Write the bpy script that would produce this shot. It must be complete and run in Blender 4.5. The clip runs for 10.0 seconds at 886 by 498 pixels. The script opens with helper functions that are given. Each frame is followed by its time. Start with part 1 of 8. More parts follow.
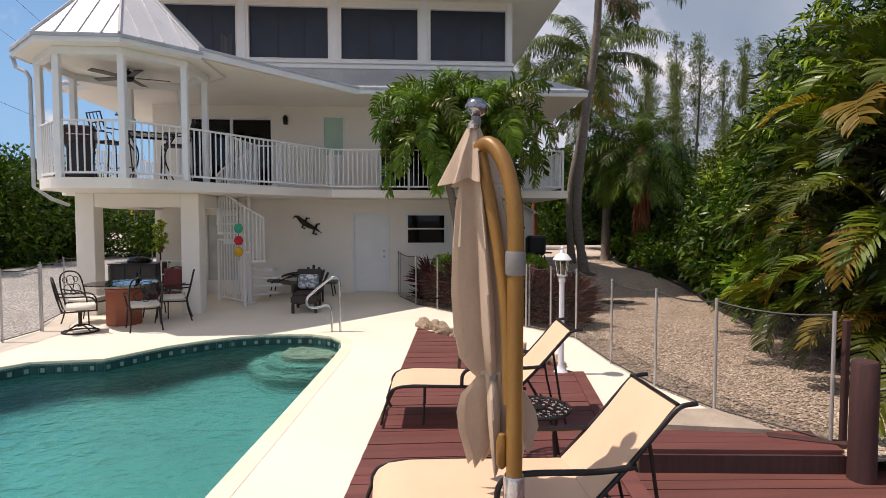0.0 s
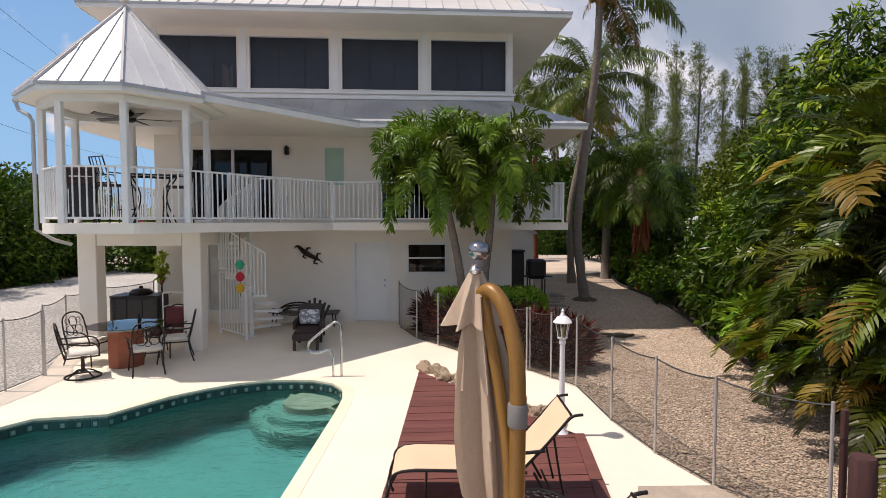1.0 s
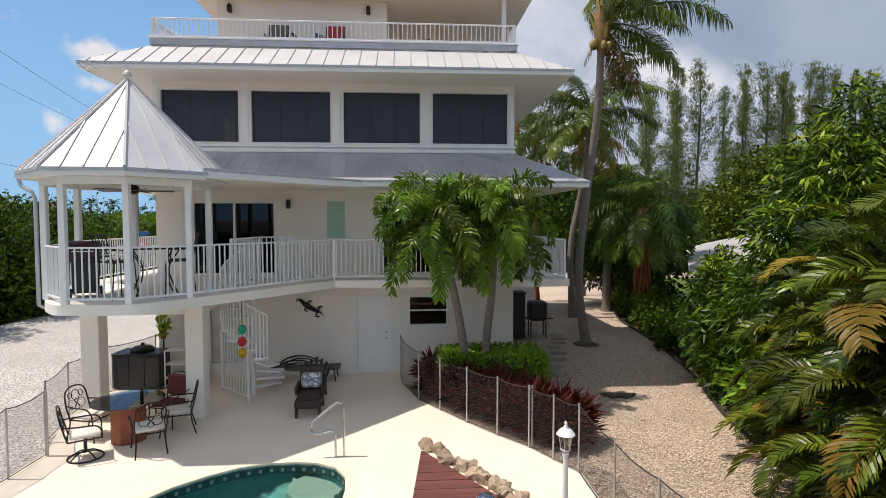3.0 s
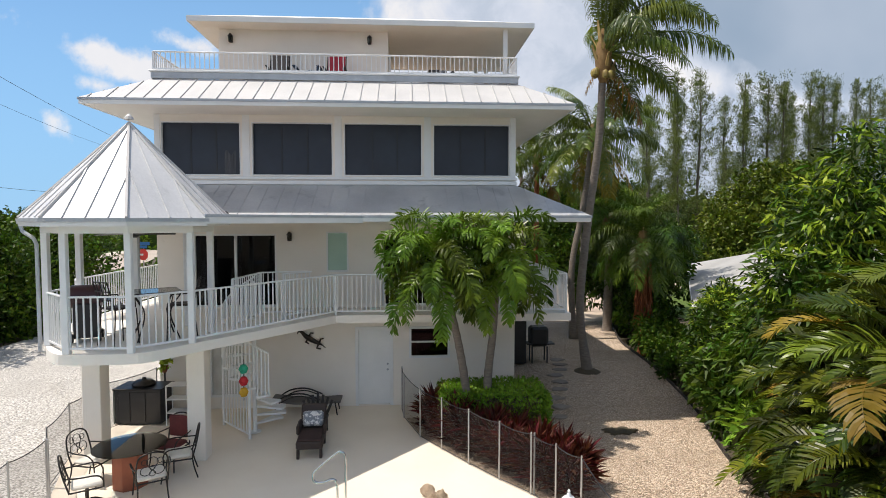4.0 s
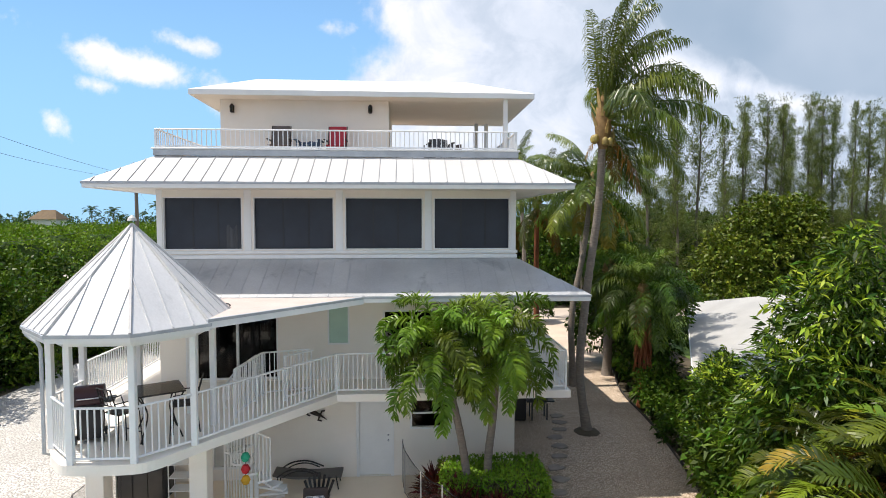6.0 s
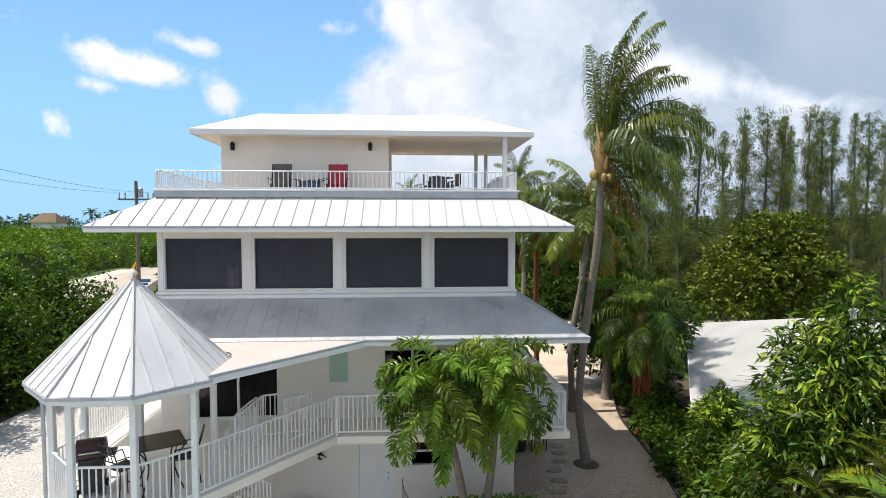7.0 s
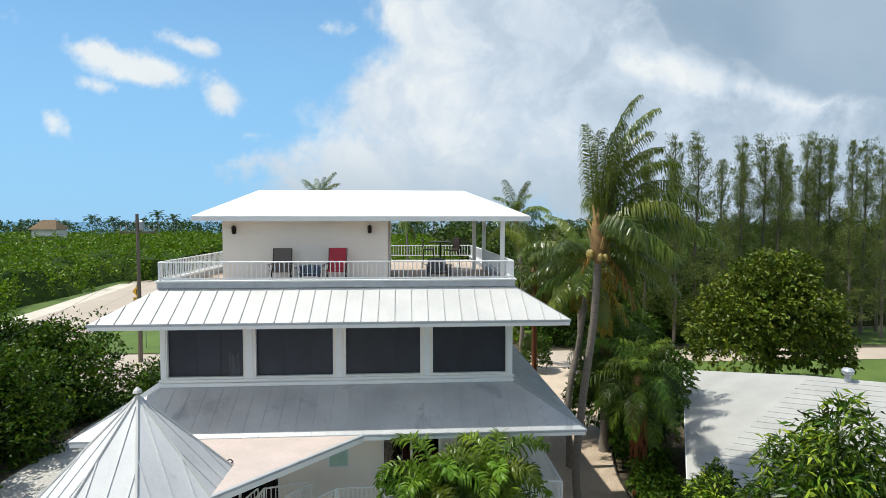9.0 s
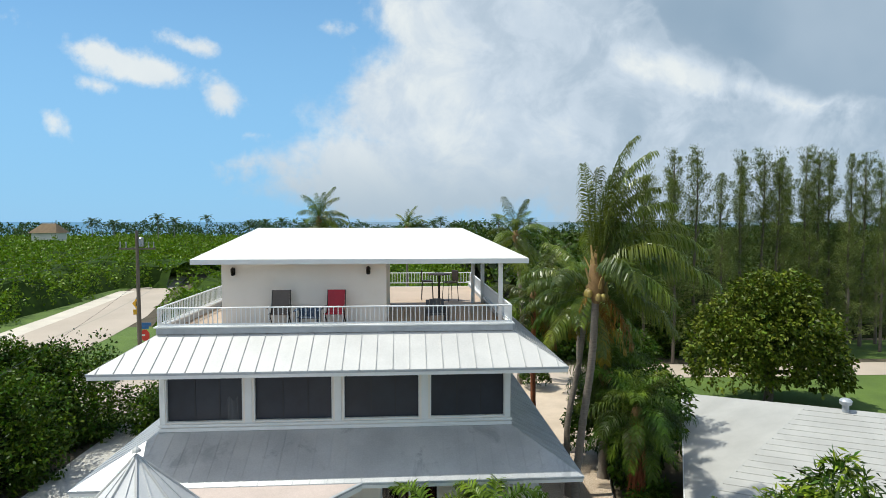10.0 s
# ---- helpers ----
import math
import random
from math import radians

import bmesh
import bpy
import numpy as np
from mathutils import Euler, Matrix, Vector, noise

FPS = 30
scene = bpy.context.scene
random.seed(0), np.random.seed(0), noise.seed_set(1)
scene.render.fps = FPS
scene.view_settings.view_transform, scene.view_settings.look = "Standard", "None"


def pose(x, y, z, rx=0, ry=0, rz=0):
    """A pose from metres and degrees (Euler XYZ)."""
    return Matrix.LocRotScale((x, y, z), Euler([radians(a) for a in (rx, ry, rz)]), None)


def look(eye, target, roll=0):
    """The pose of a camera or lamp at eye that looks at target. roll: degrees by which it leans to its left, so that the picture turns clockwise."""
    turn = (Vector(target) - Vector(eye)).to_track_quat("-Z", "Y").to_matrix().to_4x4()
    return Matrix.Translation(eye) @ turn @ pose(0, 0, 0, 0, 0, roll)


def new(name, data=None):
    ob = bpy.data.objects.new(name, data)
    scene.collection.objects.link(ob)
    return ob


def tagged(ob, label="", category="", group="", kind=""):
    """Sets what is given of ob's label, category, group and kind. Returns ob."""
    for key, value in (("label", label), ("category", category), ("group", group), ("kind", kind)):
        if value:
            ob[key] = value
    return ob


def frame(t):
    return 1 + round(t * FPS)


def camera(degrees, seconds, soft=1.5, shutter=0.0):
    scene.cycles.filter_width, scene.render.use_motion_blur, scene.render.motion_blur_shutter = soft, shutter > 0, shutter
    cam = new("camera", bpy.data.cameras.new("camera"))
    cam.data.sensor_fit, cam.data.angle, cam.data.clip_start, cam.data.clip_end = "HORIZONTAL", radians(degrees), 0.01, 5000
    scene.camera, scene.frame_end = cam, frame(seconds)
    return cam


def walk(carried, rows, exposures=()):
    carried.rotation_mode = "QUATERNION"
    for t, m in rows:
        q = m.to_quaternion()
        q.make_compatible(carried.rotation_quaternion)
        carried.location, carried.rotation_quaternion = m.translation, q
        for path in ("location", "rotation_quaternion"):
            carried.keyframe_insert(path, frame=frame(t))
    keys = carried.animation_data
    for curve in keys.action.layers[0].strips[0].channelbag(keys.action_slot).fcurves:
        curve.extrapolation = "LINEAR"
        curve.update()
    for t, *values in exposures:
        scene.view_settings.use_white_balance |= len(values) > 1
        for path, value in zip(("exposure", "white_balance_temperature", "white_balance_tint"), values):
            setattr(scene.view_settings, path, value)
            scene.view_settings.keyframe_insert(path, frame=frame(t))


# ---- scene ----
cam = camera(76.0, 10.0, soft=0.9)
PATH = [
    (0, (0.143, 0.034, 1.892)),
    (0.5, (0.138, 0.041, 2.273)),
    (1, (0.127, 0.03, 2.664)),
    (1.5, (0.107, 0.038, 3.018)),
    (2, (0.098, 0.042, 3.335)),
    (2.5, (0.098, 0.061, 3.671)),
    (4, (0.059, 0.149, 4.875)),
    (4.5, (0.047, 0.152, 5.316)),
    (5, (0.04, 0.158, 5.781)),
    (5.5, (0.042, 0.165, 6.272)),
    (7, (0.055, 0.15, 7.81)),
    (7.5, (0.048, 0.16, 8.335)),
    (8, (0.055, 0.14, 8.908)),
    (8.5, (0.075, 0.092, 9.52)),
    (9, (0.091, 0.04, 10.126)),
    (9.5, (0.116, 0.03, 10.719)),
    (10, (0.139, 0.045, 11.299)),
]
walk(cam, [(t, look(eye, (eye[0] + 0.131, eye[1] + 1.9933, eye[2] - 0.0998), 0)) for t, eye in PATH],
     exposures=[(0, -0.27, 6850, 20), (2.5, -0.27, 6650, 17), (4.5, 0.0, 6580, 12), (6, 0.18, 6550, 12), (8, 0.06, 6450, 8), (10, -0.17, 6300, 4)])

# ---- world and sun ----
SUN_TO = Vector((-0.46, 0.03, 1.0)).normalized()
ELEV = math.asin(SUN_TO.z)
sun = new("sun", bpy.data.lights.new("sun", "SUN"))
sun.data.energy, sun.data.angle, sun.data.color = 4.9, radians(0.55), (1.0, 0.945, 0.86)
sun.matrix_world = look((0, 0, 60), Vector((0, 0, 60)) - SUN_TO)

world = bpy.data.worlds.new("world")
scene.world = world
world.use_nodes = True


class Nodes:
    """Short spelling for node trees."""

    def __init__(self, tree):
        self.t = tree

    def add(self, kind, **sets):
        n = self.t.nodes.new(kind)
        for key, value in sets.items():
            if key in n.inputs:
                n.inputs[key].default_value = value
        return n

    def link(self, a, b):
        self.t.links.new(a, b)

    def val(self, socket, v):
        if isinstance(v, (int, float, tuple, list)):
            socket.default_value = v
        else:
            self.t.links.new(v, socket)

    def math(self, op, a, b=0.0, c=None, clamp=False):
        n = self.t.nodes.new("ShaderNodeMath")
        n.operation, n.use_clamp = op, clamp
        self.val(n.inputs[0], a)
        self.val(n.inputs[1], b)
        if c is not None:
            self.val(n.inputs[2], c)
        return n.outputs[0]

    def vmath(self, op, a, b):
        n = self.t.nodes.new("ShaderNodeVectorMath")
        n.operation = op
        self.val(n.inputs[0], a)
        self.val(n.inputs[1], b)
        return n

    def mix(self, fac, a, b, blend="MIX"):
        n = self.t.nodes.new("ShaderNodeMix")
        n.data_type, n.blend_type = "RGBA", blend
        self.val(n.inputs[0], fac)
        self.val(n.inputs[6], a)
        self.val(n.inputs[7], b)
        return n.outputs[2]

    def smooth(self, v, lo, hi, a=0.0, b=1.0):
        n = self.t.nodes.new("ShaderNodeMapRange")
        n.interpolation_type = "SMOOTHSTEP"
        self.val(n.inputs[0], v)
        for i, x in enumerate((lo, hi, a, b)):
            n.inputs[i + 1].default_value = x
        return n.outputs[0]

    def noise(self, vector, scale, detail=4.0, rough=0.55, distort=0.0):
        n = self.t.nodes.new("ShaderNodeTexNoise")
        if vector is not None:
            self.link(vector, n.inputs["Vector"])
        n.inputs["Scale"].default_value, n.inputs["Detail"].default_value = scale, detail
        n.inputs["Roughness"].default_value, n.inputs["Distortion"].default_value = rough, distort
        return n.outputs[0]

    def ramp(self, fac, *stops):
        n = self.t.nodes.new("ShaderNodeValToRGB")
        e = n.color_ramp.elements
        while len(e) < len(stops):
            e.new(0.5)
        for el, (p, c) in zip(e, stops):
            el.position, el.color = p, (*c, 1)
        self.link(fac, n.inputs[0])
        return n.outputs[0]


def build_sky():
    w = Nodes(world.node_tree)
    world.node_tree.nodes.clear()
    sky = world.node_tree.nodes.new("ShaderNodeTexSky")
    sky.sky_type, sky.sun_disc = "NISHITA", False
    sky.sun_elevation, sky.sun_rotation = ELEV, math.atan2(SUN_TO.x, SUN_TO.y)
    sky.air_density, sky.dust_density, sky.ozone_density = 1.0, 0.15, 2.0
    coord = world.node_tree.nodes.new("ShaderNodeTexCoord").outputs["Generated"]
    ahead = w.vmath("DOT_PRODUCT", coord, (0.0657, 0.9978, 0.0)).outputs["Value"]
    side = w.vmath("DOT_PRODUCT", coord, (0.9978, -0.0657, 0.0)).outputs["Value"]
    up = w.vmath("DOT_PRODUCT", coord, (0.0, 0.0, 1.0)).outputs["Value"]
    far = w.math("MAXIMUM", w.math("ABSOLUTE", ahead), 0.12)
    u, v = w.math("DIVIDE", side, far), w.math("DIVIDE", up, far)
    uv = world.node_tree.nodes.new("ShaderNodeCombineXYZ")
    w.link(u, uv.inputs[0])
    w.link(v, uv.inputs[1])
    uv = uv.outputs[0]
    puff = w.noise(uv, 5.5, 8.0, 0.55, 0.3)
    fine = w.noise(uv, 17.0, 6.0, 0.6)
    broad = w.noise(uv, 2.2, 4.0, 0.5)

    def bank(cx, cy, rx, ry, weight=1.0, tilt=0.0):
        """A soft oval: one at its centre, nought at its rim, below nought outside."""
        dx = w.math("SUBTRACT", u, cx)
        dy = w.math("SUBTRACT", w.math("SUBTRACT", v, cy), w.math("MULTIPLY", dx, tilt))
        dx, dy = w.math("DIVIDE", dx, rx), w.math("DIVIDE", dy, ry)
        d = w.math("SQRT", w.math("ADD", w.math("MULTIPLY", dx, dx), w.math("MULTIPLY", dy, dy)))
        return w.math("MULTIPLY", w.math("SUBTRACT", 1.0, d), weight)

    def union(items):
        m = items[0]
        for other in items[1:]:
            m = w.math("MAXIMUM", m, other)
        return m

    rag = w.math("ADD", w.math("MULTIPLY", w.math("SUBTRACT", puff, 0.5), 1.5), w.math("MULTIPLY", w.math("SUBTRACT", fine, 0.5), 0.7))
    # the great cumulus, and small torn clouds in the blue
    great = union([bank(0.50, 0.30, 0.62, 0.40, 2.2), bank(0.10, 0.20, 0.33, 0.17, 1.5), bank(0.95, 0.15, 0.9, 0.5, 2.2), bank(0.02, 0.36, 0.16, 0.12, 1.2), bank(0.0, 0.08, 0.32, 0.10, 1.2)])
    small = union([bank(-0.20, 0.335, 0.085, 0.040, 0.75), bank(-0.54, 0.268, 0.30, 0.060, 1.0, -0.34), bank(-0.40, 0.215, 0.13, 0.055, 0.75, -0.2), bank(-0.685, 0.178, 0.075, 0.05, 0.72, -0.5),
                   bank(-0.46, 0.31, 0.10, 0.03, 0.55, -0.2), bank(-0.35, 0.10, 0.08, 0.06, 0.6), bank(-0.34, 0.15, 0.07, 0.03, 0.55), bank(-0.60, 0.235, 0.12, 0.03, 0.55, -0.2)])
    small = w.math("ADD", w.math("SUBTRACT", small, 0.40), w.math("MULTIPLY", w.math("SUBTRACT", w.noise(uv, 11.0, 7.0, 0.6, 0.2), 0.5), 1.0))
    cover = w.math("MAXIMUM", w.math("MAXIMUM", great, small), -0.8)
    # all round and overhead broken cloud goes on
    behind = w.math("SUBTRACT", w.noise(coord, 2.2, 6.0, 0.55), 0.52)
    cover = w.mix(w.smooth(ahead, 0.25, 0.45), w.math("MULTIPLY_ADD", behind, 3.0, 0.35), cover)
    amount = w.smooth(w.math("ADD", cover, rag), -0.04, 0.42)
    # dull flat bases up and to one side, a bright torn rim below them, dull again lower down
    dull = w.smooth(w.math("ADD", bank(0.72, 0.40, 0.44, 0.21, 1.0, -0.10), w.math("MULTIPLY", rag, 0.22)), -0.02, 0.16)
    rim = w.smooth(w.math("ADD", bank(0.52, 0.235, 0.34, 0.055, 1.0, -0.16), w.math("MULTIPLY", rag, 1.6)), 0.2, 1.1)
    billow = w.noise(uv, 9.0, 7.0, 0.6, 0.5)
    soft = w.math("ADD", w.math("MULTIPLY", w.smooth(broad, 0.42, 0.64), 0.26), w.math("ADD", w.math("MULTIPLY", w.smooth(puff, 0.60, 0.40), 0.22), w.math("MULTIPLY", w.smooth(billow, 0.62, 0.38), 0.26)))
    grey = w.math("ADD", w.math("MULTIPLY", w.smooth(u, 0.0, 0.4, 0.0, 0.30), 1.0), soft)
    grey = w.math("SUBTRACT", grey, w.math("MULTIPLY", rim, 0.5))
    grey = w.math("MAXIMUM", grey, w.math("MULTIPLY", dull, w.math("MULTIPLY_ADD", w.smooth(broad, 0.35, 0.7), 0.22, 0.80)))
    grey = w.math("MULTIPLY", grey, w.smooth(u, -0.5, -0.1, 0.2, 1.0))
    lit = w.ramp(grey, (0.0, (12.2, 12.2, 12.2)), (0.4, (8.9, 9.7, 11.0)), (1.0, (4.3, 5.6, 7.2)))
    low = w.smooth(v, 0.0, 0.16)
    lit = w.mix(low, (6.6, 7.6, 8.8, 1), lit)
    blue = w.mix(1.0, sky.outputs[0], (1.2, 1.62, 1.9, 1), "MULTIPLY")
    blue = w.mix(w.smooth(v, 0.85, -0.02, 0.0, 0.9), blue, (4.2, 8.0, 12.4, 1))
    both = w.mix(w.math("MULTIPLY", amount, 0.96), blue, lit)
    back = world.node_tree.nodes.new("ShaderNodeBackground")
    back.inputs["Strength"].default_value = 0.08
    w.link(both, back.inputs["Color"])
    out = world.node_tree.nodes.new("ShaderNodeOutputWorld")
    w.link(back.outputs[0], out.inputs[0])


build_sky()


# ---- materials ----
def material(name, colour, colour2=None, rough=0.6, metal=0.0, scale=3.0, fine=40.0, bump=0.15, bump_scale=60.0, spread=0.5,
             by_object=0.0, by_island=0.0, spec=0.5, translucent=0.0, stains=None, stretch=None, detail_bump=0.01):
    """A surface with variation at two scales: large patches and fine grain, plus relief."""
    m = bpy.data.materials.new(name)
    m.use_nodes = True
    t = m.node_tree
    t.nodes.clear()
    w = Nodes(t)
    pos = t.nodes.new("ShaderNodeTexCoord").outputs["Object"]
    if stretch:
        mp = t.nodes.new("ShaderNodeMapping")
        mp.inputs["Scale"].default_value = stretch
        w.link(pos, mp.inputs["Vector"])
        pos = mp.outputs[0]
    colour2 = colour2 or tuple(c * 0.8 for c in colour)
    patches = w.smooth(w.noise(pos, scale, 5.0, 0.6), 0.5 - spread / 2, 0.5 + spread / 2)
    grain = w.noise(pos, fine, 3.0, 0.6)
    c = w.mix(patches, (*colour, 1), (*colour2, 1))
    c = w.mix(0.35, c, w.mix(grain, (0.25, 0.25, 0.25, 1), (0.75, 0.75, 0.75, 1)), "OVERLAY")
    if stains:
        spots = w.smooth(w.noise(pos, stains[1], 6.0, 0.7, 0.6), stains[2], stains[2] + 0.13)
        c = w.mix(w.math("MULTIPLY", spots, stains[3]), c, (*stains[0], 1))
    if by_object or by_island:
        r = t.nodes.new("ShaderNodeObjectInfo").outputs["Random"] if by_object else t.nodes.new("ShaderNodeNewGeometry").outputs["Random Per Island"]
        k = by_object or by_island
        hsv = t.nodes.new("ShaderNodeHueSaturation")
        w.link(c, hsv.inputs["Color"])
        w.link(w.math("MULTIPLY_ADD", r, 2 * k, 1 - k), hsv.inputs["Value"])
        r2 = w.math("FRACT", w.math("MULTIPLY", r, 7.31))
        w.link(w.math("MULTIPLY_ADD", r2, 0.09 * k, 0.5 - 0.045 * k), hsv.inputs["Hue"])
        c = hsv.outputs[0]
    p = w.add("ShaderNodeBsdfPrincipled", Metallic=metal)
    p.inputs["Specular IOR Level"].default_value = spec
    w.link(c, p.inputs["Base Color"])
    w.link(w.math("MULTIPLY_ADD", grain, 0.16, rough - 0.08, clamp=True), p.inputs["Roughness"])
    if bump:
        b = w.add("ShaderNodeBump", Strength=bump, Distance=detail_bump)
        w.link(w.noise(pos, bump_scale, 5.0, 0.65), b.inputs["Height"])
        w.link(b.outputs[0], p.inputs["Normal"])
    shader = p.outputs[0]
    if translucent:
        tr = t.nodes.new("ShaderNodeBsdfTranslucent")
        w.link(w.mix(1.0, c, (1.5, 1.7, 0.7, 1), "MULTIPLY"), tr.inputs[0])
        mx = t.nodes.new("ShaderNodeMixShader")
        mx.inputs[0].default_value = translucent
        w.link(shader, mx.inputs[1])
        w.link(tr.outputs[0], mx.inputs[2])
        shader = mx.outputs[0]
    w.link(shader, t.nodes.new("ShaderNodeOutputMaterial").inputs[0])
    return m


def gravel_material(name, colours, scale, gap):
    """Loose stones: every cell its own tone and height, dark gaps between."""
    m = bpy.data.materials.new(name)
    m.use_nodes = True
    t = m.node_tree
    t.nodes.clear()
    w = Nodes(t)
    pos = t.nodes.new("ShaderNodeTexCoord").outputs["Object"]
    cell = t.nodes.new("ShaderNodeTexVoronoi")
    cell.inputs["Scale"].default_value = scale
    w.link(pos, cell.inputs["Vector"])
    tone = t.nodes.new("ShaderNodeSeparateColor")
    w.link(cell.outputs["Color"], tone.inputs[0])
    c = w.ramp(tone.outputs[0], (0.0, colours[0]), (0.5, colours[1]), (1.0, colours[2]))
    c = w.mix(w.smooth(cell.outputs["Distance"], 0.35, 0.75), c, (*[v * gap for v in colours[0]], 1))
    patch = w.smooth(w.noise(pos, 0.55, 5.0, 0.65), 0.38, 0.68)
    c = w.mix(w.math("MULTIPLY", patch, 0.45), c, (*[v * 0.75 for v in colours[0]], 1))
    p = w.add("ShaderNodeBsdfPrincipled", Roughness=0.92)
    w.link(c, p.inputs["Base Color"])
    b = w.add("ShaderNodeBump", Strength=1.0, Distance=0.011)
    w.link(w.math("MULTIPLY_ADD", cell.outputs["Distance"], -1.0, w.math("MULTIPLY", tone.outputs[1], 0.6)), b.inputs["Height"])
    w.link(b.outputs[0], p.inputs["Normal"])
    w.link(p.outputs[0], t.nodes.new("ShaderNodeOutputMaterial").inputs[0])
    return m


def glass(name, tint, rough=0.03):
    """A thin tinted pane: it lets light through by its tint and mirrors the rest."""
    m = bpy.data.materials.new(name)
    m.use_nodes = True
    t = m.node_tree
    t.nodes.clear()
    w = Nodes(t)
    see = t.nodes.new("ShaderNodeBsdfTransparent")
    see.inputs[0].default_value = (*tint, 1)
    shine = t.nodes.new("ShaderNodeBsdfGlossy")
    shine.inputs["Roughness"].default_value = rough
    fres = w.add("ShaderNodeFresnel", IOR=1.45)
    mx = t.nodes.new("ShaderNodeMixShader")
    w.link(fres.outputs[0], mx.inputs[0])
    w.link(see.outputs[0], mx.inputs[1])
    w.link(shine.outputs[0], mx.inputs[2])
    w.link(mx.outputs[0], t.nodes.new("ShaderNodeOutputMaterial").inputs[0])
    return m


def netting(name, colour, cover):
    """Fine woven net: the threads hide part of what is behind them."""
    m = bpy.data.materials.new(name)
    m.use_nodes = True
    t = m.node_tree
    t.nodes.clear()
    w = Nodes(t)
    pos = t.nodes.new("ShaderNodeTexCoord").outputs["Object"]
    p = w.add("ShaderNodeBsdfPrincipled", Roughness=0.8)
    p.inputs["Base Color"].default_value = (*colour, 1)
    see = t.nodes.new("ShaderNodeBsdfTransparent")
    mx = t.nodes.new("ShaderNodeMixShader")
    w.link(w.math("MULTIPLY_ADD", w.noise(pos, 3.0, 3.0), 0.2, cover - 0.1, clamp=True), mx.inputs[0])
    w.link(see.outputs[0], mx.inputs[1])
    w.link(p.outputs[0], mx.inputs[2])
    w.link(mx.outputs[0], t.nodes.new("ShaderNodeOutputMaterial").inputs[0])
    return m


STUCCO = material("stucco", (0.87, 0.825, 0.755), (0.83, 0.785, 0.71), rough=0.85, scale=1.2, fine=90, bump=0.25, bump_scale=140, stains=((0.55, 0.53, 0.47), 0.9, 0.66, 0.3))
PAINT = material("white_paint", (0.82, 0.83, 0.82), (0.77, 0.78, 0.77), rough=0.45, scale=2.0, fine=60, bump=0.06)
RAILPAINT = material("rail_paint", (0.84, 0.85, 0.85), (0.78, 0.79, 0.79), rough=0.35, scale=4.0, fine=60, bump=0.04)
PORCHROOF = material("galvanised_roof", (0.56, 0.565, 0.57), (0.44, 0.45, 0.46), rough=0.38, metal=0.25, scale=0.9, fine=25, bump=0.08, bump_scale=6.0, stains=((0.27, 0.28, 0.30), 0.8, 0.55, 0.6), detail_bump=0.02)
GAZEBOROOF = material("weathered_white_roof", (0.68, 0.675, 0.665), (0.57, 0.57, 0.57), rough=0.42, scale=0.8, fine=25, bump=0.08, bump_scale=6.0, stains=((0.42, 0.42, 0.42), 1.6, 0.62, 0.45), stretch=(1, 1, 0.5), detail_bump=0.02)
METALROOF = material("white_metal_roof", (0.62, 0.605, 0.58), (0.53, 0.52, 0.50), rough=0.5, scale=0.8, fine=25, bump=0.08, bump_scale=6.0, stains=((0.46, 0.455, 0.44), 1.3, 0.62, 0.4), detail_bump=0.02)
SEAM = material("grey_roof_seam", (0.48, 0.475, 0.465), (0.40, 0.40, 0.39), rough=0.6, scale=3)
TOPROOF = material("clean_white_metal_roof", (0.86, 0.85, 0.82), (0.81, 0.80, 0.77), rough=0.55, scale=0.8, fine=25, bump=0.06, bump_scale=6.0, detail_bump=0.02)
FLASHING = material("grey_flashing", (0.50, 0.53, 0.56), (0.40, 0.42, 0.45), rough=0.5, metal=0.3, scale=3, bump=0.1)
MEMBRANE = material("roof_membrane", (0.58, 0.48, 0.44), (0.50, 0.42, 0.38), rough=0.85, scale=1.4, fine=30, bump=0.2, stains=((0.35, 0.31, 0.28), 1.8, 0.60, 0.4))
SCREEN = material("dark_screen", (0.024, 0.031, 0.046), (0.016, 0.020, 0.030), rough=0.4, scale=1.5, fine=300, bump=0.05, bump_scale=400)
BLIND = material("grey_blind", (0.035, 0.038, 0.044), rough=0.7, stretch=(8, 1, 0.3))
BLIND_PALE = material("grey_curtain", (0.085, 0.09, 0.10), (0.05, 0.055, 0.062), rough=0.8, stretch=(8, 1, 0.5))
CURTAIN = material("curtain_cloth", (0.55, 0.60, 0.54), (0.42, 0.47, 0.42), rough=0.9, stretch=(14, 1, 0.4), scale=2)
# The dark tint carries part of the dimness of the rooms behind.
TINTED = glass("tinted_glass", (0.16, 0.18, 0.18))
TEAL = material("seafoam_shutter", (0.42, 0.60, 0.50), (0.38, 0.55, 0.46), rough=0.55, scale=3, bump=0.08)
CONCRETE = material("cool_deck", (0.84, 0.75, 0.62), (0.78, 0.69, 0.56), rough=0.9, scale=0.7, fine=55, bump=0.3, bump_scale=110, stains=((0.50, 0.44, 0.36), 1.1, 0.63, 0.35))
COPING = material("pool_coping", (0.82, 0.75, 0.58), (0.75, 0.67, 0.50), rough=0.85, scale=1.5, fine=50, bump=0.25, bump_scale=90)
KERB = material("kerb_concrete", (0.46, 0.38, 0.29), (0.34, 0.28, 0.22), rough=0.9, scale=3, fine=30, bump=0.4, bump_scale=40, stains=((0.22, 0.18, 0.15), 3.0, 0.6, 0.5))
STEPPLASTER = material("pale_step_plaster", (0.34, 0.30, 0.21), (0.26, 0.235, 0.17), rough=0.7, scale=2)
STEPLOW = material("green_step_plaster", (0.12, 0.25, 0.20), (0.09, 0.2, 0.165), rough=0.7, scale=2)
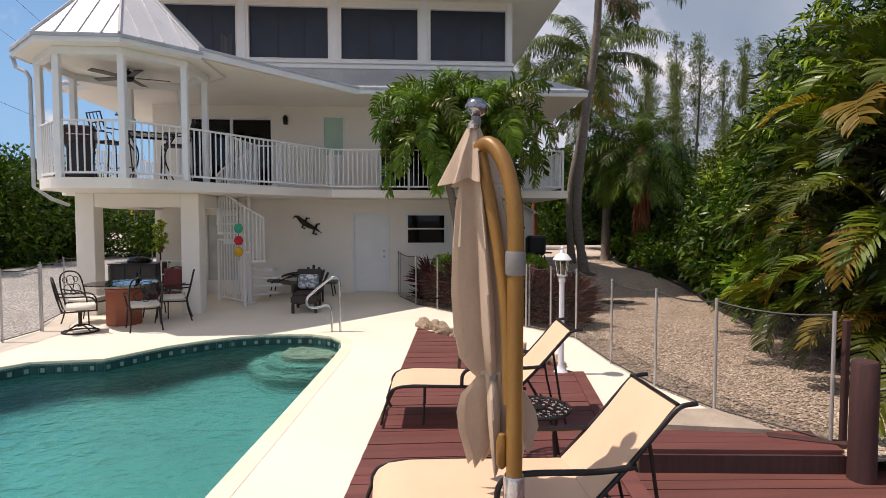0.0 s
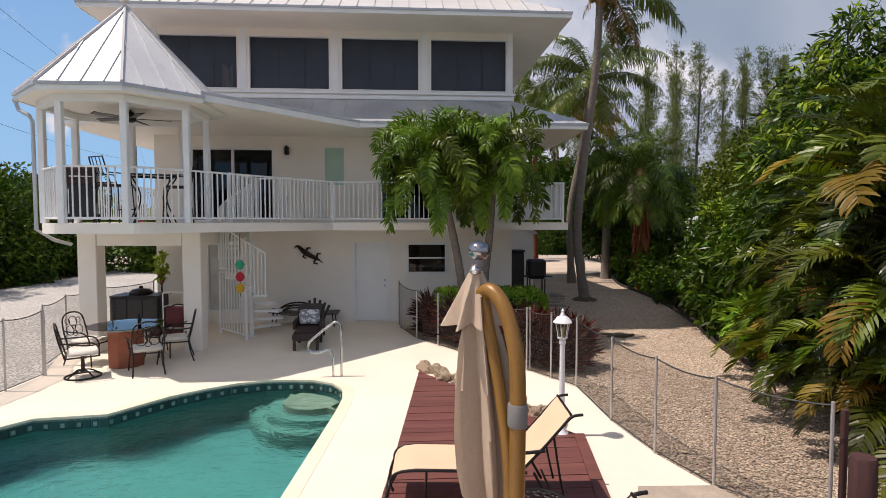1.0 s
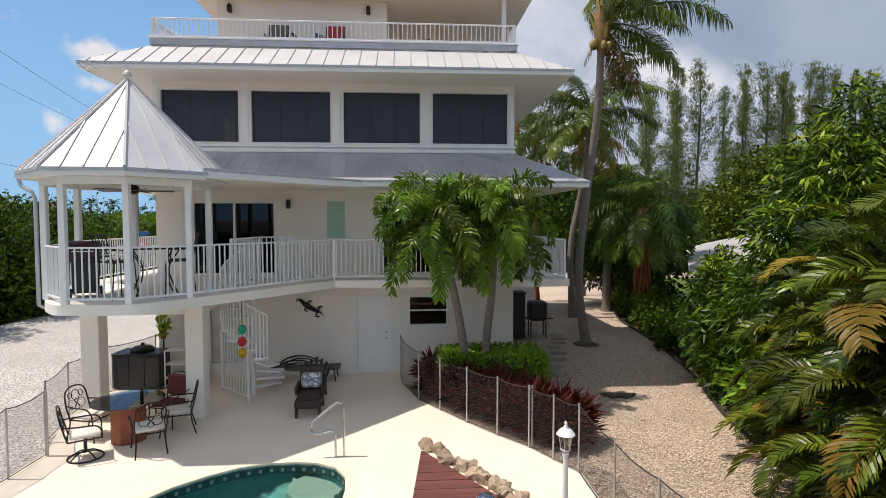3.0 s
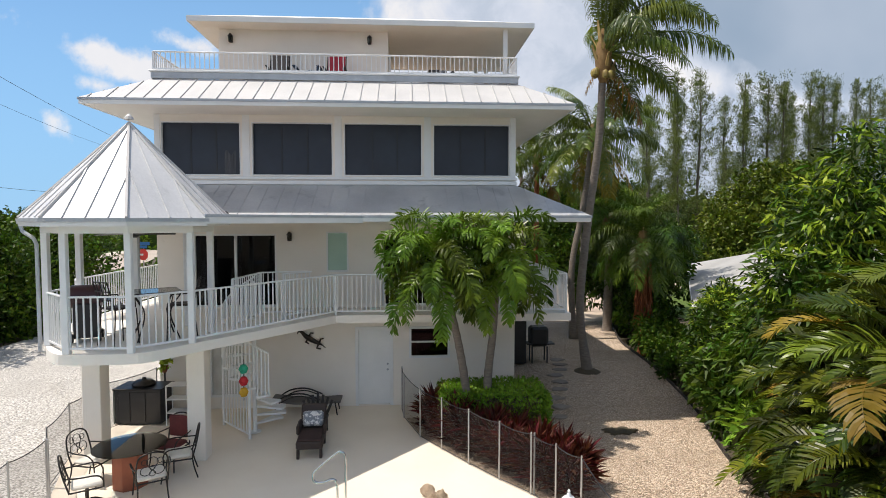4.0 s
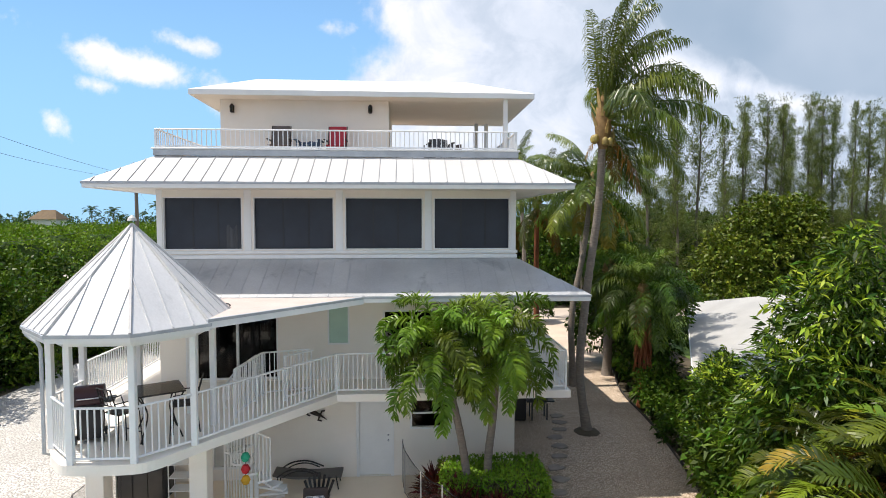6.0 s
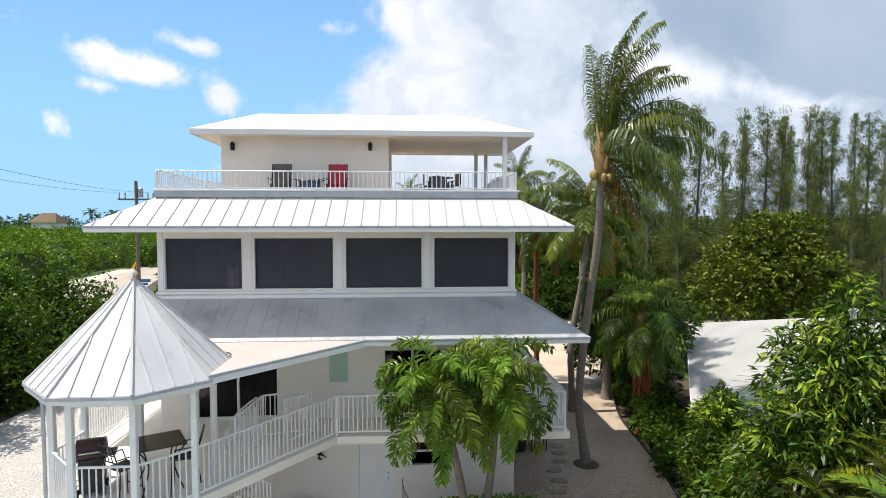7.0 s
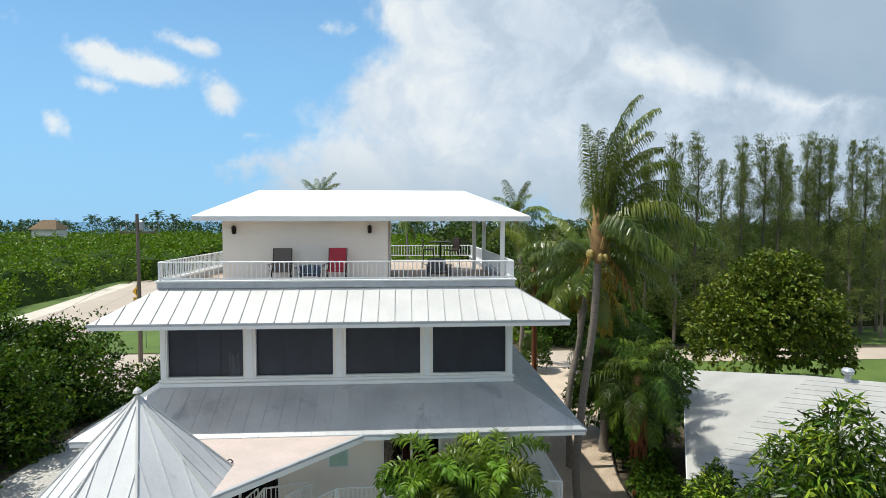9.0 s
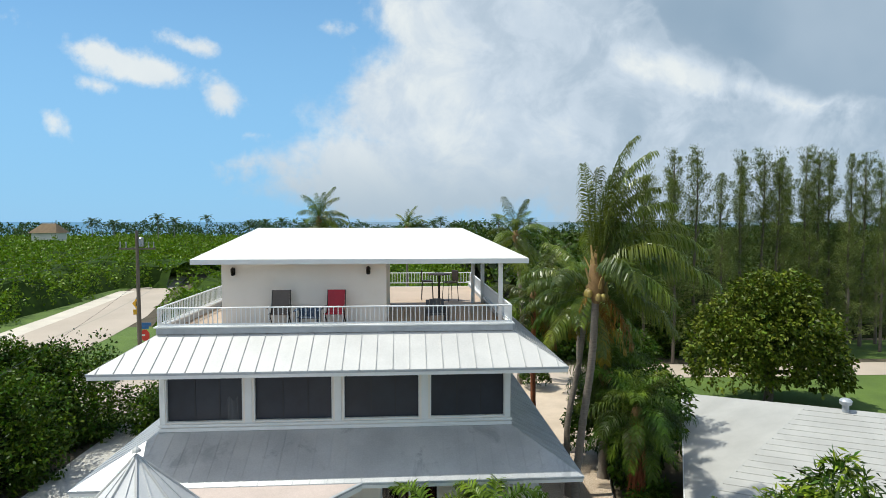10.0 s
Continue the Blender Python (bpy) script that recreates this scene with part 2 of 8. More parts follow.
PLASTER = material("pool_plaster", (0.070, 0.235, 0.205), (0.055, 0.185, 0.165), rough=0.7, scale=1.2, fine=20, bump=0.1)
TILE_DARK = material("dark_green_tile", (0.015, 0.06, 0.055), (0.01, 0.04, 0.04), rough=0.2, by_object=0.25, bump=0.05)
TILE_LIGHT = material("pale_green_tile", (0.18, 0.27, 0.25), (0.13, 0.22, 0.2), rough=0.2, by_object=0.2, bump=0.05)
DECKWOOD = material("maroon_decking", (0.185, 0.062, 0.05), (0.125, 0.042, 0.034), rough=0.62, scale=1.4, fine=60, bump=0.25, bump_scale=30, stretch=(0.35, 6, 6), by_object=0.12, stains=((0.22, 0.12, 0.10), 1.2, 0.62, 0.4))
PILING = material("stained_piling", (0.085, 0.034, 0.028), (0.05, 0.022, 0.02), rough=0.7, scale=2, fine=50, stretch=(9, 9, 0.7), bump=0.5, bump_scale=12)
GRAVEL = gravel_material("crushed_shell_gravel", ((0.46, 0.34, 0.23), (0.74, 0.58, 0.43), (0.90, 0.78, 0.63)), 36.0, 0.5)
DRIVE = gravel_material("white_gravel", ((0.52, 0.49, 0.44), (0.68, 0.65, 0.595), (0.80, 0.77, 0.72)), 22.0, 0.55)
PEBBLE = material("shell_pebble", (0.64, 0.51, 0.38), (0.38, 0.29, 0.21), rough=0.9, by_island=0.45, scale=9)
SANDPATH = material("sandy_path", (0.62, 0.50, 0.38), (0.50, 0.40, 0.30), rough=0.95, scale=0.6, fine=20, bump=0.6, bump_scale=20)
GRASS = material("lawn_grass", (0.115, 0.18, 0.028), (0.08, 0.13, 0.022), rough=0.9, scale=0.35, fine=9, bump=0.8, bump_scale=9, detail_bump=0.06)
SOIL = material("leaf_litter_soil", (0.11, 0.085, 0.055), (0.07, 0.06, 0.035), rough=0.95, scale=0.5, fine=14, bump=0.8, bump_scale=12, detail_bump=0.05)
ROAD = material("pale_road", (0.50, 0.42, 0.34), (0.43, 0.36, 0.29), rough=0.9, scale=0.15, fine=10, bump=0.3)
SEA = material("sea_water", (0.05, 0.16, 0.24), (0.04, 0.12, 0.2), rough=0.3, scale=0.01, fine=0.4, bump=0.3, bump_scale=0.3)


def water_material():
    m = bpy.data.materials.new("pool_water")
    m.use_nodes = True
    t = m.node_tree
    t.nodes.clear()
    w = Nodes(t)
    pos = t.nodes.new("ShaderNodeTexCoord").outputs["Object"]
    waves = w.math("ADD", w.noise(pos, 3.2, 3.0, 0.55, 0.6), w.math("MULTIPLY", w.noise(pos, 9.0, 3.0, 0.6, 0.8), 0.45))
    b = w.add("ShaderNodeBump", Strength=0.9, Distance=0.05)
    w.link(waves, b.inputs["Height"])
    see = t.nodes.new("ShaderNodeBsdfRefraction")
    see.inputs["Color"].default_value = (0.54, 0.91, 0.96, 1)
    see.inputs["IOR"].default_value = 1.33
    see.inputs["Roughness"].default_value = 0.02
    shine = t.nodes.new("ShaderNodeBsdfGlossy")
    shine.inputs["Roughness"].default_value = 0.04
    fres = w.add("ShaderNodeFresnel", IOR=1.33)
    for n in (see, shine, fres):
        w.link(b.outputs[0], n.inputs["Normal"])
    mx = t.nodes.new("ShaderNodeMixShader")
    w.link(w.math("MULTIPLY", fres.outputs[0], 0.8), mx.inputs[0])
    w.link(see.outputs[0], mx.inputs[1])
    w.link(shine.outputs[0], mx.inputs[2])
    w.link(mx.outputs[0], t.nodes.new("ShaderNodeOutputMaterial").inputs[0])
    return m


WATER = water_material()


# ---- building helpers ----
class Geo:
    """Collects corners and faces of one mesh."""

    def __init__(self):
        self.v, self.f = [], []

    def add(self, verts, faces):
        n = len(self.v)
        self.v += [tuple(p) for p in verts]
        self.f += [tuple(i + n for i in face) for face in faces]
        return self

    def box(self, x0, y0, z0, x1, y1, z1, c=0.0, m=None):
        """A box, its edges cut back by c, moved by the matrix m."""
        lo, hi = (min(x0, x1), min(y0, y1), min(z0, z1)), (max(x0, x1), max(y0, y1), max(z0, z1))
        if c <= 0:
            pts = [(x, y, z) for x in (lo[0], hi[0]) for y in (lo[1], hi[1]) for z in (lo[2], hi[2])]
            faces = [(0, 1, 3, 2), (4, 6, 7, 5), (0, 4, 5, 1), (2, 3, 7, 6), (0, 2, 6, 4), (1, 5, 7, 3)]
        else:
            pts, at = [], {}
            for k in range(8):
                s = [(k >> a) & 1 for a in range(3)]
                for ax in range(3):
                    at[k, ax] = len(pts)
                    pts.append([(hi if s[a] else lo)[a] + (0 if a == ax else (-c if s[a] else c)) for a in range(3)])
            faces = []
            for ax in range(3):
                a, b = (ax + 1) % 3, (ax + 2) % 3
                for s in (0, 1):
                    ring = [(s << ax) | (i << a) | (j << b) for i, j in ((0, 0), (1, 0), (1, 1), (0, 1))]
                    face = [at[k, ax] for k in ring]
                    faces.append(face if s else face[::-1])
                for i in (0, 1):
                    for j in (0, 1):
                        p, q = (i << a) | (j << b), (i << a) | (j << b) | (1 << ax)
                        face = [at[p, a], at[q, a], at[q, b], at[p, b]]
                        faces.append(face if i == j else face[::-1])
            for k in range(8):
                face = [at[k, 0], at[k, 1], at[k, 2]]
                faces.append(face if bin(k).count("1") % 2 else face[::-1])
        if m is not None:
            pts = [m @ Vector(p) for p in pts]
        return self.add(pts, faces)

    def prism(self, outline, z0, z1):
        """An upright prism over a plan outline that turns anticlockwise."""
        n = len(outline)
        pts = [(x, y, z0) for x, y in outline] + [(x, y, z1) for x, y in outline]
        faces = [tuple(range(n))[::-1], tuple(range(n, 2 * n))]
        faces += [(i, (i + 1) % n, n + (i + 1) % n, n + i) for i in range(n)]
        return self.add(pts, faces)

    def slab(self, corners, thick):
        """A flat plate over corners in space, thick downwards along its normal."""
        c = [Vector(p) for p in corners]
        nrm = (c[1] - c[0]).cross(c[-1] - c[0]).normalized()
        if nrm.z < 0:
            c.reverse()
            nrm = -nrm
        n = len(c)
        pts = c + [p - nrm * thick for p in c]
        faces = [tuple(range(n)), tuple(range(n, 2 * n))[::-1]]
        faces += [(n + i, n + (i + 1) % n, (i + 1) % n, i) for i in range(n)]
        return self.add(pts, faces)

    def tube(self, points, radii, sides=8, closed=False):
        """A round bar along points; radii a number or one for each point."""
        pts = [Vector(p) for p in points]
        n = len(pts)
        radii = [radii] * n if isinstance(radii, (int, float)) else list(radii)
        verts, ref = [], None
        for i, p in enumerate(pts):
            a, b = pts[(i - 1) % n if closed else max(i - 1, 0)], pts[(i + 1) % n if closed else min(i + 1, n - 1)]
            d = (b - a).normalized()
            if ref is None:
                ref = Vector((0, 0, 1)) if abs(d.z) < 0.9 else Vector((1, 0, 0))
            s = d.cross(ref).normalized()
            ref = s.cross(d).normalized()
            for k in range(sides):
                w = 2 * math.pi * k / sides
                verts.append(p + radii[i] * (math.cos(w) * s + math.sin(w) * ref))
        faces = []
        for i in range(n if closed else n - 1):
            j = (i + 1) % n
            faces += [(i * sides + k, i * sides + (k + 1) % sides, j * sides + (k + 1) % sides, j * sides + k) for k in range(sides)]
        if not closed:
            faces += [tuple(range(sides))[::-1], tuple(range((n - 1) * sides, n * sides))]
        return self.add(verts, faces)

    def lathe(self, profile, sides=16, centre=(0, 0, 0), m=None):
        """Turns a profile of (radius, height) about an upright axis."""
        cx, cy, cz = centre
        verts = [(cx + r * math.cos(2 * math.pi * k / sides), cy + r * math.sin(2 * math.pi * k / sides), cz + z) for r, z in profile for k in range(sides)]
        n = len(profile)
        faces = [(i * sides + k, i * sides + (k + 1) % sides, (i + 1) * sides + (k + 1) % sides, (i + 1) * sides + k) for i in range(n - 1) for k in range(sides)]
        faces += [tuple(range(sides))[::-1], tuple(range((n - 1) * sides, n * sides))]
        if m is not None:
            verts = [m @ Vector(p) for p in verts]
        return self.add(verts, faces)

    def mesh(self, name, mat, smooth=False):
        me = bpy.data.meshes.new(name)
        me.from_pydata(self.v, [], self.f)
        me.materials.append(mat)
        if len(self.f) < 4000:
            bm = bmesh.new()
            bm.from_mesh(me)
            bmesh.ops.recalc_face_normals(bm, faces=bm.faces)
            bm.to_mesh(me)
            bm.free()
        if smooth:
            me.polygons.foreach_set("use_smooth", [True] * len(me.polygons))
            me.set_sharp_from_angle(angle=radians(40))
        me.update()
        return me


def thing(name, label, category, at=(0, 0, 0), turn=0.0, group="", kind=""):
    ob = new(name)
    ob.empty_display_size = 0.1
    ob.matrix_basis = pose(*at, 0, 0, turn)
    return tagged(ob, label, category, group, kind)


def part(name, geo, mat, parent, label="", smooth=False):
    """One mesh under a thing or a part; geo may be a mesh that others share."""
    me = geo.mesh(name, mat, smooth) if isinstance(geo, Geo) else geo
    ob = new(name, me)
    ob.parent = parent
    if label:
        ob["label"] = label
    return ob


def whole(name, geo, mat, label, category, group="", kind="", smooth=False, at=None):
    """A thing that is one mesh."""
    ob = new(name, geo.mesh(name, mat, smooth) if isinstance(geo, Geo) else geo)
    if at is not None:
        ob.matrix_basis = at
    return tagged(ob, label, category, group, kind)


def setting(name, geo, mat, label, category):
    return whole(name, geo, mat, label, category, kind="structure")


def wall_cells(g, x0, x1, z0, z1, y0, y1, openings):
    """A wall in the plane of x and z, between y0 and y1, with openings (x0, x1, z0, z1) through it: one closed skin."""
    xs = sorted({x0, x1, *[o[i] for o in openings for i in (0, 1)]})
    zs = sorted({z0, z1, *[o[i] for o in openings for i in (2, 3)]})
    solid = lambda i, j: 0 <= i < len(xs) - 1 and 0 <= j < len(zs) - 1 and not any(
        o[0] < (xs[i] + xs[i + 1]) / 2 < o[1] and o[2] < (zs[j] + zs[j + 1]) / 2 < o[3] for o in openings)
    n, at = len(g.v), {}

    def v(i, j, k):
        if (i, j, k) not in at:
            at[i, j, k] = len(g.v)
            g.v.append((xs[i], y1 if k else y0, zs[j]))
        return at[i, j, k]

    for i in range(len(xs) - 1):
        for j in range(len(zs) - 1):
            if not solid(i, j):
                continue
            g.f.append((v(i, j, 0), v(i + 1, j, 0), v(i + 1, j + 1, 0), v(i, j + 1, 0)))
            g.f.append((v(i, j, 1), v(i, j + 1, 1), v(i + 1, j + 1, 1), v(i + 1, j, 1)))
            for di, dj, (p, q) in ((-1, 0, ((i, j), (i, j + 1))), (1, 0, ((i + 1, j + 1), (i + 1, j))), (0, -1, ((i + 1, j), (i, j))), (0, 1, ((i, j + 1), (i + 1, j + 1)))):
                if not solid(i + di, j + dj):
                    g.f.append((v(*p, 0), v(*q, 0), v(*q, 1), v(*p, 1)))
    return g


def arc(cx, cy, r, a0, a1, n):
    return [(cx + r * math.cos(radians(a0 + (a1 - a0) * i / n)), cy + r * math.sin(radians(a0 + (a1 - a0) * i / n))) for i in range(n + 1)]


def spline(points, n):
    """Points along a smooth line through the given ones."""
    p = [Vector(q) for q in points]
    p = [2 * p[0] - p[1]] + p + [2 * p[-1] - p[-2]]
    out = []
    for i in range(1, len(p) - 2):
        for k in range(n):
            t = k / n
            a, b, c, d = p[i - 1], p[i], p[i + 1], p[i + 2]
            out.append(0.5 * ((2 * b) + (c - a) * t + (2 * a - 5 * b + 4 * c - d) * t * t + (3 * b - a - 3 * c + d) * t ** 3))
    return out + [p[-2]]


# ---- ground ----
def rise(x, y):
    """The lot lifts a little beside the house."""
    return 0.22 * min(1, max(0, (y - 12.5) / 4)) * min(1, max(0, (x - 3.2) / 1.0))


POOL = [(-9.5, 2.0), (-1.36, 2.0), (-1.23, 3.93), (-1.1, 5.27), (-0.96, 6.8), (-0.86, 7.9), (-0.83, 8.5), (-0.88, 8.95), (-1.07, 9.3), (-1.4, 9.5), (-1.75, 9.55),
        (-2.2, 9.53), (-2.63, 9.4), (-3.05, 9.12), (-3.45, 8.76), (-3.98, 8.0), (-4.88, 7.88), (-5.4, 7.2), (-9.5, 4.4)]


def build_ground():
    # one sheet with a hole where the pool lies, out to the horizon
    g = Geo()
    R = 4600
    ring = [(-R, -R), (R, -R), (R, R), (-R, R)]
    inner = [(-60, -40), (60, -40), (60, 110), (-60, 110)]
    for i in range(4):
        j = (i + 1) % 4
        g.add([(*ring[i], -0.25), (*ring[j], -0.25), (*inner[j], -0.06), (*inner[i], -0.06)], [(0, 1, 2, 3)])
    pit = [(-12, -5), (5, -5), (5, 4.25), (2.4, 4.45), (2.2, 9.9), (-12, 9.9)]
    for q in ((inner[0], inner[1], pit[1], pit[0]), (inner[1], inner[2], pit[2], pit[1]), (inner[2], pit[3], pit[2]), (inner[2], pit[4], pit[3]), (inner[2], inner[3], pit[5], pit[4]), (inner[3], inner[0], pit[0], pit[5])):
        g.add([(*p, -0.06) for p in q], [tuple(range(len(q)))])
    g.add([(1.0, -5, -0.27), (9, -5, -0.27), (9, 7.5, -0.27), (3.2, 7.5, -0.27), (1.6, 4.7, -0.27)], [(0, 1, 2, 3, 4)])
    setting("ground", g, SOIL, "dark leaf-littered soil between the shrubs", "ground")

    def edge_x(y):
        pts = [(2, 5.6), (6, 5.9), (11.1, 6.64), (13.9, 7.4), (17.9, 7.96), (21.2, 8.3), (24.9, 9.3), (34, 11.5)]
        for (a, b), (c, d) in zip(pts, pts[1:]):
            if a <= y <= c:
                return b + (d - b) * (y - a) / (c - a)
        return pts[-1][1]

    def rows(name, y0, y1, left, right, step, z, mat, label, lift=None):
        """A sheet between two wavy edges."""
        ny, nx, sh = int((y1 - y0) / step), 28, Geo()
        for j in range(ny + 1):
            y = y0 + (y1 - y0) * j / ny
            a, b = left(y), right(y)
            for i in range(nx + 1):
                x = a + (b - a) * i / nx
                sh.v.append((x, y, z + (lift(x, y) if lift else 0) + 0.012 * noise.noise((x * 0.9, y * 0.9, 3))))
        w = nx + 1
        sh.f = [(j * w + i, j * w + i + 1, (j + 1) * w + i + 1, (j + 1) * w + i) for j in range(ny) for i in range(nx)]
        return setting(name, sh, mat, label, "gravel")

    def fence_x(y):
        pts = [(4.2, 3.7), (4.54, 3.7), (5.4, 3.15), (6.24, 2.92), (7.3, 2.8), (8.85, 2.8), (9.36, 2.52), (9.9, 2.22), (10.5, 1.75), (11.22, 1.25), (12.0, 0.76), (12.7, 0.32), (14.0, 0.0), (14.98, -0.05), (15.0, 2.9), (40, 2.9)]
        for (a, b), (c, d) in zip(pts, pts[1:]):
            if a <= y <= c:
                return b + (d - b) * (y - a) / (c - a)
        return 2.9

    rows("gravel_yard", 4.2, 26.0, fence_x, edge_x, 0.2, -0.015, GRAVEL, "crushed shell gravel yard beside the house", rise)
    rows("sand_drive", 25.9, 39.5, fence_x, lambda y: edge_x(y) + 0.1 * (y - 26), 0.5, -0.012, SANDPATH, "pale sandy drive behind the house", lambda x, y: 0.22 * max(0, min(1, (30 - y) / 4)) * min(1, max(0, (x - 3.2) / 1.0)))
    rows("gravel_drive", 8.0, 36.0, lambda y: -15.6, lambda y: -6.5 if y < 8.5 else -6.1 if y < 12.9 else -6.85 if y < 15 else -6.3, 0.25, -0.02, DRIVE, "white gravel drive beside the pool patio")
    # grass, roads and far water
    g = Geo()
    g.add([(-42, 30, -0.03), (-6, 30, -0.03), (-6, 39.5, -0.03), (-42, 39.5, -0.03)], [(0, 1, 2, 3)])
    g.add([(14, 26, -0.03), (60, 26, -0.03), (60, 39.6, -0.03), (14, 39.6, -0.03)], [(0, 1, 2, 3)])
    g.add([(-33, 44.5, -0.03), (-14, 44.5, -0.03), (-14, 62, -0.03), (-34, 62, -0.03)], [(0, 1, 2, 3)])
    g.add([(-36, 40, -0.035), (-44, 40, -0.035), (-60, 105, -0.035), (-47, 105, -0.035)], [(0, 1, 2, 3)])
    g.add([(11, 46, -0.03), (60, 42, -0.03), (60, 50, -0.03), (11, 52, -0.03)], [(0, 1, 2, 3)])
    setting("lawn", g, GRASS, "mown green verge grass along the roads", "grass")
    g = Geo()
    lane = [(-40 + 0, 28), (-29.5, 28), (-27.5, 44), (-28.5, 56), (-30.5, 69), (-37.5, 94), (-44, 118), (-52, 118), (-44.2, 94), (-40.2, 69), (-38.5, 56), (-38.5, 44)]
    g.add([(x, y, -0.005) for x, y in lane], [tuple(range(len(lane)))])
    g.add([(-29, 40.0, -0.004), (60, 38.6, -0.004), (60, 42.0, -0.004), (-29, 44.2, -0.004)], [(0, 1, 2, 3)])
    g.add([(-25, 34, -0.006), (-12, 34, -0.006), (-12, 40.6, -0.006), (-25, 40.6, -0.006)], [(0, 1, 2, 3)])
    setting("road", g, ROAD, "sun-bleached pale asphalt road and side lane", "road")
    g = Geo()
    g.add([(-4400, 420, 0.0), (4400, 420, 0.0), (4400, 4550, 0.0), (-4400, 4550, 0.0)], [(0, 1, 2, 3)])
    setting("water", g, SEA, "distant blue-grey sea beyond the trees", "sea")
    g = Geo()
    rim_l = [(-38.5, 40), (-38.5, 56), (-40.2, 69), (-44.2, 94)]
    for (a, b), (c, d) in zip(rim_l, rim_l[1:]):
        g.add([(a - 1.6, b, 0.002), (a + 0.9, b, 0.002), (c + 0.9, d, 0.002), (c - 1.6, d, 0.002)], [(0, 1, 2, 3)])
    setting("road_shoulder", g, material("pale_shell_shoulder", (0.66, 0.60, 0.50), (0.56, 0.50, 0.42), rough=0.95, scale=0.4, bump=0.4), "pale crushed shell shoulder along the road", "shoulder")
    line = [(-33.6, 46), (-33.8, 56), (-35.6, 69), (-41.0, 94)]
    m = Geo()
    for (a, b), (c, d) in zip(line, line[1:]):
        m.add([(a - 0.12, b, 0.003), (a + 0.12, b, 0.003), (c + 0.12, d, 0.003), (c - 0.12, d, 0.003)], [(0, 1, 2, 3)])
    setting("road_line", m, material("faded_road_line", (0.34, 0.31, 0.27), (0.42, 0.36, 0.28), rough=0.9), "faded dull centre line on the road", "road marking")


build_ground()


# ---- pool and patio ----
FENCE = [(-0.05, 14.6), (0.0, 14.0), (0.37, 12.7), (0.81, 12.0), (1.30, 11.22), (1.80, 10.5), (2.27, 9.9), (2.57, 9.36), (2.85, 8.85), (2.85, 7.3), (2.97, 6.24), (3.2, 5.4), (3.74, 4.54)]
DECK_L = [(-0.42, 2.0), (-0.27, 3.87), (0.02, 6.55), (0.345, 9.8)]


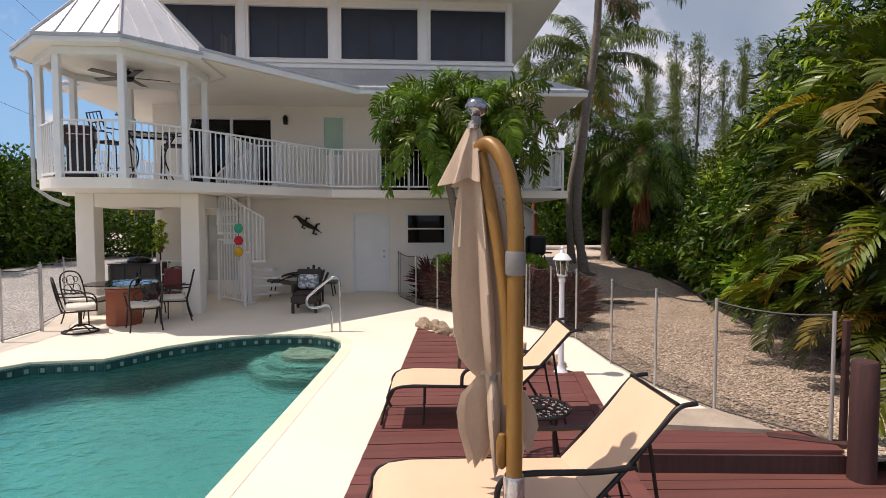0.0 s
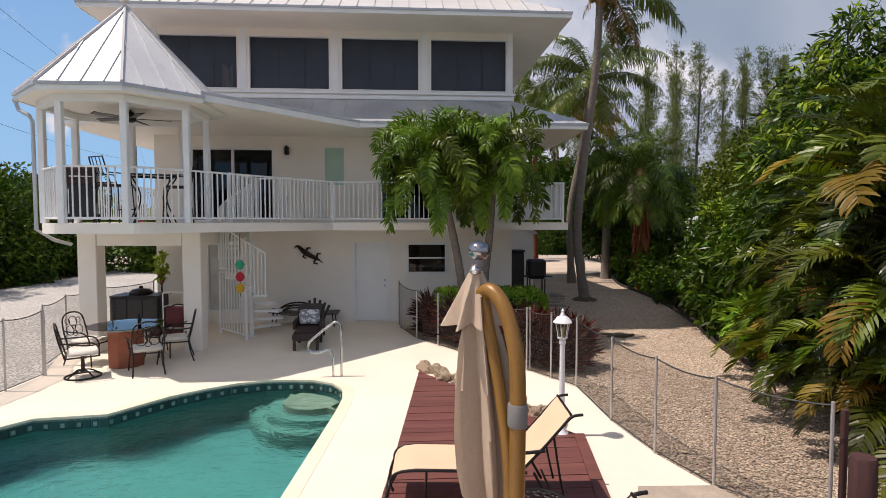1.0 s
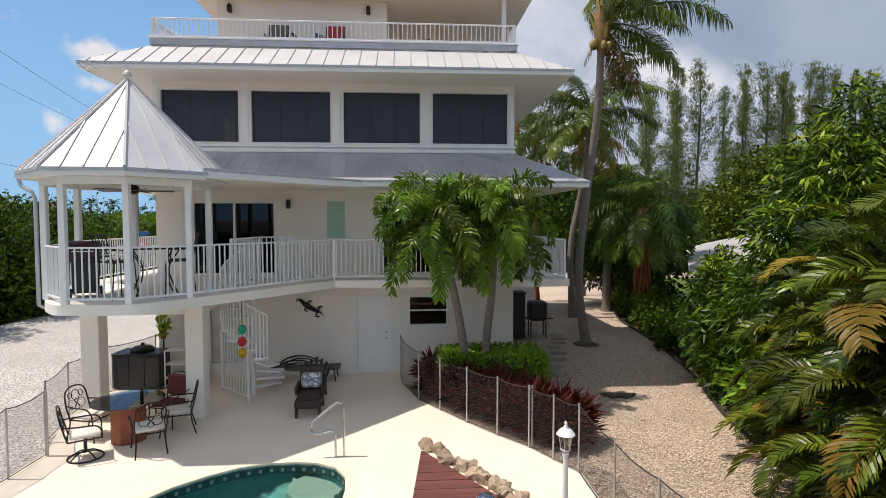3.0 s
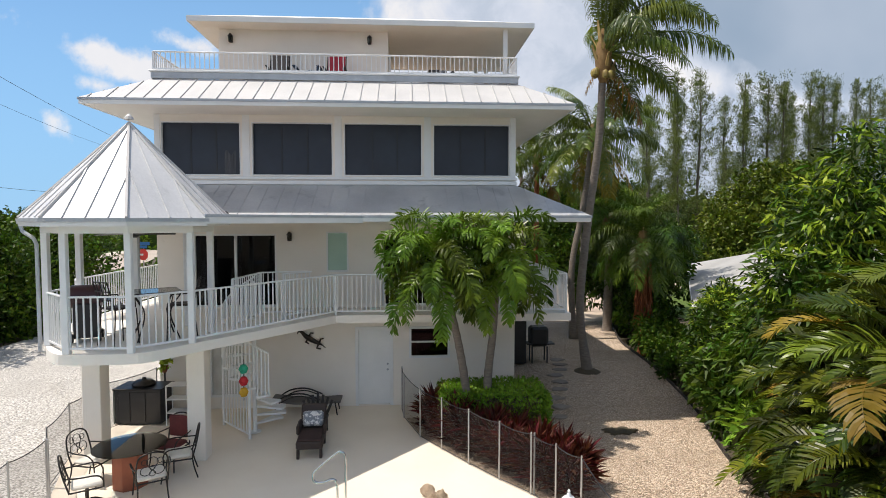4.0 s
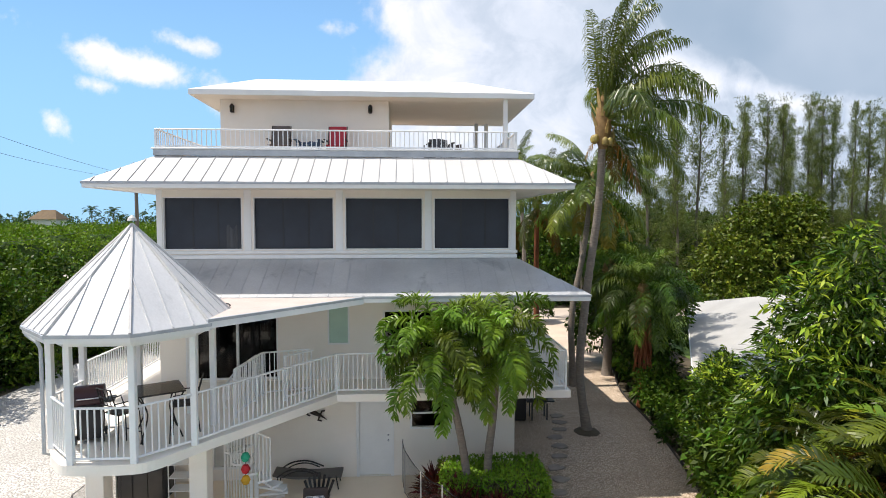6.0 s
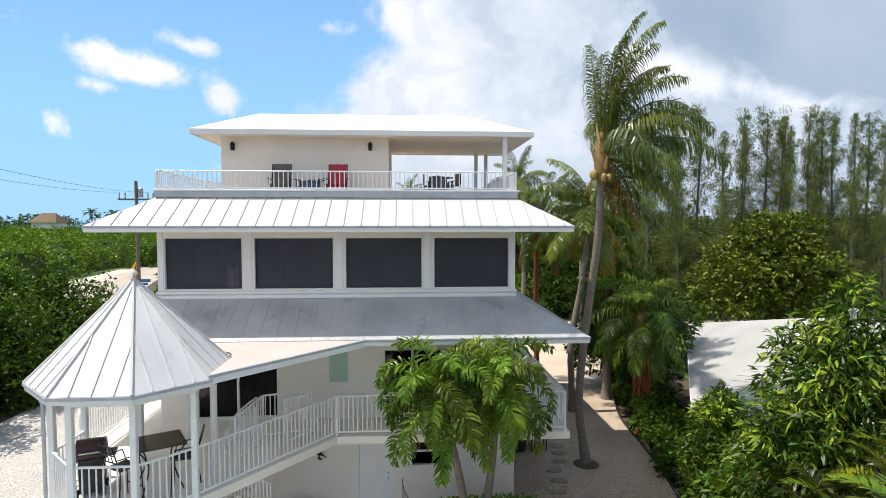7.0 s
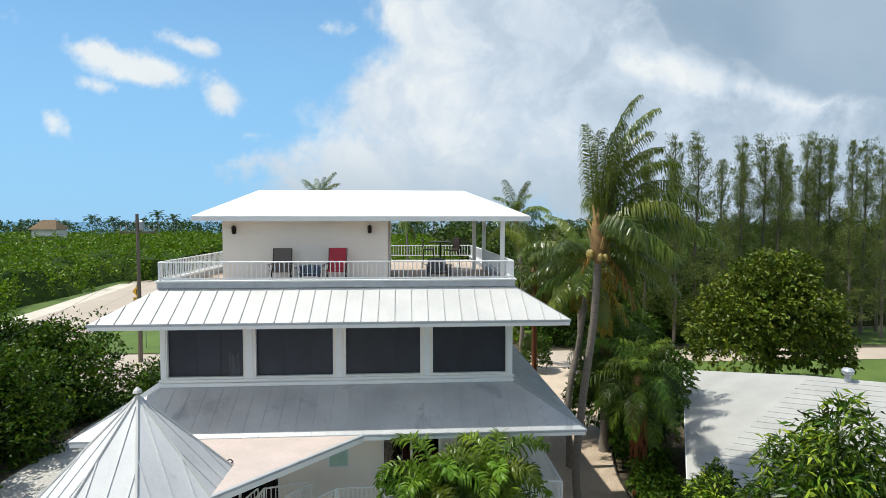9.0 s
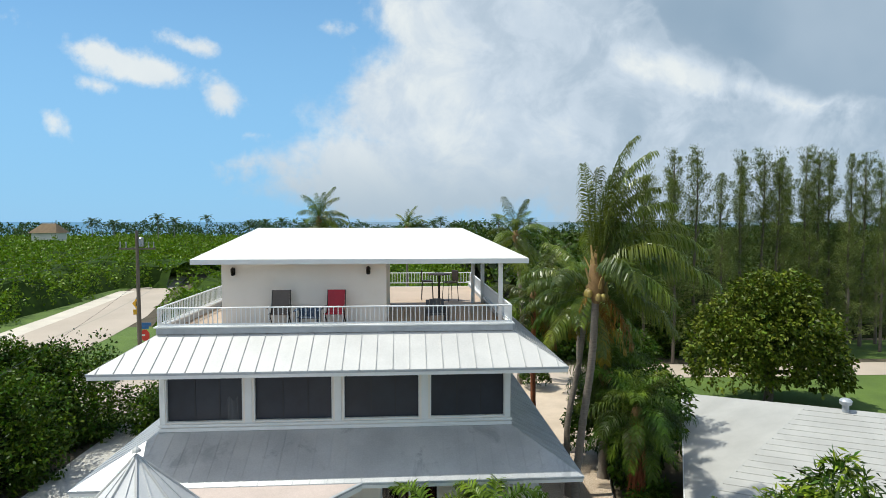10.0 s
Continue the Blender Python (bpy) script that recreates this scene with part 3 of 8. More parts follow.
def build_patio():
    def grow(outline, d):
        n, out = len(outline), []
        for i in range(n):
            a, b, c = Vector(outline[i - 1]), Vector(outline[i]), Vector(outline[(i + 1) % n])
            n1, n2 = (b - a).normalized(), (c - b).normalized()
            nn = Vector((n1.y + n2.y, -n1.x - n2.x)).normalized()
            k = d / max(0.5, nn.dot(Vector((n1.y, -n1.x))))
            out.append((b.x + nn.x * k, b.y + nn.y * k))
        return out

    rim, lip = grow(POOL, 0.17), POOL
    n = len(POOL)
    # coping stones round the edge
    g = Geo()
    for i in range(n):
        j = (i + 1) % n
        q = [lip[i], rim[i], rim[j], lip[j]]
        g.add([(x, y, -0.05) for x, y in q] + [(x, y, 0.004) for x, y in q], [(3, 2, 1, 0), (4, 5, 6, 7), (0, 1, 5, 4), (1, 2, 6, 5), (2, 3, 7, 6), (3, 0, 4, 7)])
    setting("pool_coping", g, COPING, "cream rounded coping round the swimming pool", "coping")
    # concrete deck as a sheet round the pool
    deck = bmesh.new()
    outer = [(-12.0, -5.0), (1.1, -5.0), (1.74, 3.9), (2.1, 4.97), (3.36, 4.74), (3.2, 5.4), (2.97, 6.24), (2.9, 7.3), (2.9, 8.85), (2.62, 9.36), (2.32, 9.9), (1.85, 10.5), (1.35, 11.22), (0.86, 12.0), (0.42, 12.7), (0.05, 14.0), (2.95, 15.0),
             (-6.25, 15.0), (-6.9, 14.6), (-6.95, 12.2), (-6.2, 10.3), (-6.2, 9.0), (-7.2, 7.6), (-12.0, 4.5)]
    edges = []
    for ring in (outer, rim):
        vs = [deck.verts.new((x, y, 0.0)) for x, y in ring]
        edges += [deck.edges.new((vs[i], vs[(i + 1) % len(vs)])) for i in range(len(vs))]
    bmesh.ops.triangle_fill(deck, edges=edges, use_beauty=True, use_dissolve=False)
    # keep out the filled pool
    for f in [f for f in deck.faces if in_plan(f.calc_center_median(), rim)]:
        deck.faces.remove(f)
    bmesh.ops.recalc_face_normals(deck, faces=deck.faces)
    for f in deck.faces:
        if f.normal.z < 0:
            f.normal_flip()
    ext = bmesh.ops.extrude_face_region(deck, geom=list(deck.faces))
    bmesh.ops.translate(deck, vec=(0, 0, -0.15), verts=[e for e in ext["geom"] if isinstance(e, bmesh.types.BMVert)])
    bmesh.ops.recalc_face_normals(deck, faces=deck.faces)
    me = bpy.data.meshes.new("patio")
    deck.to_mesh(me)
    deck.free()
    me.materials.append(CONCRETE)
    tagged(new("patio", me), "cream textured concrete pool patio, bright in the sun", "patio", kind="structure")
    # basin: walls and a floor that falls away from the steps
    g = Geo()
    z = lambda x, y: -1.35 - 0.5 * min(1, max(0, (6.5 - y) / 5))
    top = [(x, y, -0.03) for x, y in POOL]
    low = [(x, y, z(x, y)) for x, y in POOL]
    g.add(top + low, [(i, (i + 1) % n, n + (i + 1) % n, n + i) for i in range(n)] + [tuple(range(n, 2 * n))])
    basin = thing("swimming_pool", "free-form swimming pool with green water and dark tile band", "swimming pool")
    part("basin", g, PLASTER, basin)
    # tile band at the waterline, tile by tile
    dark = None
    path = [Vector(p) for p in POOL[1:]]
    k = 0
    for a, b in zip(path, path[1:]):
        along = (b - a)
        count = max(1, round(along.length / 0.096))
        for i in range(count):
            p = a + along * ((i + 0.5) / count)
            if k > 260:
                break
            pale = k % 2
            if dark is None:
                dark = Geo().box(-0.0455, -0.006, -0.062, 0.0455, 0.012, 0.062, 0.003).mesh("tile", TILE_DARK)
                dia = Geo().box(-0.026, -0.010, -0.03, 0.026, 0.016, 0.03, 0.004).mesh("tile", TILE_LIGHT)
            ob = part("tile", dark, TILE_DARK, basin)
            ang = math.degrees(math.atan2(along.y, along.x))
            ob.matrix_basis = pose(p.x, p.y, -0.115, 0, 0, ang)
            if pale:
                o2 = part("tile_inlay", dia, TILE_LIGHT, ob)
            k += 1
    # round entry steps in the far corner
    for i, r in enumerate((0.46, 0.72, 0.96)):
        pts = [p for p in arc(-1.36, 9.1, r, 120, 345, 22)]
        pts = [p for p in pts if in_plan(Vector((*p, 0)), POOL)]
        pts = pts + [(-0.93, 8.6), (-0.95, 8.95), (-1.1, 9.25), (-1.42, 9.44), (-1.8, 9.48)]
        c = Vector((-1.42, 9.0))
        pts.sort(key=lambda p: math.atan2(p[1] - c.y, p[0] - c.x))
        part("entry_step", Geo().prism(pts, -1.3, -0.28 - 0.27 * i), STEPLOW if i else STEPPLASTER, basin)
    surf = bpy.data.meshes.new("water_surface")
    surf.from_pydata([(x, y, -0.17) for x, y in POOL], [], [tuple(range(n))])
    surf.materials.append(WATER)
    wat = part("water_surface", surf, WATER, basin)
    wat.visible_shadow = False


def in_plan(p, outline):
    x, y, inside = p[0], p[1], False
    for (a, b), (c, d) in zip(outline, outline[1:] + outline[:1]):
        if (b > y) != (d > y) and x < (c - a) * (y - b) / (d - b) + a:
            inside = not inside
    return inside


build_patio()


# ---- the house ----
house = thing("house", "white three-storey stilt house with metal roofs and wraparound balcony", "house")
HX0, HX1, HY0, HY1 = -6.25, 2.95, 15.0, 25.0
DECK = 2.62
GC = Vector((-5.14, 11.31))
GA = 1.63


def octagon(a):
    k = a * math.tan(radians(22.5))
    return [(GC.x - k, GC.y - a), (GC.x + k, GC.y - a), (GC.x + a, GC.y - k), (GC.x + a, GC.y + k), (GC.x + k, GC.y + a), (GC.x - k, GC.y + a), (GC.x - a, GC.y + k), (GC.x - a, GC.y - k)]


def roof_slope(corners, spacing=0.41, first=0.2, thick=0.05, seams=True, name="roof", mat=None):
    """A sloping plate of metal roof; its first two corners are the eave. Raised seams run up the slope."""
    mat = mat or METALROOF
    slope = part(name, Geo().slab(corners, thick), mat, house)
    c = [Vector(p) for p in corners]
    e = (c[1] - c[0]).normalized()
    nrm = (c[1] - c[0]).cross(c[-1] - c[0]).normalized()
    if nrm.z < 0:
        nrm = -nrm
    s = nrm.cross(e)
    if s.z < 0:
        s = -s
    flat = [((p - c[0]).dot(e), (p - c[0]).dot(s)) for p in c]
    t = first
    while seams and t < max(p[0] for p in flat) - 0.05:
        cuts = []
        for (a, b), (g, h) in zip(flat, flat[1:] + flat[:1]):
            if (a > t) != (g > t):
                cuts.append(b + (h - b) * (t - a) / (g - a))
        if len(cuts) == 2 and abs(cuts[1] - cuts[0]) > 0.1:
            lo, hi = min(cuts), max(cuts)
            rot = Matrix((e, s, nrm)).transposed().to_4x4()
            m = Matrix.Translation(c[0] + e * t) @ rot
            part("seam", Geo().box(-0.010, lo + 0.01, -0.004, 0.010, hi - 0.02, 0.012 if mat is PORCHROOF else 0.021, 0, m), SEAM if mat is METALROOF else mat, slope)
        t += spacing
    return slope


def railing(points, z, height=0.98, gap=0.112, parent=None, name="balcony_railing", post=0.05, low=0.09):
    """A rail run along plan points: top and bottom rail and square balusters, each on its own."""
    run = None
    stick = Geo().box(-0.0105, -0.0105, low, 0.0105, 0.0105, height - 0.02).mesh("baluster", RAILPAINT)
    pm = Geo().box(-post / 2, -post / 2, 0, post / 2, post / 2, height - 0.01, 0.004).mesh("rail_post", RAILPAINT)
    for (a, b), (c, d) in zip(points, points[1:]):
        p, q = Vector((a, b, z)), Vector((c, d, z))
        ln = (q - p).length
        ang = math.degrees(math.atan2(d - b, c - a))
        m = pose(a, b, z, 0, 0, ang)
        top = Geo().box(0, -0.028, height - 0.032, ln, 0.028, height, 0.008, m)
        run = part("top_rail" if run else name, top, RAILPAINT, run or parent or house)
        run = run.parent if run.parent != (parent or house) else run
        part("bottom_rail", Geo().box(0, -0.018, low - 0.02, ln, 0.018, low + 0.018, 0.004, m), RAILPAINT, run)
        n = max(2, round(ln / gap))
        for i in range(n):
            ob = part("baluster", stick, RAILPAINT, run)
            ob.matrix_basis = m @ pose((i + 0.5) * ln / n, 0, 0)
        ob = part("rail_post", pm, RAILPAINT, run)
        ob.matrix_basis = m
    return run


def build_shell():
    wins2 = [(-6.10, -4.13), (-3.85, -1.81), (-1.52, 0.49), (0.78, 2.79)]
    g = Geo()
    wall_cells(g, HX0, HX1, 5.0, 7.95, HY0, HY0 + 0.2, [(a, b, 6.03, 7.38) for a, b in wins2])
    part("wall", g, STUCCO, house, "white stucco front wall of the upper storey")
    g = Geo()
    wall_cells(g, HX0, HX1, DECK, 5.0, HY0, HY0 + 0.2, [(-5.37, -3.27, DECK + 0.02, 4.54), (-1.99, -1.43, 3.55, 4.59), (-0.56, 1.01, DECK + 0.02, 4.43), (1.83, 2.62, 3.55, 4.44)])
    part("wall", g, STUCCO, house, "white stucco front wall of the balcony storey")
    g = Geo()
    wall_cells(g, HX0, HX1, 0.0, DECK, HY0, HY0 + 0.2, [(-5.0, -4.15, 0.3, 2.1), (-1.22, -0.33, 0.02, 2.05), (0.14, 1.22, 1.25, 2.09)])
    part("wall", g, STUCCO, house, "white stucco front wall of the ground floor")
    strips("wall", STUCCO, [(HX0, HY0 + 0.2, 0, HX0 + 0.2, HY1, 7.95), (HX1 - 0.2, HY0 + 0.2, 0, HX1, HY1, 7.95), (HX0 + 0.2, HY1 - 0.2, 0, HX1 - 0.2, HY1, 7.95)])
    # Floors are coloured dark so that the rooms behind the openings read as unlit.
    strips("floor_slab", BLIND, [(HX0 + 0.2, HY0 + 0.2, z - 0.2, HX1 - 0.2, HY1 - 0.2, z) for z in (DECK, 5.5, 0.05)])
    # screened upper windows
    for a, b in wins2:
        win = part("window", Geo().box(a, HY0 + 0.10, 6.03, b, HY0 + 0.115, 7.38), SCREEN, house, "dark insect-screened window bay")
        for x in (a, b - 0.025):
            part("frame_post", Geo().box(x, HY0 - 0.015, 6.03, x + 0.025, HY0 + 0.09, 7.38, 0.006), PAINT, win)
        for z in (6.03, 7.355):
            part("frame_rail", Geo().box(a + 0.025, HY0 - 0.014, z, b - 0.025, HY0 + 0.09, z + 0.025, 0.005), PAINT, win)
        for k in (0.36, 0.68):
            x = a + (b - a) * k
            part("mullion", Geo().box(x - 0.02, HY0 + 0.092, 6.08, x + 0.02, HY0 + 0.0985, 7.33), BLIND, win)
    hem = [(-4.56 + 0.0175 * i, HY0 + 0.0925 + 0.005 * (i % 2), 6.06, 6.62 + 0.06 * math.sin(0.5 * i)) for i in range(17)]
    n = len(hem)
    cloth = Geo().add([(x, y, lo) for x, y, lo, hi in hem] + [(x, y, hi) for x, y, lo, hi in hem], [(i, i + 1, n + i + 1, n + i) for i in range(n - 1)])
    part("curtain", cloth, BLIND_PALE, house, "grey curtain hem behind the screen")
    part("sill", Geo().box(HX0 - 0.04, HY0 - 0.06, 5.93, HX1 + 0.04, HY0 - 0.003, 6.0, 0.01), PAINT, house)
    part("sill", Geo().box(HX0 - 0.03, HY0 - 0.04, 5.80, HX1 + 0.03, HY0 - 0.003, 5.9, 0.01), PAINT, house)
    for x in (-4.01 + 0.02, -1.665, 0.635):
        part("pilaster", Geo().box(x - 0.09, HY0 - 0.025, 6.0, x + 0.09, HY0 - 0.002, 7.6, 0.006), PAINT, house)
    for x in (HX0 + 0.07, HX1 - 0.08):
        part("pilaster", Geo().box(x - 0.07, HY0 - 0.025, 6.0, x + 0.07, HY0 - 0.002, 7.6, 0.006), PAINT, house)

    # sliding doors on the balcony
    def slider(a, b, top, cur):
        d = part("sliding_door", Geo().box(a, HY0 + 0.04, top - 0.05, b, HY0 + 0.16, top, 0.005).box(a, HY0 + 0.04, DECK + 0.02, a + 0.05, HY0 + 0.16, top - 0.05).box(b - 0.05, HY0 + 0.04, DECK + 0.02, b, HY0 + 0.16, top - 0.05)
                 .box((a + b) / 2 - 0.03, HY0 + 0.05, DECK + 0.02, (a + b) / 2 + 0.03, HY0 + 0.15, top - 0.05).box(a + 0.05, HY0 + 0.06, DECK + 0.02, b - 0.05, HY0 + 0.15, DECK + 0.07), PAINT, house, "aluminium sliding glass door with dark interior")
        part("pane", Geo().box(a + 0.05, HY0 + 0.1, DECK + 0.07, (a + b) / 2 - 0.03, HY0 + 0.106, top - 0.05), TINTED, d)
        part("pane", Geo().box((a + b) / 2 + 0.03, HY0 + 0.12, DECK + 0.07, b - 0.05, HY0 + 0.126, top - 0.05), TINTED, d)
        pts = [(a + 0.1 + (cur - a - 0.1) * i / 24, HY0 + 0.3 + 0.03 * math.sin(i * 2.1)) for i in range(25)]
        c = Geo().add([(x, y, DECK + 0.05) for x, y in pts] + [(x, y, top - 0.06) for x, y in pts], [(i, i + 1, 26 + i, 25 + i) for i in range(24)])
        part("curtain", c, CURTAIN, d)

    slider(-5.37, -3.27, 4.54, -4.45)
    slider(-0.56, 1.01, 4.43, 0.1)
    # seafoam shuttered windows
    for a, b, z0, z1 in ((-1.99, -1.43, 3.55, 4.59), (1.83, 2.62, 3.55, 4.44)):
        w = part("shuttered_window", Geo().box(a - 0.0, HY0 - 0.03, z0, a + 0.04, HY0 + 0.03, z1).box(b - 0.04, HY0 - 0.03, z0, b, HY0 + 0.03, z1).box(a + 0.04, HY0 - 0.03, z1 - 0.04, b - 0.04, HY0 + 0.03, z1).box(a + 0.04, HY0 - 0.03, z0, b - 0.04, HY0 + 0.03, z0 + 0.04), PAINT, house, "window closed by a seafoam green shutter")
        part("shutter", Geo().box(a + 0.04, HY0, z0 + 0.04, b - 0.04, HY0 + 0.02, z1 - 0.04, 0.004), TEAL, w, "plain seafoam green shutter panel")
    # ground floor: door, window, glazed panel
    d = part("door", Geo().box(-1.19, HY0 + 0.03, 0.03, -0.36, HY0 + 0.07, 2.02, 0.005), PAINT, house, "plain white flush door")
    fr = Geo().box(-1.27, HY0 - 0.02, 0, -1.19, HY0 + 0.1, 2.1, 0.005).box(-0.36, HY0 - 0.02, 0, -0.28, HY0 + 0.1, 2.1, 0.005).box(-1.19, HY0 - 0.02, 2.02, -0.36, HY0 + 0.1, 2.1, 0.005)
    part("door_frame", fr, PAINT, d)
    for z in (0.95, 1.1):
        part("door_knob", Geo().lathe([(0.0, 0), (0.025, 0.0), (0.028, 0.03), (0.018, 0.05), (0.0, 0.055)], 10, m=pose(-0.43, HY0 + 0.03, z, 90, 0, 0)), FLASHING, d)
    w = part("window", Geo().box(0.14, HY0 - 0.025, 1.25, 0.2, HY0 + 0.1, 2.09, 0.005).box(1.16, HY0 - 0.025, 1.25, 1.22, HY0 + 0.1, 2.09, 0.005).box(0.2, HY0 - 0.025, 2.03, 1.16, HY0 + 0.1, 2.09, 0.005)
             .box(0.2, HY0 - 0.025, 1.25, 1.16, HY0 + 0.1, 1.31, 0.005).box(0.2, HY0 - 0.02, 1.66, 1.16, HY0 + 0.08, 1.70, 0.004), PAINT, house, "white double-hung window with dark panes")
    part("pane", Geo().box(0.2, HY0 + 0.05, 1.31, 1.16, HY0 + 0.056, 1.66), TINTED, w)
    part("pane", Geo().box(0.2, HY0 + 0.03, 1.70, 1.16, HY0 + 0.036, 2.03), TINTED, w)
    w = part("glazed_panel", Geo().box(-5.0, HY0 - 0.02, 0.3, -4.95, HY0 + 0.1, 2.1).box(-4.2, HY0 - 0.02, 0.3, -4.15, HY0 + 0.1, 2.1).box(-4.95, HY0 - 0.02, 2.04, -4.2, HY0 + 0.1, 2.1).box(-4.95, HY0 - 0.02, 0.3, -4.2, HY0 + 0.1, 0.36), PAINT, house)
    part("pane", Geo().box(-4.95, HY0 + 0.05, 0.36, -4.2, HY0 + 0.06, 2.04), material("frosted_pane", (0.62, 0.62, 0.58), rough=0.35), w, "grey frosted pane")


def strips(name, mat, boxes):
    for q in boxes:
        part(name, Geo().box(*q), mat, house)


def eave_ring(x0, x1, y0, y1, z, wx0, wx1, wy0, wy1, soffit):
    """Fascia boards, a drip edge and a flat soffit under one hipped roof."""
    strips("fascia", PAINT, [(x0, y0, z - 0.15, x1, y0 + 0.03, z - 0.01, 0.004), (x0, y1 - 0.03, z - 0.15, x1, y1, z - 0.01, 0.004),
                             (x0, y0 + 0.03, z - 0.15, x0 + 0.03, y1 - 0.03, z - 0.01, 0.004), (x1 - 0.03, y0 + 0.03, z - 0.15, x1, y1 - 0.03, z - 0.01, 0.004)])
    strips("drip_edge", FLASHING, [(x0 - 0.02, y0 - 0.02, z - 0.06, x1 + 0.02, y0 - 0.002, z - 0.004), (x0 - 0.02, y0 - 0.002, z - 0.06, x0 - 0.002, y1, z - 0.004), (x1 + 0.002, y0 - 0.002, z - 0.06, x1 + 0.02, y1, z - 0.004)])
    strips("soffit", STUCCO, [(x0 + 0.03, y0 + 0.03, soffit - 0.02, x1 - 0.03, wy0, soffit), (x0 + 0.03, wy0, soffit - 0.02, wx0, wy1, soffit), (wx1, wy0, soffit - 0.02, x1 - 0.03, wy1, soffit), (x0 + 0.03, wy1, soffit - 0.02, x1 - 0.03, y1 - 0.03, soffit)])


def build_roofs():
    # middle roof round the sun deck
    x0, x1, y0, y1, z = -7.36, 4.14, 13.71, 26.2, 7.69
    a0, a1, b0, b1, zt = -6.18, 2.93, 14.86, 25.05, 8.40
    roof_slope([(x0, y0, z), (x1, y0, z), (a1, b0, zt), (a0, b0, zt)])
    roof_slope([(x1, y0, z), (x1, y1, z), (a1, b1, zt), (a1, b0, zt)])
    roof_slope([(x0, y1, z), (x0, y0, z), (a0, b0, zt), (a0, b1, zt)])
    roof_slope([(x1, y1, z), (x0, y1, z), (a0, b1, zt), (a1, b1, zt)], seams=False)
    eave_ring(x0, x1, y0, y1, z, HX0, HX1, HY0, HY1, 7.58)
    # lower roof round the upper storey
    x0, x1, y0, y1, z = -7.72, 4.50, 13.5, 26.5, 5.0
    a0, a1, b0, b1, zt = HX0 - 0.003, HX1 + 0.003, HY0 - 0.003, HY1, 5.80
    roof_slope([(x0, y0, z), (x1, y0, z), (a1, b0, zt), (a0, b0, zt)], mat=PORCHROOF)
    roof_slope([(x1, y0, z), (x1, y1, z), (a1, b1, zt), (a1, b0, zt)], mat=PORCHROOF)
    roof_slope([(x0, y1, z), (x0, y0, z), (a0, b0, zt), (a0, b1, zt)], mat=PORCHROOF)
    eave_ring(x0, x1, y0, y1, z, HX0, HX1, HY0, HY1, 4.86)
    # flat membrane roof between house and gazebo
    plan = [(-0.96, 13.49), (-6.95, 13.49), (-6.91, 12.0), (-5.23, 12.9), (-3.55, 12.0), (-3.56, 10.62)]
    part("roof", Geo().prism(plan[::-1], 4.90, 4.985), MEMBRANE, house, "flat pinkish roof membrane beside the gazebo")
    part("soffit", Geo().prism([(-1.02, 13.5), (-6.9, 13.5), (-6.86, 12.0), (-5.23, 12.9), (-3.6, 12.0), (-3.6, 10.75)][::-1], 4.83, 4.86), STUCCO, house)
    p, q = Vector((-3.56, 10.62)), Vector((-0.96, 13.49))
    ang = math.degrees(math.atan2(q.y - p.y, q.x - p.x))
    part("fascia", Geo().box(0, -0.03, 4.82, (q - p).length, 0, 4.95, 0.004, pose(p.x, p.y, 0, 0, 0, ang)), PAINT, house)
    part("drip_edge", Geo().box(0, -0.045, 4.94, (q - p).length, 0.04, 4.995, 0.004, pose(p.x, p.y, 0, 0, 0, ang)), FLASHING, house)
    # gazebo roof
    eave, apex = octagon(GA), Vector((GC.x, GC.y, 6.71))
    for i in range(8):
        a, b = eave[i], eave[(i + 1) % 8]
        roof_slope([(*a, 4.92), (*b, 4.92), (apex.x, apex.y, apex.z)], spacing=0.36, first=0.34, thick=0.03, name="gazebo_roof", seams=i != 5 and i != 4, mat=GAZEBOROOF)
    for i in range(8):
        a, b = Vector((*eave[i], 4.93)), apex + Vector((0, 0, 0.01))
        part("hip_cap", Geo().tube([a, b], 0.028, 6), METALROOF, house)
    part("finial", Geo().lathe([(0.0, 0), (0.09, 0), (0.07, 0.05), (0.02, 0.1), (0, 0.11)], 10, (GC.x, GC.y, 6.78)), METALROOF, house)
    ring, inner = octagon(GA + 0.0), octagon(GA - 0.03)
    do, di = octagon(GA + 0.03), octagon(GA + 0.002)
    for i in range(8):
        j = (i + 1) % 8
        for nm, mt, o, n, z0, z1 in (("fascia", PAINT, ring, inner, 4.78, 4.89), ("drip_edge", FLASHING, do, di, 4.86, 4.915)):
            part(nm, Geo().prism([n[i], o[i], o[j], n[j]], z0, z1), mt, house)
    part("gazebo_ceiling", Geo().prism(octagon(GA - 0.04), 4.79, 4.81), STUCCO, house)
    bo, bi = octagon(1.34), octagon(1.22)
    for i in range(8):
        j = (i + 1) % 8
        part("ring_beam", Geo().prism([bi[i], bo[i], bo[j], bi[j]], 4.66, 4.785), PAINT, house)
    # top roof over the sun deck room
    x0, x1, y0, y1, z = -5.66, 3.58, 15.68, 20.25, 10.25
    r0, r1, ry, rz = -4.42, 1.92, 17.95, 11.07
    roof_slope([(x0, y0, z), (x1, y0, z), (r1, ry, rz), (r0, ry, rz)], seams=False, mat=TOPROOF)
    roof_slope([(x1, y0, z), (x1, y1, z), (r1, ry, rz)], seams=False, mat=TOPROOF)
    roof_slope([(x0, y1, z), (x0, y0, z), (r0, ry, rz)], seams=False, mat=TOPROOF)
    roof_slope([(x1, y1, z), (x0, y1, z), (r0, ry, rz), (r1, ry, rz)], seams=False, mat=TOPROOF)
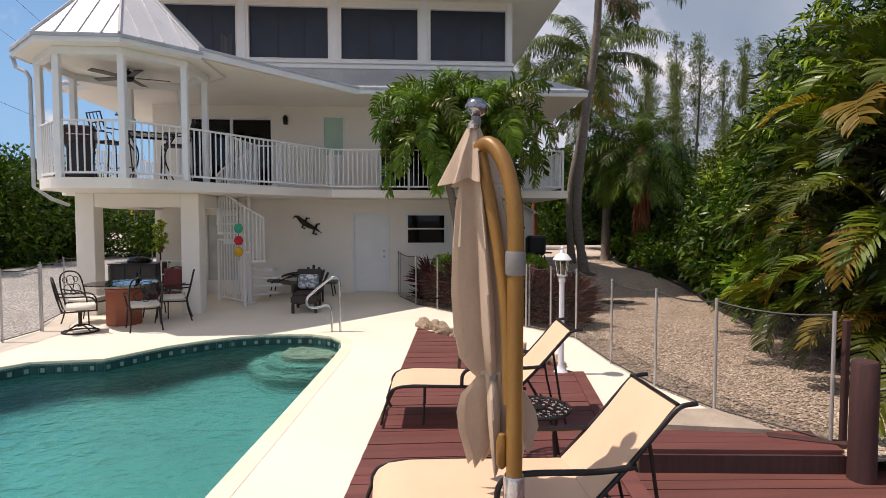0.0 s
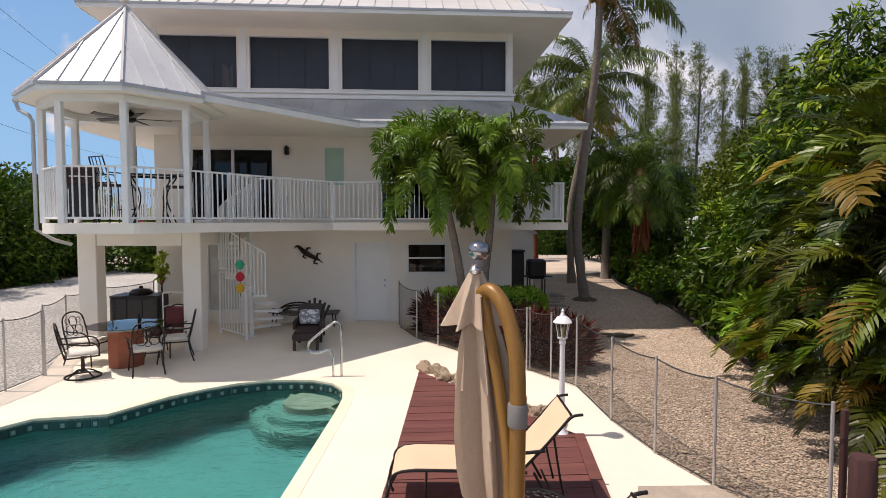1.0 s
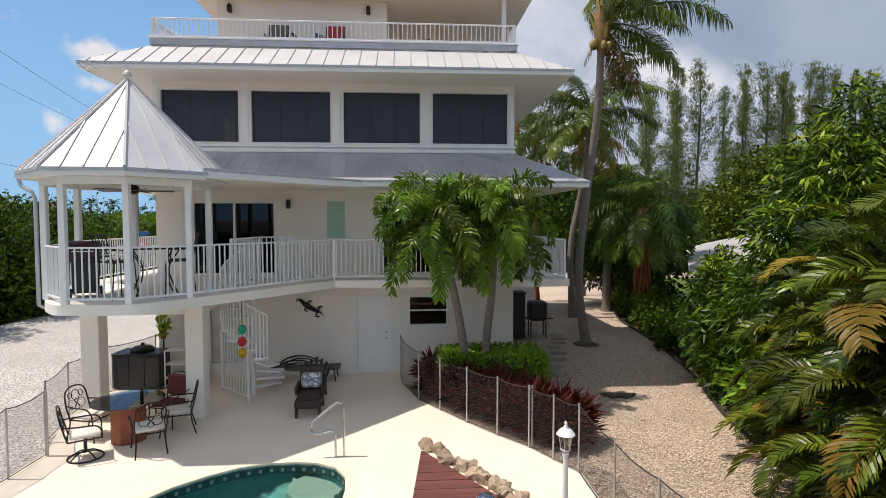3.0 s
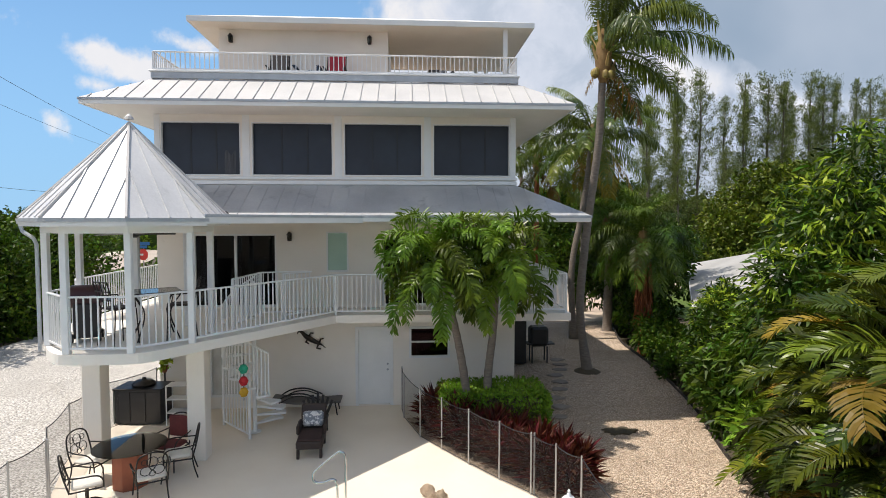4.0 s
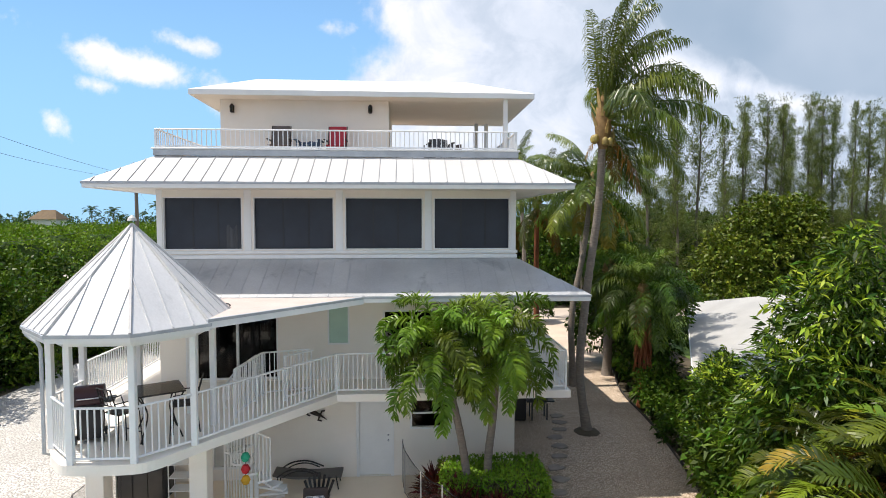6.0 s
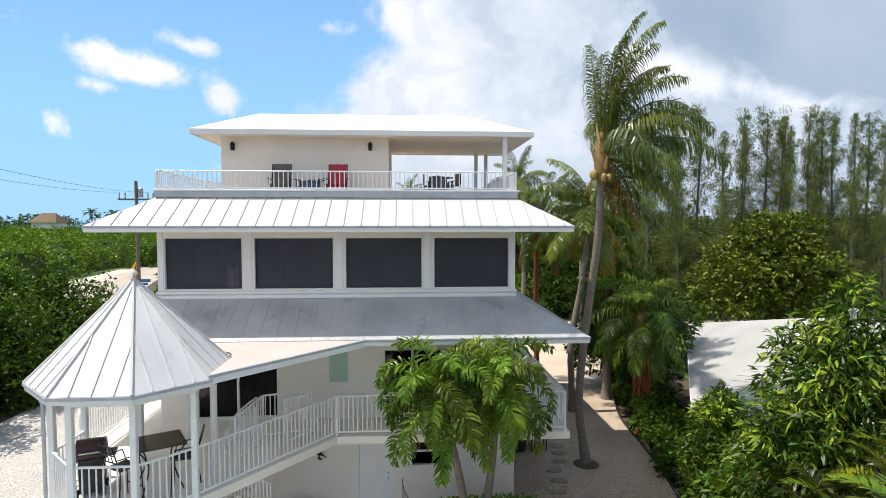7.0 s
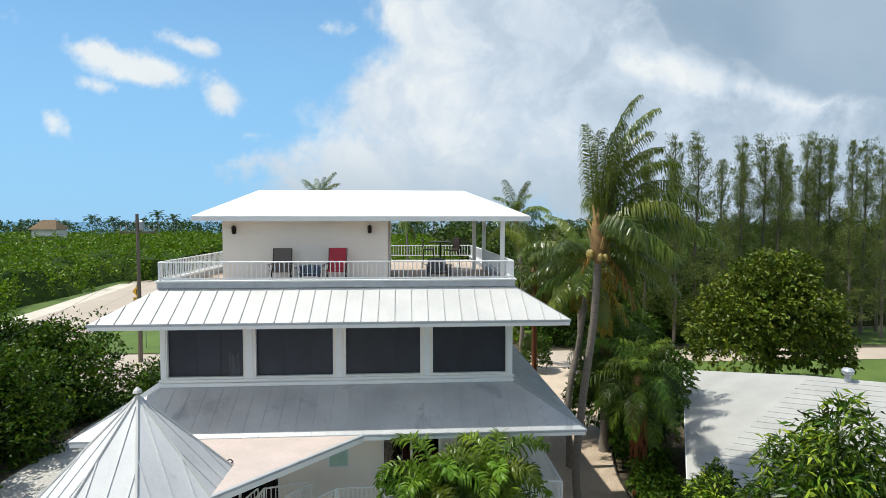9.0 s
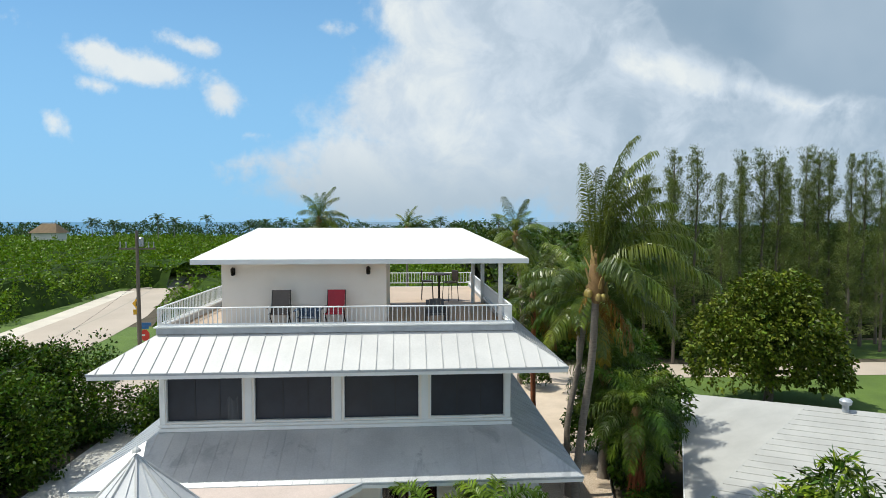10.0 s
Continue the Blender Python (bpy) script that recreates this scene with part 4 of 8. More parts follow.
    part("soffit", Geo().box(x0 + 0.03, y0 + 0.03, z - 0.12, x1 - 0.03, y1 - 0.03, z - 0.10), STUCCO, house)
    strips("fascia", PAINT, [(x0, y0, z - 0.14, x1, y0 + 0.03, z - 0.01, 0.004), (x0, y1 - 0.03, z - 0.14, x1, y1, z - 0.01, 0.004), (x0, y0 + 0.03, z - 0.14, x0 + 0.03, y1 - 0.03, z - 0.01, 0.004), (x1 - 0.03, y0 + 0.03, z - 0.14, x1, y1 - 0.03, z - 0.01, 0.004)])


def build_decks():
    # balcony slab: front, diagonal to the gazebo, round the gazebo, both sides of the house
    o = octagon(1.30)
    round_front = spline([(o[7][0], o[7][1] + 0.5), o[7], (o[0][0] - 0.28, o[0][1] + 0.12), (o[0][0] + 0.1, o[0][1] - 0.04), (o[1][0] - 0.1, o[1][1] - 0.04), (o[1][0] + 0.28, o[1][1] + 0.12), o[2]], 4)
    plan = [tuple(p) for p in round_front] + [(-3.3, 11.45), (-1.6, 13.66), (4.08, 13.66), (4.08, 25.5), (HX1, 25.5), (HX1, HY0), (HX0, HY0), (HX0, 25.5), (-7.3, 25.5), (-7.3, 12.9), (-6.69, 12.0)]
    part("balcony_slab", Geo().prism(plan, 2.44, DECK), STUCCO, house, "white rounded edge of the balcony deck")
    for i, p in enumerate(octagon(1.27)):
        part("gazebo_post", Geo().box(-0.055, -0.055, DECK, 0.055, 0.055, 4.68, 0.008, pose(*p, 0, 0, 0, 22.5 * 0)), RAILPAINT, house)
    k = octagon(1.27)
    railing([k[6], k[7], k[0], k[1], k[2]], DECK)
    railing([k[2], (-1.62, 13.76), (3.98, 13.76), (3.98, 25.3)], DECK)
    railing([(-7.2, 25.3), (-7.2, 13.1), k[6]], DECK)
    # stair gate rails inside the deck
    railing([(-3.55, 12.2), (-3.35, 13.7), (-2.3, 14.0)], DECK, height=1.05)
    railing([(-2.75, 13.3), (-2.2, 13.9)], DECK, height=1.05)
    # columns and beams under the gazebo
    for x in (-6.42, -4.39):
        part("column", Geo().box(x + 0.03, 11.73, 0, x + 0.39, 12.09, 2.44, 0.012), STUCCO, house)
    part("beam", Geo().box(-6.02, 11.74, 2.16, -4.37, 12.08, 2.438, 0.01), STUCCO, house)
    part("beam", Geo().box(-6.38, 12.1, 2.16, -6.04, 14.99, 2.438, 0.01), STUCCO, house)
    part("beam", Geo().box(-4.35, 12.1, 2.16, -4.01, 14.99, 2.438, 0.01), STUCCO, house)
    # sun deck
    part("sun_deck_floor", Geo().box(-6.18, 14.86, 8.2, 2.93, 25.05, 8.38), material("tan_deck_coating", (0.52, 0.40, 0.30), (0.44, 0.34, 0.26), rough=0.85, scale=0.6, bump=0.15), house, "tan coated sun deck floor")
    strips("parapet", FLASHING, [(-6.22, 14.80, 8.405, 2.97, 14.86, 8.56, 0.004), (-6.22, 14.86, 8.405, -6.16, 25.1, 8.56), (2.91, 14.86, 8.405, 2.97, 25.1, 8.56)])
    strips("parapet_cap", PAINT, [(-6.26, 14.77, 8.56, 3.01, 14.95, 8.60, 0.006), (-6.26, 14.95, 8.56, -6.1, 25.1, 8.60), (2.85, 14.95, 8.56, 3.01, 25.1, 8.60)])
    railing([(-6.17, 24.3), (-6.17, 14.86), (2.92, 14.86), (2.92, 24.3), (-6.17, 24.3)], 8.58, height=0.50, gap=0.118, low=0.06)
    strips("wall", STUCCO, [(-5.05, 16.35, 8.38, -0.42, 16.5, 10.13), (-5.05, 16.5, 8.38, -4.9, 19.9, 10.13), (-0.57, 16.5, 8.38, -0.42, 19.9, 10.13), (-4.9, 19.75, 8.38, -0.57, 19.9, 10.13)])
    for x, y in ((2.82, 15.95), (2.5, 19.9), (2.85, 19.95)):
        part("porch_post", Geo().box(x - 0.06, y - 0.06, 8.38, x + 0.06, y + 0.06, 10.13, 0.008), PAINT, house)


build_shell()
build_roofs()
build_decks()


# ---- plants ----
def leaf_material(name, colour, colour2, spread=0.3, translucent=0.2, rough=0.45, by_object=0.0, spec=0.2):
    return material(name, colour, colour2, rough=rough, scale=0.9, fine=12, bump=0.0, by_island=0 if by_object else spread, by_object=by_object, translucent=translucent, spec=spec)


# Some second colours are very dark: foliage shade put into the leaves.
L_DARK = leaf_material("dark_leaf", (0.075, 0.135, 0.010), (0.020, 0.045, 0.005), 0.6, translucent=0.15)
L_MANGO = leaf_material("mango_leaf", (0.085, 0.158, 0.009), (0.012, 0.031, 0.003), 0.6, rough=0.40, translucent=0.14, spec=0.3)
L_INNER_SHADE = leaf_material("inner_shade_leaf", (0.05, 0.04, 0.02), (0.022, 0.024, 0.01), 0.5, translucent=0.05)
# Near-black green stands in for shade deep inside the shrubs and trees.
L_SHADE = leaf_material("foliage_shade_core", (0.016, 0.027, 0.005), (0.007, 0.014, 0.003), 0.5, translucent=0.03, rough=0.95)
L_YOUNG = leaf_material("young_leaf", (0.34, 0.40, 0.035), (0.18, 0.29, 0.025), 0.4)
L_MANGROVE = leaf_material("mangrove_leaf", (0.16, 0.245, 0.010), (0.07, 0.135, 0.007), 0.4, translucent=0.15)
# Dark core colour carries the shade below the mangrove tufts.
L_SCRUB_SHADE = leaf_material("scrub_shade_core", (0.042, 0.070, 0.006), (0.018, 0.034, 0.004), 0.4, translucent=0.03, rough=0.95)
L_WOOD = leaf_material("woodland_leaf", (0.085, 0.125, 0.014), (0.025, 0.048, 0.007), 0.55, translucent=0.1)
L_BELT = leaf_material("roadside_leaf", (0.095, 0.165, 0.008), (0.014, 0.038, 0.004), 0.65, translucent=0.1)
L_FAR = leaf_material("far_leaf", (0.055, 0.10, 0.026), (0.032, 0.065, 0.018), 0.45)
L_GRAPE = leaf_material("sea_grape_leaf", (0.16, 0.20, 0.020), (0.055, 0.085, 0.010), 0.6, translucent=0.12)
L_PINE = leaf_material("casuarina_needle", (0.20, 0.235, 0.070), (0.085, 0.115, 0.032), 0.5, translucent=0.15)
L_HEDGE = leaf_material("hedge_leaf", (0.21, 0.34, 0.03), (0.11, 0.22, 0.018), 0.4)
L_RED = leaf_material("bromeliad_leaf", (0.125, 0.024, 0.015), (0.045, 0.014, 0.009), 0.6, translucent=0.12)
F_COCO = leaf_material("coconut_frond", (0.155, 0.19, 0.022), (0.05, 0.09, 0.011), by_object=0.5, rough=0.32, translucent=0.2, spec=0.4)
F_ARECA = leaf_material("areca_frond", (0.15, 0.178, 0.010), (0.016, 0.044, 0.004), by_object=0.75, rough=0.36, translucent=0.1, spec=0.3)
F_QUEEN = leaf_material("queen_frond", (0.10, 0.15, 0.012), (0.03, 0.06, 0.007), by_object=0.55, rough=0.45, translucent=0.12)
F_XMAS = leaf_material("adonidia_frond", (0.15, 0.22, 0.018), (0.045, 0.095, 0.010), by_object=0.5, rough=0.33, translucent=0.15)
F_DEAD = leaf_material("dying_frond", (0.27, 0.14, 0.020), (0.16, 0.12, 0.020), by_object=0.5, translucent=0.2)
BARK = material("palm_bark", (0.27, 0.23, 0.19), (0.17, 0.14, 0.115), rough=0.9, scale=3, fine=30, stretch=(3, 3, 9), bump=0.6, bump_scale=14, detail_bump=0.03)
BARK_RED = material("red_palm_boots", (0.38, 0.115, 0.04), (0.17, 0.06, 0.028), rough=0.9, scale=4, stretch=(6, 6, 1.5), bump=0.6, bump_scale=14)
WOODBARK = material("grey_bark", (0.16, 0.135, 0.11), (0.11, 0.09, 0.075), rough=0.95, scale=3, bump=0.5, bump_scale=20)
FIBRE = material("palm_fibre", (0.30, 0.19, 0.08), (0.20, 0.12, 0.05), rough=0.95, scale=6, bump=0.4)


def quads_mesh(name, verts, mat):
    """A mesh of loose quads from an array of shape (n, 4, 3)."""
    v = np.asarray(verts, dtype=np.float32).reshape(-1, 3)
    n = len(v) // 4
    me = bpy.data.meshes.new(name)
    me.vertices.add(len(v))
    me.vertices.foreach_set("co", v.ravel())
    me.loops.add(4 * n)
    me.loops.foreach_set("vertex_index", np.arange(4 * n, dtype=np.int32))
    me.polygons.add(n)
    me.polygons.foreach_set("loop_start", np.arange(0, 4 * n, 4, dtype=np.int32))
    me.update(calc_edges=True)
    me.materials.append(mat)
    return me


def unit(a):
    return a / np.maximum(np.linalg.norm(a, axis=-1, keepdims=True), 1e-6)


def leaf_quads(at, way, length, width, rng, fold=0.12, vary=0.35):
    """Pointed leaves: base, two shoulders and tip, from points along directions."""
    n = len(at)
    side = unit(np.cross(way, rng.normal(size=(n, 3))))
    up = np.cross(side, way)
    ln = length * (1 + vary * (rng.random((n, 1)) * 2 - 1))
    wd = width * (1 + vary * (rng.random((n, 1)) * 2 - 1))
    mid = at + way * ln * 0.45 + up * wd * fold
    tip = at + way * ln + np.array([0, 0, -0.12]) * ln
    return np.stack([at, mid + side * wd / 2, tip, mid - side * wd / 2], axis=1)


def crown_points(blobs, n, rng, inner=0.25, lumps=0.3):
    b = np.array(blobs, dtype=float)
    size = b[:, 3] * b[:, 4] * b[:, 5]
    pick = rng.choice(len(b), n, p=size ** 0.75 / (size ** 0.75).sum())
    d = unit(rng.normal(size=(n, 3)))
    d[:, 2] = np.where(d[:, 2] < -0.6, -d[:, 2], d[:, 2])
    ph = rng.random((len(b), 3)) * 6
    lump = sum(np.sin(d[:, i] * (4.2 + i) + ph[pick, i]) * np.cos(d[:, (i + 1) % 3] * 5.3 + ph[pick, (i + 1) % 3]) for i in range(3)) / 3
    r = np.where(rng.random(n) < inner, rng.random(n) ** 0.5 * 0.8, 0.78 + 0.22 * rng.random(n)) * (1 + lumps * lump)
    return b[pick, :3] + d * r[:, None] * b[pick, 3:6], d


def crown_mesh(name, blobs, n, length, width, mat, seed, per_twig=6, droop=0.25, outward=0.9, inner=0.25, lumps=0.3):
    """Leaves in tufts at the ends of many twigs, over and inside a set of rounded masses."""
    rng = np.random.default_rng(seed)
    at, d = crown_points(blobs, n // per_twig, rng, inner, lumps)
    at = np.repeat(at, per_twig, axis=0) + rng.normal(size=(len(at) * per_twig, 3)) * length * 0.35
    way = unit(np.repeat(d, per_twig, axis=0) * outward + rng.normal(size=at.shape) * 0.8 + np.array([0, 0, -droop]))
    return quads_mesh(name, leaf_quads(at, way, length, width, rng), mat)


def frond_mesh(name, mat, length, pitch, arch, curl=1.3, n=50, leaf=0.6, width=0.05, lift=0.2, hang=0.8, forward=0.6, seed=0, start=0.14, thick=0.022, spread=0.1, blow=(0, 0), blunt=0.45):
    """A feather-shaped palm leaf that sets off along +x at a pitch and arches over; its leaflets bend under their weight and the breeze."""
    rng = np.random.default_rng(seed)
    steps = 24
    s = np.linspace(0, 1, steps + 1)
    ang = radians(pitch) - arch * s ** curl
    way = np.stack([np.cos(ang) + blow[0] * s, blow[1] * s, np.sin(ang)], 1)
    way = unit(way)
    rib = np.concatenate([np.zeros((1, 3)), np.cumsum(way[:-1] * length / steps, axis=0)])
    g = Geo().tube([Vector(p) for p in rib], [float(thick * (1 - 0.85 * q) * (1.0 + 1.1 * max(0, 0.16 - q) / 0.16)) for q in s], 5)
    at = start + (1 - start) * (np.arange(n) + rng.random(n) * 0.5) / n
    at = np.repeat(at, 2)
    sgn = np.tile([-1.0, 1.0], n)[:, None]
    base = np.stack([np.interp(at, s, rib[:, i]) for i in range(3)], 1)
    tan = unit(np.stack([np.interp(at, s, way[:, i]) for i in range(3)], 1))
    side = unit(np.cross(np.array([0.0, 0.0, 1.0]) + 1e-4, tan)) * sgn
    side = np.where(np.abs(tan[:, 2:]) > 0.97, np.array([0.0, 1.0, 0.0]) * sgn, side)
    up = np.cross(tan, side * sgn)
    size = leaf * np.minimum(1, 0.45 + 2.4 * (at - start)) * (1 - (1 - blunt) * np.clip((at - 0.5) / 0.5, 0, 1) ** 1.8) * rng.uniform(0.85, 1.1, 2 * n)
    size = size[:, None]
    d1 = unit(side + tan * (forward * (0.55 + 0.9 * at))[:, None] + up * (lift + spread * rng.normal(size=2 * n))[:, None] + rng.normal(size=(2 * n, 3)) * 0.07)
    pull = np.array([blow[0] * 0.6, blow[1] * 0.6, -1.0]) * hang * rng.uniform(0.7, 1.3, (2 * n, 1))
    d2 = unit(d1 + pull * 0.7)
    d3 = unit(d2 + pull)
    p1 = base + d1 * size * 0.38
    p2 = p1 + d2 * size * 0.36
    tip = p2 + d3 * size * 0.26
    flat = unit(tan - d1 * (tan * d1).sum(1, keepdims=True) + up * rng.normal(size=(2 * n, 1)) * 0.25) * width / 2
    v = np.stack([base - flat * 0.5, base + flat * 0.5, p1 + flat, p1 - flat, p2 + flat * 0.8, p2 - flat * 0.8, tip], 1).reshape(-1, 3)
    k = len(g.v)
    g.v += [tuple(p) for p in v]
    for i in range(2 * n):
        o = k + 7 * i
        g.f += [(o, o + 1, o + 2, o + 3), (o + 3, o + 2, o + 4, o + 5), (o + 5, o + 4, o + 6)]
    me = bpy.data.meshes.new(name)
    me.from_pydata(g.v, [], g.f)
    me.materials.append(mat)
    return me


def place_frond(parent, me, at, azim, elev=0.0, scale=1.0, roll=0.0, name="frond"):
    ob = part(name, me, None, parent)
    ob.matrix_basis = Matrix.Translation(at) @ Euler((0, 0, radians(azim))).to_matrix().to_4x4() @ Euler((radians(roll), radians(-elev), 0)).to_matrix().to_4x4() @ Matrix.Scale(scale, 4)
    return ob


def trunk_geo(points, r0, r1, rings=30, sides=10, flare=1.5, scar=0.04):
    line = spline(points, max(2, rings // (len(points) - 1)))
    n = len(line)
    rad = []
    for i in range(n):
        s = i / (n - 1)
        rad.append((r0 + (r1 - r0) * s) * (1 + (flare - 1) * max(0, 1 - s * 9)) * (1 + scar * (1 if i % 2 else -1)))
    return Geo().tube(line, rad, sides)


def palm(name, label, points, r0, r1, ranks, count, seed, scale=(0.85, 1.1), wind=0.0, bark=BARK, category="palm tree", group="", dead=None, shaft=None, flare=1.5, fibre=True, frayed=0.0):
    """A ringed trunk and a crown of leaves, from the upright ones of the first rank to the hanging ones of the last."""
    rng = random.Random(seed)
    base = Vector(points[0])
    t = thing(name, label, category, base, group=group)
    local = [Vector(p) - base for p in points]
    part("trunk", trunk_geo(local, r0, r1, flare=flare), bark, t, smooth=True)
    top = local[-1]
    if fibre:
        part("crown_fibre", Geo().lathe([(r1 * 1.0, -0.5), (r1 * 1.7, -0.2), (r1 * 2.0, 0.0), (r1 * 1.2, 0.3), (0.01, 0.45)], 9, top), FIBRE, t)
    if frayed:
        # old leaf bases hang down round the upper trunk
        r = np.random.default_rng(seed)
        a, z = r.random(420) * 6.28, frayed + (top.z - 0.2 - frayed) * r.random(420)
        out = np.stack([np.cos(a), np.sin(a), 0 * a], 1)
        foot = out * r1 * r.uniform(1.0, 1.5, (420, 1)) + np.stack([0 * a, 0 * a, z + 0.4], 1)
        part("boot_fringe", quads_mesh("boot_fringe", leaf_quads(foot, unit(out * 0.12 + np.array([0, 0, -1.0]) + r.normal(size=out.shape) * 0.08), 0.75, 0.06, r), bark), None, t, "hanging red-brown leaf bases")
    if shaft:
        part("crownshaft", Geo().lathe([(r1 * 1.15, -0.75), (r1 * 1.45, -0.55), (r1 * 1.2, -0.1), (r1 * 0.8, 0.15)], 10, top), shaft, t, "smooth pale green crownshaft", smooth=True)
    for i in range(count):
        f = (i + 0.5) / count
        a = i * 137.5 + rng.uniform(-18, 18)
        # the breeze turns the leaves down-wind
        if wind:
            a = (a + 180) % 360 - 180
            a *= 1 - wind
        me = ranks[min(len(ranks) - 1, int(f * len(ranks)))]
        if dead and f > 0.86:
            me = dead
        place_frond(t, me, top + Vector((0, 0, 0.12 - 0.35 * f)), a, rng.uniform(-9, 9), rng.uniform(*scale), rng.uniform(-14, 14))
    return t


def ranks_of(name, mat, pitches, arches, length, seed, **more):
    return [frond_mesh(name, mat, length, p, a, seed=seed + i, **more) for i, (p, a) in enumerate(zip(pitches, arches))]


COCO = ranks_of("coconut_frond", F_COCO, (84, 70, 56, 42, 26, 8, -14, -38), (0.9, 1.3, 1.6, 1.6, 1.5, 1.3, 1.0, 0.7), 3.4, 10, n=64, leaf=0.80, width=0.038, lift=-0.25, hang=1.5, forward=0.45, thick=0.034, spread=0.2)
COCO_DEAD = frond_mesh("dead_frond", F_DEAD, 2.8, -45, 0.6, n=44, leaf=0.75, width=0.045, lift=-0.1, hang=1.4, seed=9, spread=0.3)
ARECA = ranks_of("areca_frond", F_ARECA, (80, 70, 60, 48, 34, 16), (1.5, 1.9, 2.1, 2.1, 1.9, 1.6), 1.75, 20, n=31, leaf=0.46, width=0.043, lift=0.4, hang=0.35, forward=0.7, thick=0.016, spread=0.05)
ARECA_DEAD = ranks_of("areca_frond", F_DEAD, (50, 20), (2.0, 1.7), 1.6, 30, n=31, leaf=0.44, width=0.040, lift=0.4, hang=0.35, forward=0.7, thick=0.016, spread=0.06)
XMAS = ranks_of("adonidia_frond", F_XMAS, (80, 66, 50, 34, 14, -8, -25), (2.1, 2.5, 2.6, 2.5, 2.1, 1.6, 1.2), 1.7, 40, n=58, leaf=0.36, width=0.044, lift=0.25, hang=0.7, forward=0.55, thick=0.024, spread=0.8)
QUEEN = ranks_of("queen_frond", F_QUEEN, (80, 62, 44, 24, 0, -28, -55), (1.3, 1.7, 1.8, 1.6, 1.3, 0.9, 0.5), 2.5, 50, n=64, leaf=0.7, width=0.026, lift=0.05, hang=1.1, forward=0.6, spread=0.5)


def leaning_coconut():
    """The tall coconut palm beside the house: a tuft of upright leaves and long arching ones, all blown to one side."""
    pts = [(5.66, 17.2, 0.2), (5.38, 17.1, 2.2), (5.5, 16.9, 4.6), (5.72, 16.6, 7.2), (5.78, 16.45, 9.6)]
    base = Vector(pts[0])
    t = thing("coconut_palm", "tall coconut palm with a slender leaning grey trunk", "palm tree", base)
    part("trunk", trunk_geo([Vector(p) - base for p in pts], 0.135, 0.105, 60, 12, 1.35), BARK, t, smooth=True)
    top = Vector(pts[-1]) - base
    part("crown_fibre", Geo().lathe([(0.11, -0.75), (0.19, -0.5), (0.24, -0.15), (0.22, 0.2), (0.13, 0.6), (0.02, 0.95)], 11, top), FIBRE, t, "frayed tan fibre round the leaf bases", smooth=True)
    rng = random.Random(3)
    leaves = [(10, 86, 3.5, 1.1, 3.0), (-60, 81, 3.3, 1.4, 2.8), (-5, 79, 3.3, 1.6, 2.6), (-12, 89, 4.1, 0.9, 4.0), (-42, 83, 3.9, 1.3, 3.4), (60, 85, 3.4, 0.9, 3.0), (100, 89, 3.2, 0.6, 3.0), (-80, 84, 3.2, 1.0, 2.6), (20, 77, 3.2, 1.6, 2.5), (-32, 73, 3.2, 1.8, 2.2),
              (5, 66, 3.4, 2.0, 1.6), (-16, 60, 3.6, 2.2, 1.35), (25, 52, 3.2, 2.0, 1.3), (-48, 54, 3.1, 2.1, 1.3), (-20, 27, 3.5, 1.35, 1.3), (22, 16, 2.8, 1.4, 1.3), (-55, 20, 2.7, 1.6, 1.3),
              (-24, -14, 2.7, 0.95, 1.2), (70, 44, 3.2, 1.8, 1.3), (80, 62, 3.0, 1.9, 1.3), (45, -8, 2.8, 1.1, 1.2), (-85, 40, 2.6, 1.9, 1.3)]
    for i, (azim, pitch, length, arch, curl) in enumerate(leaves):
        w = 0.16 if pitch > 40 else 0.08
        local = (w * math.cos(radians(azim)), -w * math.sin(radians(azim)))
        me = frond_mesh("coconut_frond", F_COCO, length, pitch, arch, curl, n=98, leaf=0.85 if pitch < 70 else 0.64, width=0.031, lift=-0.2, hang=2.1, forward=0.5 if pitch < 70 else 0.4, seed=200 + i, thick=0.04, spread=0.30, blow=local, blunt=0.4)
        foot = top + Vector((0.13 * math.cos(radians(azim)), 0.13 * math.sin(radians(azim)), 0.25 * pitch / 90 + 0.05))
        place_frond(t, me, foot, azim, 0, 1.0, rng.uniform(-8, 8))
    for azim, s in ((-30, 0.75), (40, 0.6), (170, 0.35)):
        place_frond(t, COCO_DEAD, top + Vector((0, 0, -0.2)), azim, 0, s)
    boot = Geo().add([(0.10, -0.07, -0.1), (0.10, 0.07, -0.1), (0.30, 0.025, 0.5), (0.30, -0.025, 0.5), (0.15, -0.07, -0.1), (0.15, 0.07, -0.1), (0.33, 0.025, 0.5), (0.33, -0.025, 0.5)],
                     [(0, 3, 2, 1), (4, 5, 6, 7), (0, 1, 5, 4), (1, 2, 6, 5), (2, 3, 7, 6), (3, 0, 4, 7)]).mesh("leaf_boot", BOOT)
    for i in range(14):
        ob = part("leaf_boot", boot, None, t)
        ob.matrix_basis = Matrix.Translation(top + Vector((0, 0, -0.55 + 0.085 * i))) @ Euler((0, radians(rng.uniform(-14, 10)), radians(i * 137.5))).to_matrix().to_4x4() @ Matrix.Scale(rng.uniform(0.8, 1.1), 4)
    for i in range(9):
        a = i * 40
        part("coconut", Geo().lathe([(0.01, -0.13), (0.08, -0.09), (0.1, 0), (0.07, 0.09), (0.01, 0.13)], 8, top + Vector((0.27 * math.cos(a), 0.27 * math.sin(a), -0.35 - 0.1 * (i % 3)))), HUSK, t, smooth=True)


